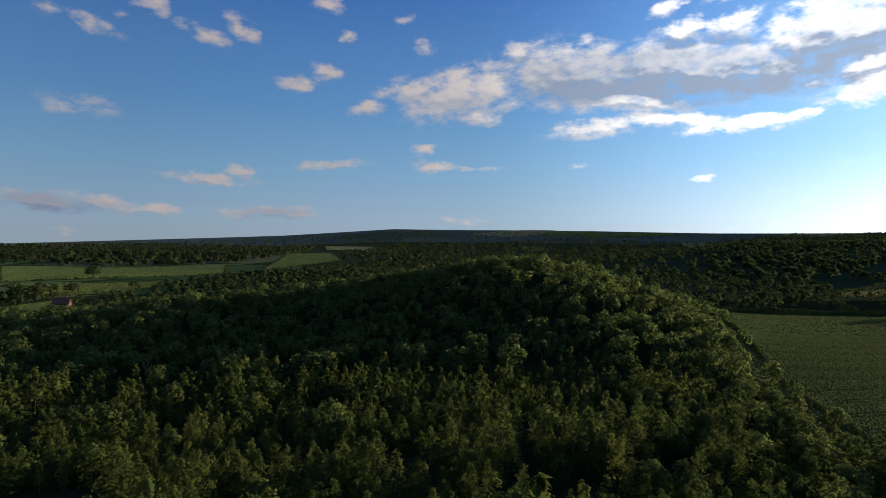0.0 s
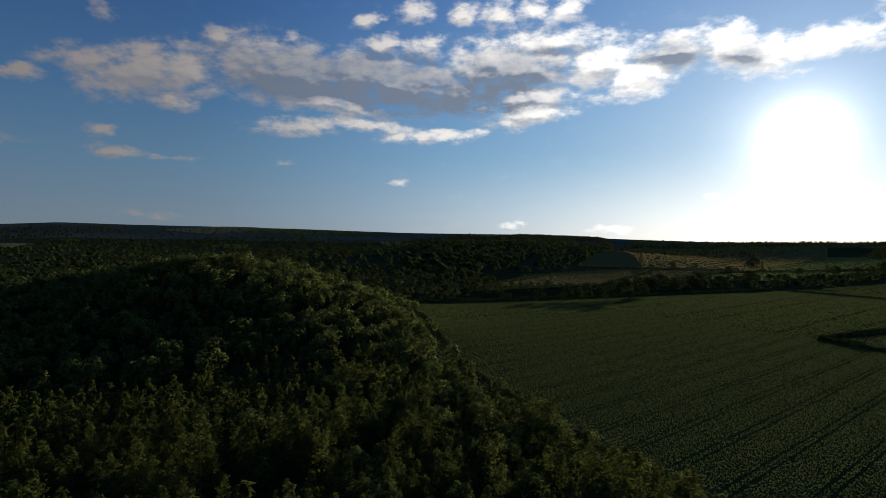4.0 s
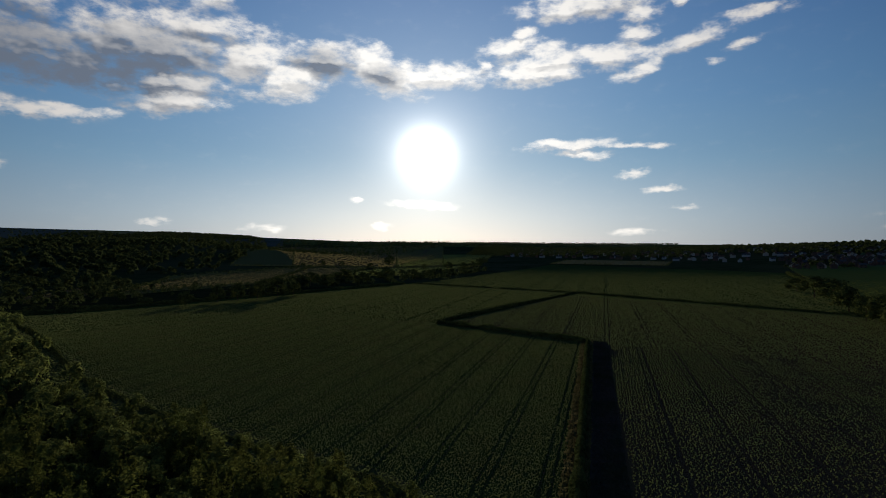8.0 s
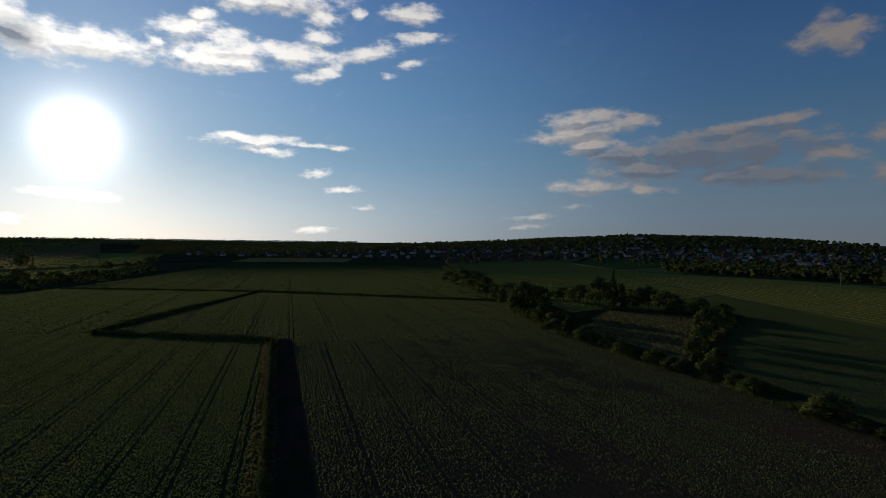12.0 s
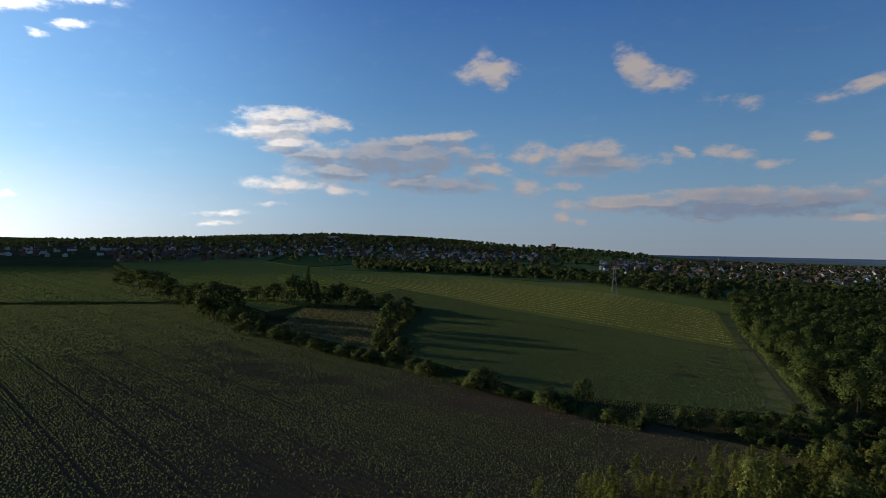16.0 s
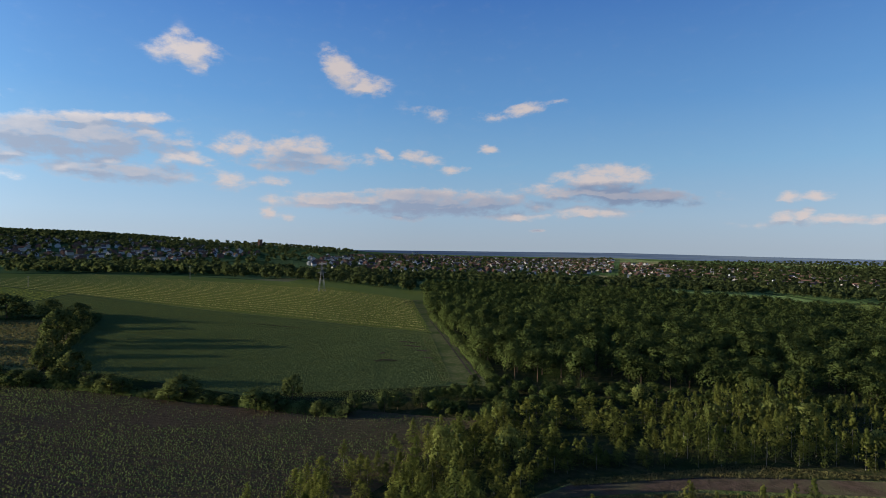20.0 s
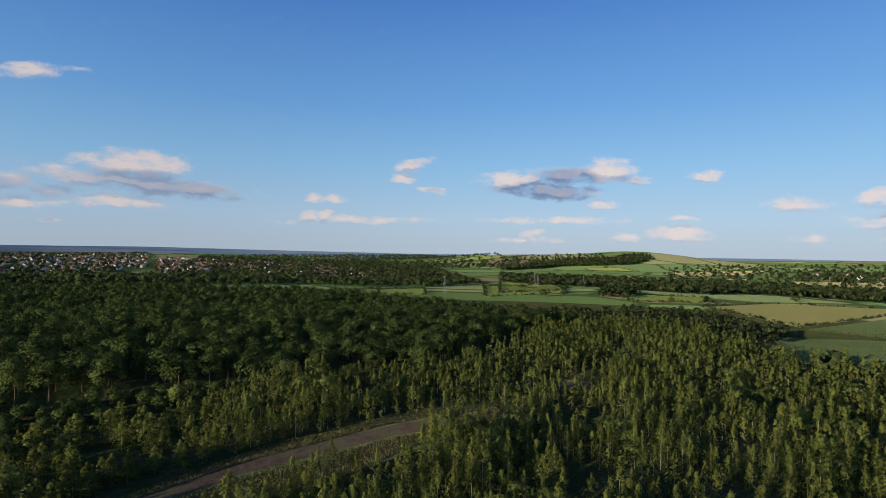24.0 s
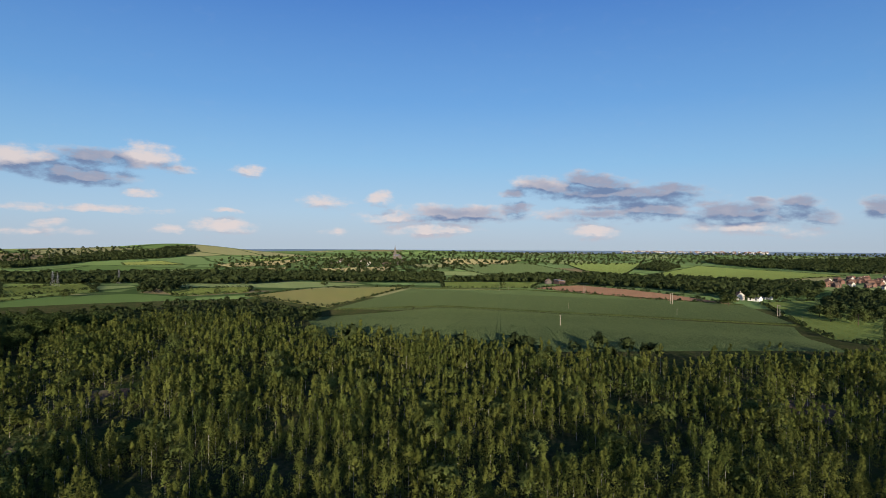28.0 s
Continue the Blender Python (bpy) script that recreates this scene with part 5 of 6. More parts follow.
tree(229, -79, 4.9, 5.6)
tree(210, -84, 5.7, 7.6)
tree(197, -85, 5.5, 8.1)
tree(192, -88, 4.4, 6.0)
tree(181, -89, 5.4, 8.7)
tree(173, -91, 4.7, 7.6)
tree(168, -92, 4.8, 6.7)
tree(160, -99, 9.5, 9.5)
tree(161, -96, 5.9, 7.4)
tree(150, -98, 4.4, 7.1)
tree(141, -97, 5.1, 8.5)
tree(138, -98, 4.6, 5.1)
tree(129, -100, 1.9, 4.9)
tree(120, -101, 6.3, 10.3)
tree(122, -99, 3.4, 6.3)
tree(111, -102, 3.0, 6.1)
tree(106, -103, 3.0, 5.4)
tree(96, -102, 5.6, 7.7)
tree(96, -115, 6.2, 6.0)
tree(92, -104, 4.9, 6.3)
tree(81, -107, 3.5, 5.4)
tree(79, -109, 3.3, 4.0)
tree(75, -112, 4.9, 4.6)
tree(69, -116, 5.3, 4.6)
tree(67, -119, 4.3, 5.3)
tree(63, -124, 4.6, 5.3)
tree(356, -137, 19.5, 17.8)
tree(348, -148, 17.1, 7.9)
tree(358, -163, 13.1, 18.8)
tree(353, -169, 13.9, 16.9)
tree(331, -170, 12.6, 18.0)
tree(345, -152, 8.9, 14.3)
tree(319, -171, 9.1, 14.1)
tree(306, -177, 10.4, 13.9)
tree(286, -179, 10.0, 11.7)
tree(381, -132, 13.0, 18.5)
tree(407, -129, 9.7, 19.3)
tree(350, -144, 25.3, 7.8, "poplar")
tree(223, -132, 14.0, 12.5)
tree(234, -142, 13.0, 11.5)
tree(206, -120, 9.5, 9.0)
tree(188, -107, 8.0, 8.0)
tree(262, -165, 9.0, 10.0)
tree(855, 410, 15.8, 17.6)
tree(823, 366, 15.2, 15.3)
tree(964, 411, 13.9, 11.9)
tree(966, 399, 19.9, 15.9)
tree(1117, 448, 18.3, 16.1)
tree(848, 451, 11.4, 8.8)
tree(940, 577, 25.3, 21.5)
tree(781, 615, 10.6, 9.8)
tree(739, 623, 6.9, 7.7)
tree(820, 602, 10.2, 8.5)
tree(807, 534, 10.8, 13.4)
tree(495, 360, 16.5, 20.6)
tree(454, 373, 14.3, 19.0)
tree(436, 339, 11.4, 16.4)
tree(503, 341, 12.1, 15.7)
tree(575, 357, 15.5, 17.9)
tree(598, 328, 9.9, 16.1)
tree(640, 331, 10.5, 15.9)
tree(433, 368, 11.8, 13.6)
tree(333, 306, 16.6, 14.9)
tree(312, 306, 13.4, 12.5)
tree(299, 312, 13.1, 11.5)
tree(362, 315, 11.2, 13.1)
tree(257, 380, 6.8, 5.6)
tree(260, 318, 10.2, 11.3)
tree(286, 318, 12.4, 10.4)
tree(-506, 809, 14.7, 22.9)
tree(-341, 515, 8.3, 15.6)
tree(-325, 445, 11.2, 19.8)
tree(-344, 456, 11.0, 16.6)
tree(-373, 536, 6.5, 10.8)
tree(-316, 575, 6.9, 13.9)
tree(-535, 1095, 22.1, 33.2)
tree(178, 704, 19.2, 15.6)
tree(220, 669, 20.2, 18.9)
tree(142, 501, 11.6, 13.1)
tree(186, 354, 4.9, 11.4)
tree(265, 400, 7.3, 8.1)
tree(201, 346, 4.5, 11.9)
tree(255, 353, 4.6, 12.1)
tree(474, 621, 6.3, 8.8)
tree(-479, 90, 13.0, 15.8)
tree(-493, 76, 12.4, 15.7)
tree(-521, 73, 10.5, 15.0)
tree(-1040, -62, 13.6, 15.5)
tree(-1018, -37, 10.3, 13.2)
tree(-924, -16, 11.8, 13.5)
tree(-871, -205, 8.8, 14.1)
tree(-576, 11, 11.4, 17.6)
tree(-375, -710, 5.9, 13.1)
tree(-314, -544, 8.4, 9.5)
tree(-421, -466, 5.8, 7.1)
tree(-453, -442, 4.2, 8.5)
tree(-584, -455, 6.6, 10.2)
tree(-698, -252, 6.7, 8.9)


# ---- hedges: long strips of small leaves ----
def hedge(label, points, wide, high, per_metre=14, mat=HEDGE, size=0.28):
    tris = []
    for (x0, y0), (x1, y1) in zip(points, points[1:]):
        long = math.hypot(x1 - x0, y1 - y0)
        n = int(long * per_metre)
        u, a = rng.uniform(0, 1, n), rng.uniform(0, math.pi, n)
        side = np.array([-(y1 - y0), x1 - x0]) / long
        uneven = 0.75 + 0.5 * np.array([noise.noise(Vector((x0 + (x1 - x0) * v, y0 + (y1 - y0) * v, 5.0)) * 0.12) for v in u])
        off, up = np.cos(a) * wide / 2 * uneven, np.sin(a) ** 0.6 * high * uneven
        x, y = x0 + (x1 - x0) * u + side[0] * off, y0 + (y1 - y0) * u + side[1] * off
        out = np.stack([side[0] * np.cos(a), side[1] * np.cos(a), np.sin(a)], 1)
        tris.append(leaf_cards(np.stack([x, y, height(x, y) + up * rng.uniform(0.5, 1.0, n)], 1), out, size, rng))
    return tagged(new("hedge", card_mesh("hedge", np.concatenate(tris), [mat])), label, "hedge")


hedge("low hedge bank along the ditch", [(62, 14.5), (237, 48.5)], 2.6, 3.2, 120, HEDGE, 0.24)
hedge("thick low hedge between two crops", [(238, 48), (262, 131)], 4.0, 3.0, 110)
hedge("low hedge across the fields", [(262, 131), (300, 129), (488, 111)], 3.5, 2.8, 70, HEDGE, 0.35)
hedge("low hedge across the fields", [(488, 111), (530, 292)], 3.0, 2.4, 40, HEDGE, 0.4)
hedge("low hedge across the fields", [(488, 111), (398, -86)], 3.0, 2.8, 60, HEDGE, 0.35)
hedge("thick field hedge under the trees", [(74, -109), (157, -96), (204, -86), (282, -79), (398, -86)], 4.5, 3.2, 90, HEDGE, 0.35)
hedge("thick field hedge under the trees", [(398, -86), (550, -92), (1000, -96)], 6.0, 5.5, 40, HEDGE, 0.6)
hedge("overgrown hedge round the rough ground", [(340, -135), (318, -170), (294, -195), (240, -150), (186, -106)], 5.0, 3.4, 70, HEDGE, 0.4)
hedge("rough bushes along the wood edge", [(70, 22), (80, 54), (83, 82), (88, 114), (99, 163), (112, 201)], 3.0, 1.6, 40)
hedge("bushy field edge below the wood", [(112, 201), (142, 286), (166, 345)], 4.0, 2.2, 36, HEDGE, 0.4)
hedge("bushy far edge of the wheat", [(166, 345), (300, 335), (520, 300)], 6.0, 3.5, 40, HEDGE, 0.5)
hedge("bushy skirt of brambles and saplings along the oak wood", [(53, -152), (110, -241), (150, -308)], 6.0, 4.2, 90, OAK, 0.3)
hedge("low hedge between wheat fields", [(-367, -277), (-435, -211), (-455, 51)], 2.5, 1.4, 24, HEDGE, 0.4)
hedge("low hedge above the wheat", [(-592, -333), (-647, -202), (-588, 23)], 2.5, 1.2, 18, HEDGE, 0.45)


# ---- crops: upright tufts that shade the soil behind them ----
def tufts(label, poly, row, step, along, high, wide, mat, tram=0.0, loose=0.22, bare=0.0):
    """Plants in drilled rows; tram: metres between the pairs of wheel marks; bare: how much of the field has failed patches."""
    c, s = math.cos(radians(along)), math.sin(radians(along))
    way, side = np.array([s, c]), np.array([c, -s])
    P = np.array(poly, float)
    us, vs = P @ way, P @ side
    U, V = np.meshgrid(np.arange(us.min(), us.max(), step), np.arange(vs.min(), vs.max(), row))
    U = U + rng.uniform(-0.5, 0.5, U.shape) * step
    V = V + rng.uniform(-loose, loose, V.shape) * row
    marks = []
    if tram:
        m = np.mod(V, tram)
        gone = (m < 0.6) | ((m > 1.9) & (m < 2.5))
        if tram < 15 and wide < 0.8:
            marks = [(U[gone], V[gone])]
        U, V = U[~gone], V[~gone]
    if bare:
        lush = np.array([noise.noise(Vector((u * 0.012, v * 0.03, 2.0))) + 0.5 * noise.noise(Vector((u * 0.09, v * 0.12, 6.0))) for u, v in zip(U.ravel().tolist(), V.ravel().tolist())])
        keep = (lush.reshape(U.shape) > bare - 0.6 + rng.uniform(-0.35, 0.35, U.shape))
        U, V = U[keep], V[keep]
    for U, V, name, high, mat in [(U, V, "crop_plants", high, mat)] + [(u, v, "wheel_marks", 0.16, SOIL) for u, v in marks]:
        made = tuft_mesh(name, label if name == "crop_plants" else "dark wheel marks pressed into the crop", U, V, way, side, poly, high, wide, mat)
    return made


def tuft_mesh(name, label, U, V, way, side, poly, high, wide, mat):
    p = U.ravel()[:, None] * way + V.ravel()[:, None] * side
    p = p[inside(p, [tuple(q) for q in poly])]
    n = len(p)
    a = rng.uniform(0, math.pi, n)
    w = wide * rng.uniform(0.6, 1.2, n)
    h = high * rng.uniform(0.6, 1.2, n)
    z = height(p[:, 0], p[:, 1]) + 0.05
    dx, dy = np.cos(a) * w / 2, np.sin(a) * w / 2
    lean = rng.normal(0, 0.25, (n, 2)) * h[:, None]
    tri = np.stack([np.stack([p[:, 0] - dx + lean[:, 0], p[:, 1] - dy + lean[:, 1], z + h], 1), np.stack([p[:, 0], p[:, 1], z], 1),
                    np.stack([p[:, 0] + dx + lean[:, 0], p[:, 1] + dy + lean[:, 1], z + h * 0.9], 1)], 1)
    if mat in SMOOTH:
        tri[:, 2, :2] += np.stack([-np.sin(a), np.cos(a)], 1) * h[:, None] * 0.8
        tri[:, 0, :2] += np.stack([-np.sin(a), np.cos(a)], 1) * h[:, None] * 0.8
        tri = faced(tri)
        under = tri[:, 0, 5] < 0
        tri[under] = tri[under][:, ::-1] * (1, 1, 1, -1, -1, -1)
        tri[..., 3:] = tri[..., 3:] * 0.55 + (0, 0, 0.45)
        tri[..., 3:] /= np.linalg.norm(tri[..., 3:], axis=-1)[..., None]
    return tagged(new(name, card_mesh(name, tri, [mat])), label, "crop", kind="stuff")


GREEN_BLADE = foliage("green_crop_leaves", (0.085, 0.11, 0.036), (0.1, 0.122, 0.044), (0.096, 0.108, 0.04), 0.36, (0.88, 1.08))
BLUE_BLADE = foliage("blue_green_crop_leaves", (0.072, 0.096, 0.034), (0.088, 0.112, 0.04), (0.084, 0.1, 0.034), 0.24, (0.88, 1.08))
WEST_BLADE = foliage("young_wheat_leaves", (0.075, 0.1, 0.04), (0.098, 0.122, 0.05), (0.083, 0.11, 0.043), 0.2, (0.88, 1.08))
GRASS_BLADE = foliage("meadow_grass", (0.165, 0.19, 0.042), (0.19, 0.205, 0.048), (0.175, 0.19, 0.042), 0.4, (0.88, 1.08))
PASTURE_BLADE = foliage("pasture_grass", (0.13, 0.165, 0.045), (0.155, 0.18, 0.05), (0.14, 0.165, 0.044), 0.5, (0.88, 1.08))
# pasture grass again, with the low sunlight on it put into brighter greens
SUN_BRIGHT_BLADE = foliage("sun_brightened_pasture_grass", (0.2, 0.235, 0.06), (0.23, 0.25, 0.07), (0.21, 0.225, 0.06), 0.5, (0.88, 1.08))
TAWNY_BLADE = foliage("tawny_pasture_grass", (0.22, 0.18, 0.07), (0.27, 0.21, 0.085), (0.2, 0.18, 0.065), 0.5, (0.88, 1.08))
DRY_BLADE = foliage("dry_grass", (0.1, 0.09, 0.036), (0.13, 0.11, 0.048), (0.095, 0.095, 0.036), 0.32)
STRAW_BLADE = foliage("pale_straw", (0.33, 0.31, 0.1), (0.4, 0.36, 0.13), (0.3, 0.29, 0.095), 0.4)
SMOOTH = (WEST_BLADE, GRASS_BLADE, PASTURE_BLADE, SUN_BRIGHT_BLADE, TAWNY_BLADE, STRAW_BLADE)
WHEAT_NEAR = [(64, 18), (238, 51), (262, 132), (270, 260), (131, 250), (115, 199), (101, 161), (90, 112), (86, 79), (84, 54)]
WHEAT_FAR = [(131, 250), (270, 260), (262, 133), (488, 113), (535, 295), (168, 335), (145, 284)]
tufts("short green wheat with wheel marks", WHEAT_NEAR, 0.42, 0.45, 80, 0.34, 0.4, GREEN_BLADE, 10.5, 0.4)
tufts("short green wheat with wheel marks", WHEAT_FAR, 0.9, 1.1, 80, 0.5, 1.0, GREEN_BLADE, 21.0)
tufts("young maize plants in rows", [(54, -55), (56, -96), (49, -116), (66, -115), (80, -106), (157, -98), (235, -84), (235, 40), (62, 5)], 0.75, 0.45, 80, 0.38, 0.38, GREEN_BLADE, 12.0, 0.36, 0.36)
tufts("young maize plants in rows", [(235, -86), (396, -82), (486, 108), (264, 128), (241, 41), (235, 40)], 0.9, 0.9, 80, 0.45, 0.8, GREEN_BLADE, 18.0, 0.4)
tufts("blue-green young crop", [(78, -116), (66, -150), (113, -230), (257, -244), (440, -270), (345, -140), (294, -198), (185, -108)], 0.62, 0.62, 88, 0.3, 0.5, BLUE_BLADE, 24.0, 0.5)
tufts("dry grass on rough ground", [(262, -92), (188, -106), (292, -190), (342, -140)], 1.2, 1.2, 30, 0.7, 1.1, DRY_BLADE)
tufts("mown grass in swaths", [(115, -234), (213, -402), (400, -472), (600, -488), (800, -407), (1090, -352), (585, -299), (257, -248)], 1.3, 1.3, 97, 0.3, 1.1, GRASS_BLADE, 0.0, 0.5)
for i in range(19):
    y = -238 - 9.0 * i
    left, drop = 113 - (y + 232) * 0.588, 0.12 * (587 + (y + 232) * 0.588)
    tufts("pale cut grass lying in swaths", [(left + 4, y), (left + 4, y - 1.5), (700, y - 1.5 - drop), (700, y - drop)], 0.8, 1.0, 97, 0.55, 1.1, STRAW_BLADE, 0.0, 0.4)
tufts("pasture grass", [(345, -138), (445, -272), (1080, -346), (1170, -112), (420, -96)], 2.8, 2.8, 60, 0.5, 2.4, GRASS_BLADE, 0.0, 0.5)
tufts("dry grass on the bank", [(62, 12.6), (62, 17.5), (236, 51), (238, 46.5)], 0.5, 0.5, 80, 0.8, 0.6, DRY_BLADE)
tufts("dark clods of bare soil", [(62, 6), (64, 12.6), (238, 46), (240, 41)], 0.42, 0.42, 80, 0.3, 0.5, SOIL)
tufts("rough grass margin", [(70, 20), (84, 54), (86, 79), (90, 112), (101, 161), (115, 199), (145, 284), (168, 335), (148, 340), (124, 284), (100, 199), (86, 161), (77, 112), (74, 79), (70, 54)], 0.8, 0.8, 20, 0.5, 0.8, GREEN_BLADE)
tufts("dry grass beside the track", [(21, -95), (19, -94), (0, -107), (-34, -122), (-60, -125), (-60, -127), (-8, -117)], 0.26, 0.26, 60, 0.4, 0.3, DRY_BLADE)
tufts("dry grass beside the track", [(26, -84), (22, -87), (2, -99), (-30, -112), (-58, -117), (-56, -114), (-34, -107), (-14, -94), (2, -87), (18, -81)], 0.26, 0.26, 60, 0.4, 0.3, DRY_BLADE)
tufts("young wheat", [(-318, -258), (-423, -206), (-445, 48), (-272, 46), (-192, -92), (-195, -150)], 0.9, 0.9, 70, 0.4, 0.8, WEST_BLADE, 24.0, 0.5)
tufts("young wheat", [(-373, -281), (-575, -323), (-588, 23), (-465, 50)], 1.2, 1.3, 70, 0.45, 1.1, WEST_BLADE, 24.0, 0.5)
tufts("wheat beyond the ditch", [(530, 292), (398, -84), (1000, -92), (1187, 320)], 1.7, 1.7, 80, 0.6, 1.6, GREEN_BLADE, 24.0, 0.4)


tufts("grass of the sunlit pasture below a wood", [(-815, 1031), (-444, 1146), (-343, 881), (-532, 672)], 5.2, 5.2, 60, 0.99, 4.2, SUN_BRIGHT_BLADE, 0.0, 0.5)
tufts("grass of the pasture divided by low hedges", [(-483, 610), (-341, 684), (-286, 551), (-327, 466)], 3.3, 3.3, 60, 0.62, 2.6, SUN_BRIGHT_BLADE, 0.0, 0.5)
tufts("grass of the small pasture beside scrub", [(-302, 381), (-299, 467), (-246, 364), (-259, 327)], 2.3, 2.3, 60, 0.43, 1.8, SUN_BRIGHT_BLADE, 0.0, 0.5)
tufts("grass of the sunlit pasture on a slope", [(-336, 1039), (-237, 1311), (-324, 1613), (-425, 1550)], 6.8, 6.8, 60, 1.29, 5.5, SUN_BRIGHT_BLADE, 0.0, 0.5)
tufts("grass of the golden field among woods", [(-421, 2025), (-290, 1996), (-278, 2379), (-521, 2471)], 10.7, 10.7, 60, 2.05, 8.7, STRAW_BLADE, 0.0, 0.5)
tufts("grass of the dull grazing land far off", [(725, 631), (2088, 1818), (2451, 1201), (941, 573)], 9.0, 9.0, 60, 1.72, 7.3, TAWNY_BLADE, 0.0, 0.5)
tufts("grass of the light green far field", [(1920, 1146), (2015, 772), (1206, 495), (943, 563)], 8.1, 8.1, 60, 1.54, 6.5, PASTURE_BLADE, 0.0, 0.5)
tufts("grass of the tawny lit pasture", [(281, 472), (482, 576), (721, 595), (460, 449)], 3.0, 3.0, 60, 0.6, 2.4, TAWNY_BLADE, 0.0, 0.5)
tufts("grass of the tawny lit pasture by the hedge", [(460, 449), (721, 595), (844, 560), (588, 461)], 3.6, 3.6, 60, 0.7, 2.8, TAWNY_BLADE, 0.0, 0.5)
tufts("grass of the dull grazing land", [(745, 640), (1887, 1796), (2088, 1818), (760, 640)], 7.0, 7.0, 60, 1.4, 5.6, TAWNY_BLADE, 0.0, 0.5)
tufts("grass of the pale strip of stubble", [(1431, 344), (1313, 88), (1178, 89), (1214, 330)], 6.2, 6.2, 60, 1.19, 5.0, DRY_BLADE, 0.0, 0.5)
tufts("grass of the valley pasture", [(-472, -982), (-521, -820), (-395, -632), (-284, -592)], 4.1, 4.1, 60, 0.79, 3.3, PASTURE_BLADE, 0.0, 0.5)
tufts("grass of the valley meadow", [(-432, -573), (-507, -505), (-448, -450), (-378, -476)], 3.2, 3.2, 60, 0.61, 2.6, PASTURE_BLADE, 0.0, 0.5)
tufts("grass of the pale green strip", [(-837, -408), (-984, -281), (-682, -209), (-624, -304)], 4.0, 4.0, 60, 0.76, 3.2, PASTURE_BLADE, 0.0, 0.5)
tufts("grass of the pasture by the houses", [(-622, 39), (-774, 170), (-352, 78), (-393, 61)], 2.6, 2.6, 60, 0.49, 2.1, PASTURE_BLADE, 0.0, 0.5)
tufts("grass of the green hillside field", [(-1210, -160), (-2052, -56), (-1667, 289), (-1208, 41)], 7.3, 7.3, 60, 1.40, 5.9, PASTURE_BLADE, 0.0, 0.5)
tufts("grass of the pale hillside field", [(-2048, -998), (-2122, -685), (-1773, -641), (-1637, -798)], 9.8, 9.8, 60, 1.87, 7.9, DRY_BLADE, 0.0, 0.5)
tufts("grass of the hillside field", [(-2000, -489), (-2169, -248), (-1316, -187), (-1511, -316)], 8.5, 8.5, 60, 1.62, 6.8, PASTURE_BLADE, 0.0, 0.5)
tufts("grass of the brown fallow field", [(-1124, -678), (-1212, -604), (-993, -495), (-927, -553)], 5.8, 5.8, 60, 1.10, 4.7, DRY_BLADE, 0.0, 0.5)
tufts("grass of the bright yellow-green field", [(-1018, -1501), (-1124, -1476), (-1082, -1328), (-967, -1414)], 8.4, 8.4, 60, 1.61, 6.8, PASTURE_BLADE, 0.0, 0.5)
tufts("grass of the pale field on the slope", [(-1141, -1275), (-1597, -1332), (-1263, -1136), (-1063, -1147)], 8.4, 8.4, 60, 1.60, 6.8, DRY_BLADE, 0.0, 0.5)
tufts("grass of the pale field in the valley", [(-987, -1018), (-1171, -1034), (-990, -890), (-904, -924)], 6.7, 6.7, 60, 1.27, 5.4, DRY_BLADE, 0.0, 0.5)
tufts("grass of the pale field by the village", [(-1169, -937), (-1385, -845), (-1141, -696), (-1052, -810)], 6.9, 6.9, 60, 1.32, 5.6, DRY_BLADE, 0.0, 0.5)
tufts("grass of the light field", [(-1319, -1373), (-1697, -1471), (-1488, -1338), (-1281, -1310)], 9.5, 9.5, 60, 1.81, 7.7, PASTURE_BLADE, 0.0, 0.5)
tufts("grass of the pasture beyond the wood", [(-126, -656), (-220, -676), (-189, -579), (-119, -604)], 3.1, 3.1, 60, 0.59, 2.5, PASTURE_BLADE, 0.0, 0.5)
tufts("grass of the sunlit valley pasture", [(-346, -775), (-543, -889), (-370, -585), (-248, -551)], 3.8, 3.8, 60, 0.72, 3.1, PASTURE_BLADE, 0.0, 0.5)
tufts("grass of the far green field", [(-129, -1474), (-402, -1911), (-409, -1712), (-148, -1314)], 7.8, 7.8, 60, 1.48, 6.3, PASTURE_BLADE, 0.0, 0.5)
tufts("grass of the far hillside field", [(-712, -1963), (-942, -2018), (-950, -1934), (-782, -1864)], 10.1, 10.1, 60, 1.93, 8.2, PASTURE_BLADE, 0.0, 0.5)
tufts("grass of the light clearing among woods", [(365, 2567), (464, 2542), (414, 2330), (326, 2339)], 11.8, 11.8, 60, 2.25, 9.5, PASTURE_BLADE, 0.0, 0.5)
tufts("grass of the pale fields across the far woods", [(1094, 2574), (739, 1188), (1555, 2501), (1147, 2700)], 12.0, 12.0, 60, 2.29, 9.7, DRY_BLADE, 0.0, 0.5)
tufts("grass of the tawny clearing in the scrub", [(242, 478), (347, 558), (304, 467), (214, 420)], 2.6, 2.6, 60, 0.50, 2.1, DRY_BLADE, 0.0, 0.5)
tufts("grass of the lit field on the rise", [(588, 461), (852, 538), (1118, 455), (677, 378)], 4.4, 4.4, 60, 0.85, 3.6, SUN_BRIGHT_BLADE, 0.0, 0.5)
tufts("grass of the pale strip beyond the wood", [(43, -1064), (-71, -1009), (-61, -864), (26, -956)], 4.6, 4.6, 60, 0.89, 3.7, PASTURE_BLADE, 0.0, 0.5)
tufts("grass of the sunlit field beside the poplars", [(-45, -572), (-142, -600), (-160, -678), (-50, -615)], 3.0, 3.0, 60, 0.57, 2.4, PASTURE_BLADE, 0.0, 0.5)
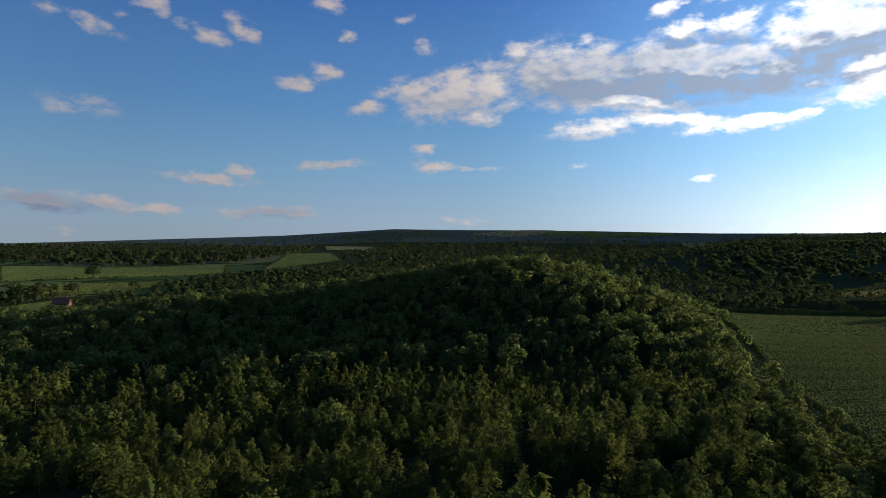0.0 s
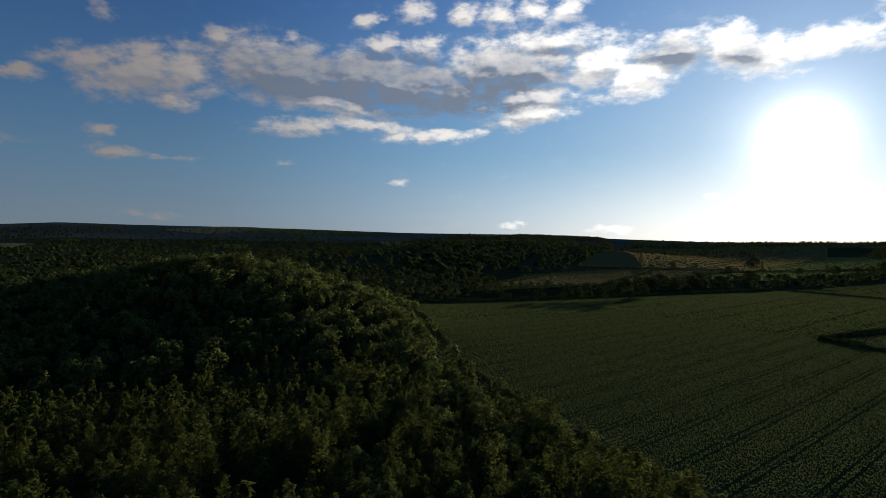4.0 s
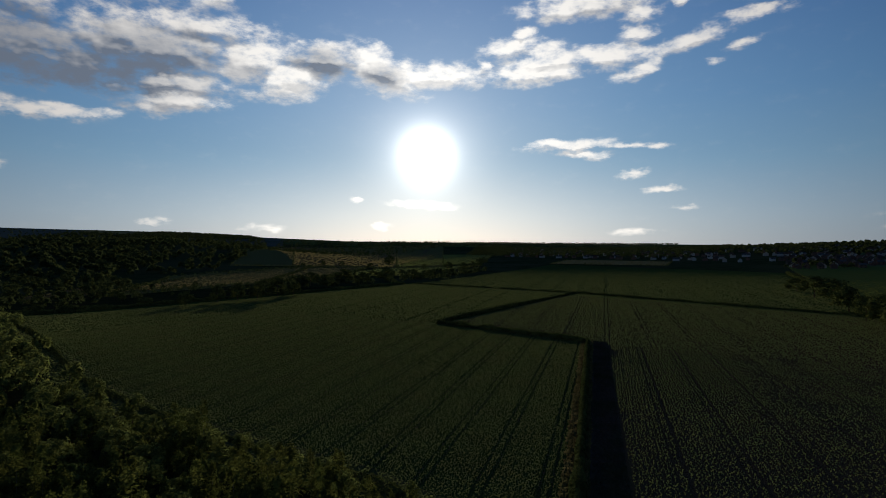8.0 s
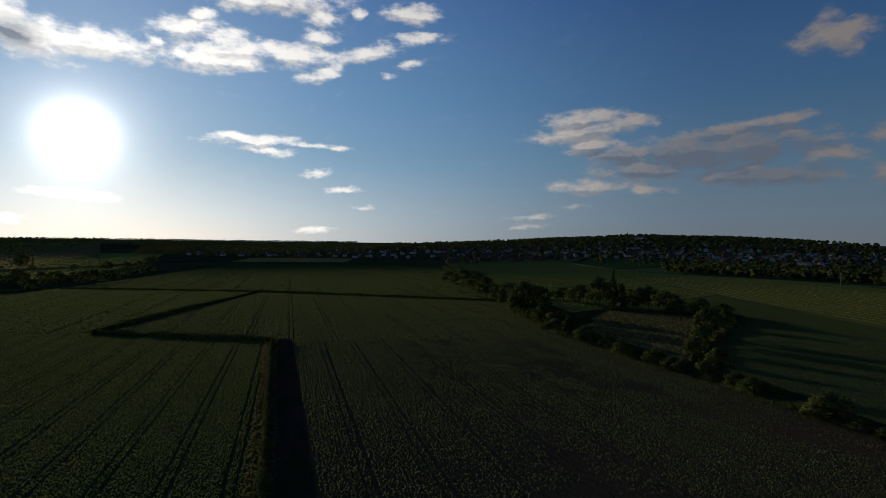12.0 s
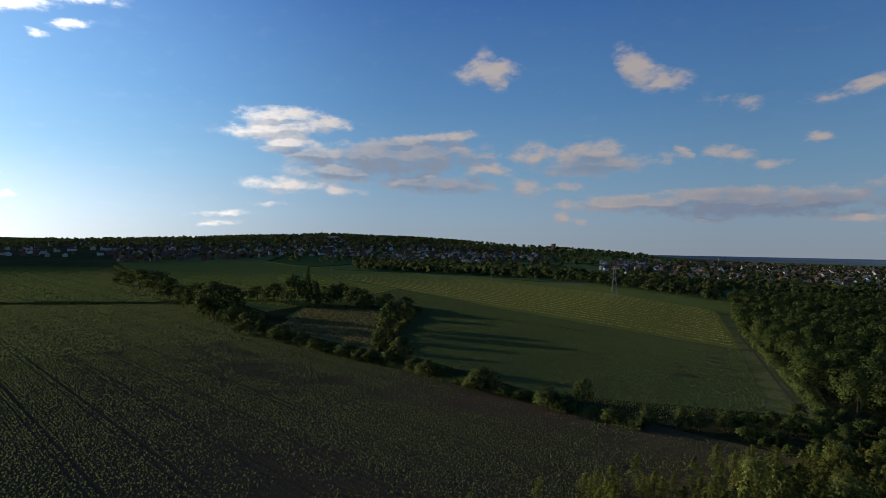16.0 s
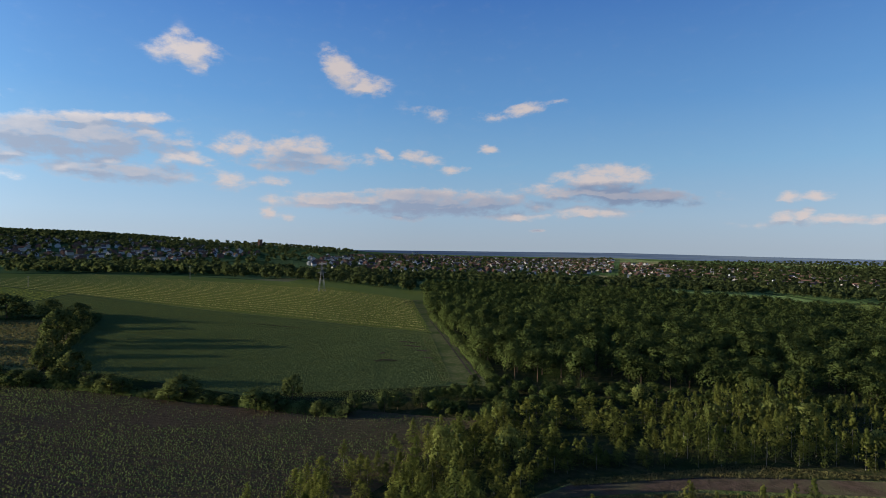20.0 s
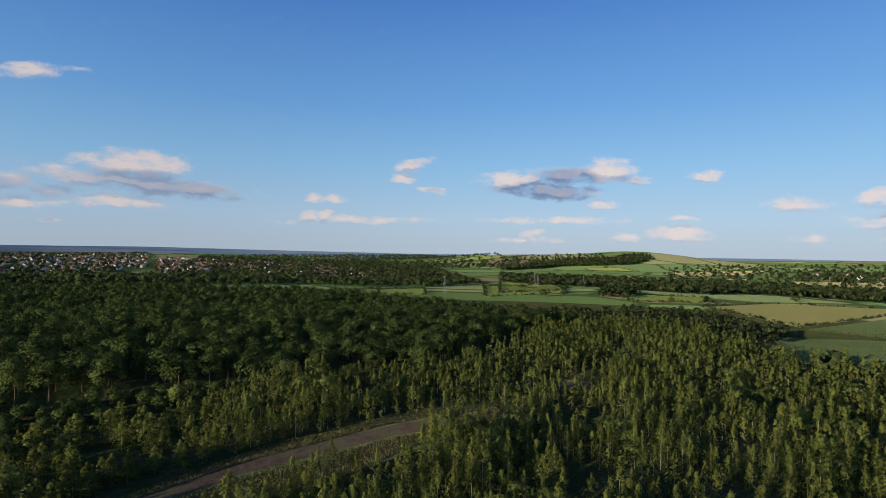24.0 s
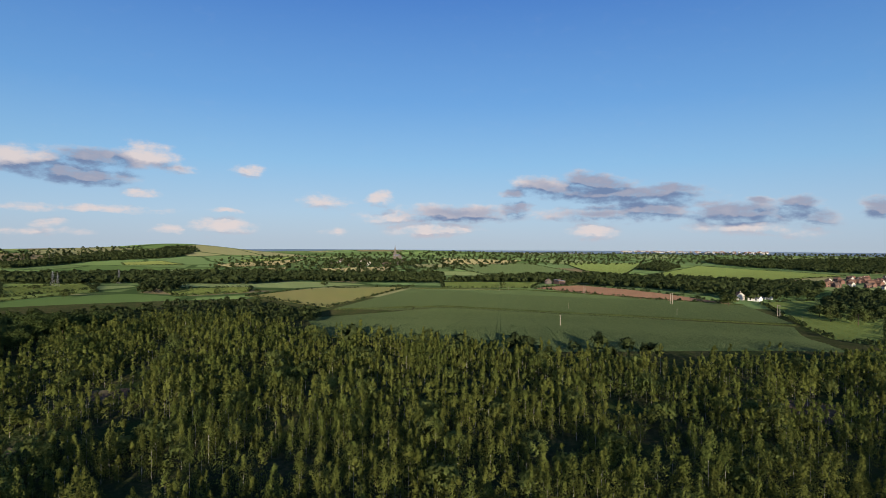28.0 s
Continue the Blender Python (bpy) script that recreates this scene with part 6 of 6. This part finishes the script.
tufts("grass of the far valley field", [(-128, -1568), (-373, -2037), (-484, -2544), (-181, -2033)], 9.9, 9.9, 60, 1.88, 8.0, PASTURE_BLADE, 0.0, 0.5)
tufts("grass of the pale valley field", [(245, -1891), (13, -2007), (15, -2284), (273, -2101)], 9.9, 9.9, 60, 1.89, 8.0, DRY_BLADE, 0.0, 0.5)
tufts("grass of the far slope field", [(9, -1442), (-107, -1613), (-128, -1943), (11, -1773)], 8.1, 8.1, 60, 1.54, 6.5, PASTURE_BLADE, 0.0, 0.5)


# ---- pylons and line poles ----
def bar(bm, a, b, thick):
    """A square bar from a to b."""
    a, b = Vector(a), Vector(b)
    m = Matrix.Translation((a + b) / 2) @ (b - a).to_track_quat("Z", "Y").to_matrix().to_4x4()
    bmesh.ops.create_cube(bm, size=1, matrix=m @ Matrix.Diagonal((thick, thick, (b - a).length, 1)))


def solid(name, draw, mats, parent=None, label=""):
    bm = bmesh.new()
    draw(bm)
    me = bpy.data.meshes.new(name)
    bm.to_mesh(me)
    bm.free()
    for m in mats:
        me.materials.append(m)
    return part(name, me, parent, label)


def pylon_model():
    root = tagged(new("pylon"), "grey lattice steel power pylon with three pairs of arms", "pylon")
    levels = [(0, 2.6), (6, 2.0), (12, 1.4), (17, 0.8), (22, 0.7), (26, 0.15)]
    for sx, sy in ((1, 1), (1, -1), (-1, 1), (-1, -1)):
        def leg(bm, sx=sx, sy=sy):
            for (z0, w0), (z1, w1) in zip(levels, levels[1:]):
                bar(bm, (sx * w0, sy * w0, z0), (sx * w1, sy * w1, z1), 0.16)
        solid("leg", leg, [STEEL], root)

    def brace(bm):
        for (z0, w0), (z1, w1) in zip(levels, levels[1:]):
            for s in (1, -1):
                bar(bm, (-w0, s * w0, z0), (w1, s * w1, z1), 0.09)
                bar(bm, (w0, s * w0, z0), (-w1, s * w1, z1), 0.09)
                bar(bm, (s * w0, -w0, z0), (s * w1, w1, z1), 0.09)
                bar(bm, (s * w0, w0, z0), (s * w1, -w1, z1), 0.09)
    solid("bracing", brace, [STEEL], root)
    for z, w in ((16, 3.6), (19.5, 4.4), (23, 3.4)):
        def arm(bm, z=z, w=w):
            for s in (1, -1):
                bar(bm, (0, 0.5, z), (s * w, 0, z + 0.3), 0.2)
                bar(bm, (0, -0.5, z), (s * w, 0, z + 0.3), 0.2)
                bar(bm, (0, 0, z + 1.4), (s * w, 0, z + 0.3), 0.16)
        beam = solid("cross_arm", arm, [STEEL], root)
        for s in (1, -1):
            solid("insulator", lambda bm, s=s, z=z, w=w: bmesh.ops.create_cone(bm, segments=8, radius1=0.12, radius2=0.16, depth=1.5, cap_ends=True, matrix=Matrix.Translation((s * w, 0, z - 0.45))), [GLASS], beam)
    return root


PYLON = pylon_model()


def pylon(x, y, high):
    m = PYLON if PYLON not in USED else copy_thing(PYLON, Matrix())
    USED.add(m)
    m.matrix_basis = pose(x, y, float(height(x, y)), 0, 0, 25) @ Matrix.Scale(high / 26, 4)


def pole_model(posts):
    root = tagged(new("power_pole"), "weathered timber power line pole with a crossarm" if posts == 1 else "twin timber power line poles joined by a crossarm", "pole")
    for s in ((0,) if posts == 1 else (-0.9, 0.9)):
        solid("post", lambda bm, s=s: bmesh.ops.create_cone(bm, segments=8, radius1=0.24, radius2=0.17, depth=9, cap_ends=True, matrix=Matrix.Translation((s, 0, 4.5))), [POLE], root)
    solid("crossarm", lambda bm: bar(bm, (-1.3, 0, 8.5), (1.3, 0, 8.5), 0.18), [POLE], root)
    return root


POLES = {1: pole_model(1), 2: pole_model(2)}


def line_pole(x, y, high, posts):
    m = POLES[posts] if POLES[posts] not in USED else copy_thing(POLES[posts], Matrix())
    USED.add(m)
    m.matrix_basis = pose(x, y, float(height(x, y)), 0, 0, 60) @ Matrix.Scale(max(high, 5) / 9, 4)


pylon(300, -397, 26.3)
pylon(-221, -606, 19.8)
pylon(-452, -811, 21.5)
pylon(-548, -814, 21.8)
pylon(-447, -791, 18.9)
line_pole(-319, -80, 6.2, 1)
line_pole(-629, -131, 10.0, 2)
line_pole(-564, -37, 10.5, 2)
line_pole(-475, -112, 4.8, 1)
line_pole(-477, -27, 4.9, 1)
line_pole(-512, 45, 8.9, 2)
line_pole(-472, 56, 3.6, 1)
line_pole(527, -455, 15.4, 1)
line_pole(686, -314, 11.5, 1)
line_pole(549, -299, 9.7, 1)
line_pole(811, -311, 9.7, 1)
line_pole(-611, -225, 5.9, 1)
line_pole(-617, -216, 5.8, 1)


# ---- houses ----
def house_model(label, wide, deep, eaves, ridge, wall, roof, chimney=True, rows=2):
    root = tagged(new("house"), label, "house")
    a, b = wide / 2, deep / 2

    def walls(bm):
        pts = [(-a, -b, -3), (a, -b, -3), (a, b, -3), (-a, b, -3), (-a, -b, eaves), (a, -b, eaves), (a, b, eaves), (-a, b, eaves), (-a, 0, ridge - 0.15), (a, 0, ridge - 0.15)]
        v = [bm.verts.new(p) for p in pts]
        for f in ((0, 1, 5, 4), (2, 3, 7, 6), (1, 2, 6, 9, 5), (3, 0, 4, 8, 7)):
            bm.faces.new([v[i] for i in f])
    solid("wall", walls, [wall], root)

    def slopes(bm):
        o = 0.4
        drop = (ridge - eaves) / b * o
        for s in (1, -1):
            p = [(-a - o, s * (b + o), eaves - drop), (a + o, s * (b + o), eaves - drop), (a + o, 0, ridge), (-a - o, 0, ridge)]
            lo = [bm.verts.new((x, y, z)) for x, y, z in p]
            hi = [bm.verts.new((x, y, z + 0.2)) for x, y, z in p]
            bm.faces.new(hi if s < 0 else hi[::-1])
            bm.faces.new(lo if s > 0 else lo[::-1])
            for i in range(4):
                bm.faces.new((lo[i], lo[(i + 1) % 4], hi[(i + 1) % 4], hi[i]))
    solid("roof", slopes, [roof], root)
    if chimney:
        stack = solid("chimney", lambda bm: bar(bm, (a * 0.6, 0, ridge - 0.6), (a * 0.6, 0, ridge + 1.2), 0.8), [wall], root)
        solid("chimney_pot", lambda bm: bmesh.ops.create_cone(bm, segments=8, radius1=0.18, radius2=0.14, depth=0.6, cap_ends=True, matrix=Matrix.Translation((a * 0.6, 0, ridge + 1.5))), [ORANGE_TILE], stack)
    for r in range(rows):
        for x in (-a * 0.5, a * 0.5):
            for s in (1, -1):
                z = 1.5 + 2.6 * r
                solid("window", lambda bm, x=x, s=s, z=z: bmesh.ops.create_cube(bm, size=1, matrix=Matrix.Translation((x, s * b, z)) @ Matrix.Diagonal((1.7, 0.12, 1.3, 1))), [GLASS], root)
    return root


HOUSES = [house_model("red brick house with a brown tiled roof", 9, 7.5, 5.2, 8.2, BRICK, TILE),
          house_model("cream rendered house with a brown tiled roof", 8, 7.5, 5.0, 8.0, RENDERED, TILE),
          house_model("brick terrace house with an orange tiled roof", 12, 7.5, 5.0, 8.0, BRICK, ORANGE_TILE),
          house_model("brick house with a slate roof", 10, 7.0, 5.0, 7.8, BRICK, SLATE),
          house_model("white rendered bungalow with a slate roof", 11, 7.5, 2.8, 5.4, WHITE, SLATE, True, 1),
          house_model("brown brick house with a tiled roof", 7.5, 8.5, 5.2, 8.4, STONE, TILE)]


def house(x, y, kind, turn, size=1.0):
    m = HOUSES[kind] if HOUSES[kind] not in USED else copy_thing(HOUSES[kind], Matrix())
    USED.add(m)
    m.matrix_basis = pose(x, y, float(height(x, y)), 0, 0, turn) @ Matrix.Scale(size, 4)


def estate(poly, gap, kinds, turn, most):
    """Rows of houses over a piece of ground."""
    spots = scatter(poly, gap, 0.25)
    spots = spots[np.sort(rng.permutation(len(spots))[:most])]
    for i, (x, y) in enumerate(spots.tolist()):
        house(x, y, kinds[i % len(kinds)], turn + random.choice((0, 0, 90)) + random.uniform(-8, 8), random.uniform(0.9, 1.15))


def far_houses(label, poly, gap, most):
    """Distant houses joined into one: gabled roofs on plain walls."""
    spots = scatter(poly, gap, 0.35)
    spots = spots[np.sort(rng.permutation(len(spots))[:most])]
    kinds = []
    for w, d, e, h in ((9, 7, 5, 8), (7, 8, 5, 8.2), (14, 7, 4.8, 7.6)):
        a, b = w / 2, d / 2
        P = {"a": (-a, -b), "b": (a, -b), "c": (a, b), "d": (-a, b)}
        walls = []
        for i, j in ("ab", "bc", "cd", "da"):
            p, q = P[i], P[j]
            walls += [[(*p, -2), (*q, -2), (*q, e)], [(*p, -2), (*q, e), (*p, e)]]
        walls += [[(a, -b, e), (a, b, e), (a, 0, h)], [(-a, -b, e), (-a, b, e), (-a, 0, h)]]
        o = 0.4
        roof = []
        for s in (1, -1):
            p = [(-a - o, s * (b + o), e - 0.3), (a + o, s * (b + o), e - 0.3), (a + o, 0, h + 0.1), (-a - o, 0, h + 0.1)]
            roof += [[p[0], p[1], p[2]], [p[0], p[2], p[3]]]
        kinds.append((np.array(roof, np.float32), np.array(walls, np.float32)))
    for i, mats in enumerate(([TILE, BRICK], [SLATE, WHITE], [ORANGE_TILE, RENDERED])):
        wood("far_houses", label, spots[i::3], kinds, mats, (0.9, 1.15), "houses")


estate([(1103, -102), (1113, -333), (1174, -404), (1349, -176), (1341, -123)], 19, (0, 1, 5, 0, 3), 15, 80)
far_houses("brick houses climbing the hill among trees", [(1354, -125), (1208, -382), (978, -585), (834, -670), (926, -1028), (1235, -992), (1438, -638), (1642, -151)], 24, 420)
estate([(639, -769), (401, -733), (361, -1057), (725, -2122), (883, -1802), (808, -1034)], 22, (1, 2, 0, 4, 2), 60, 60)
far_houses("valley housing estate with pale and red walls", [(684, -824), (442, -808), (194, -1380), (359, -2546), (993, -2025), (834, -1067)], 22, 600)
far_houses("rows of houses on the skyline", [(1784, 641), (1317, 54), (1178, -199), (1518, -257), (2638, 892)], 28, 260)
estate([(-1166, 155), (-1144, 251), (-1633, 359), (-1435, 220)], 16, (2, 2, 0, 1), 30, 40)
estate([(-1231, -968), (-1396, -833), (-1741, -992), (-1693, -1228)], 26, (5, 1, 0), 30, 22)
estate([(166, -1293), (67, -1196), (34, -1648), (227, -1763)], 20, (2, 0, 1, 2), 50, 40)
far_houses("valley village of red roofs", [(156, -1212), (-187, -1075), (-319, -1185), (-327, -1707), (281, -2187)], 26, 300)
far_houses("houses along the far hilltop", [(-3748, -547), (-3352, 245), (-4189, 306), (-4156, -607)], 50, 120)
house(-650, 22, 1, 20)
house(-645, 36, 4, 60)
house(-1004, 54, 2, 30)
house(-902, -247, 5, 40)
house(-924, -234, 5, 40)
house(-977, -226, 5, 40)
house(-675, 49, 4, 10)
house(-245, 360, 0, 20)
house(184, 692, 1, 30)
house(107, -951, 1, 40)
house(89, -894, 1, 40)
house(122, -1000, 1, 30)
house(881, -693, 4, 50)
house(931, -700, 4, 30)


# ---- landmarks ----
def church(x, y, high, turn, label):
    root = tagged(new("church"), label, "church")
    t, top = high * 0.1, high * 0.42
    solid("tower", lambda bm: bar(bm, (0, 0, -2), (0, 0, top), t * 2), [STONE], root)
    solid("spire", lambda bm: bmesh.ops.create_cone(bm, segments=8, radius1=t * 0.95, radius2=0.05, depth=high - top, cap_ends=True, matrix=Matrix.Translation((0, 0, (high + top) / 2))), [STONE], root)
    w, e, r = t * 1.7, high * 0.2, high * 0.32

    def nave(bm):
        v = [bm.verts.new(p) for p in ((t, -w, -2), (t + high * 0.6, -w, -2), (t + high * 0.6, w, -2), (t, w, -2), (t, -w, e), (t + high * 0.6, -w, e), (t + high * 0.6, w, e), (t, w, e), (t, 0, r - 0.2), (t + high * 0.6, 0, r - 0.2))]
        for f in ((0, 1, 5, 4), (2, 3, 7, 6), (1, 2, 6, 9, 5), (3, 0, 4, 8, 7)):
            bm.faces.new([v[i] for i in f])
    solid("nave_wall", nave, [STONE], root)

    def cover(bm):
        for s in (1, -1):
            p = [(t, s * (w + 0.4), e - 0.2), (t + high * 0.62, s * (w + 0.4), e - 0.2), (t + high * 0.62, 0, r), (t, 0, r)]
            bm.faces.new([bm.verts.new(q) for q in p])
            bm.faces.new([bm.verts.new((q[0], q[1], q[2] + 0.3)) for q in p[::-1]])
    solid("nave_roof", cover, [SLATE], root)
    root.matrix_basis = pose(x, y, float(height(x, y)), 0, 0, turn)


def block(name, label, x, y, wide, deep, high, wall, roof, turn=0):
    root = tagged(new(name), label, "building")
    solid("wall", lambda bm: bmesh.ops.create_cube(bm, size=1, matrix=Matrix.Translation((0, 0, high / 2 - 1)) @ Matrix.Diagonal((wide, deep, high + 2, 1))), [wall], root)
    solid("roof", lambda bm: bmesh.ops.create_cube(bm, size=1, matrix=Matrix.Translation((0, 0, high + 0.3)) @ Matrix.Diagonal((wide + 0.8, deep + 0.8, 0.6, 1))), [roof], root)
    for i in range(int(wide // 4)):
        for z in range(int(high // 3)):
            solid("window", lambda bm, i=i, z=z: bmesh.ops.create_cube(bm, size=1, matrix=Matrix.Translation((-wide / 2 + 2 + 4 * i, deep / 2, 1.7 + 3 * z)) @ Matrix.Diagonal((2.2, 0.15, 1.4, 1))), [GLASS], root)
    root.matrix_basis = pose(x, y, float(height(x, y)), 0, 0, turn)


church(-1919, -1148, 54, 60, "stone village church with a tall pointed spire")
church(1478, -647, 26, 20, "dark town church spire above the trees")
block("brick_tower", "red brick tower above the houses", 1153, -1237, 9, 9, 20, BRICK, BRICK)
block("long_building", "long pale building on the hilltop", 1437, -661, 44, 12, 11, RENDERED, SLATE, 20)
block("school_building", "long low building with white walls", 734, -1041, 40, 14, 9, WHITE, SLATE, 25)
block("white_building", "white flat-roofed building in the town", 1139, -2173, 26, 12, 9, WHITE, SLATE, 35)
block("pale_building", "pale rendered building among houses", 881, -693, 16, 10, 9, RENDERED, SLATE, 15)
block("farm_barn", "long brick farm building beside trees", -924, -234, 36, 10, 6, BRICK, SLATE, 30)
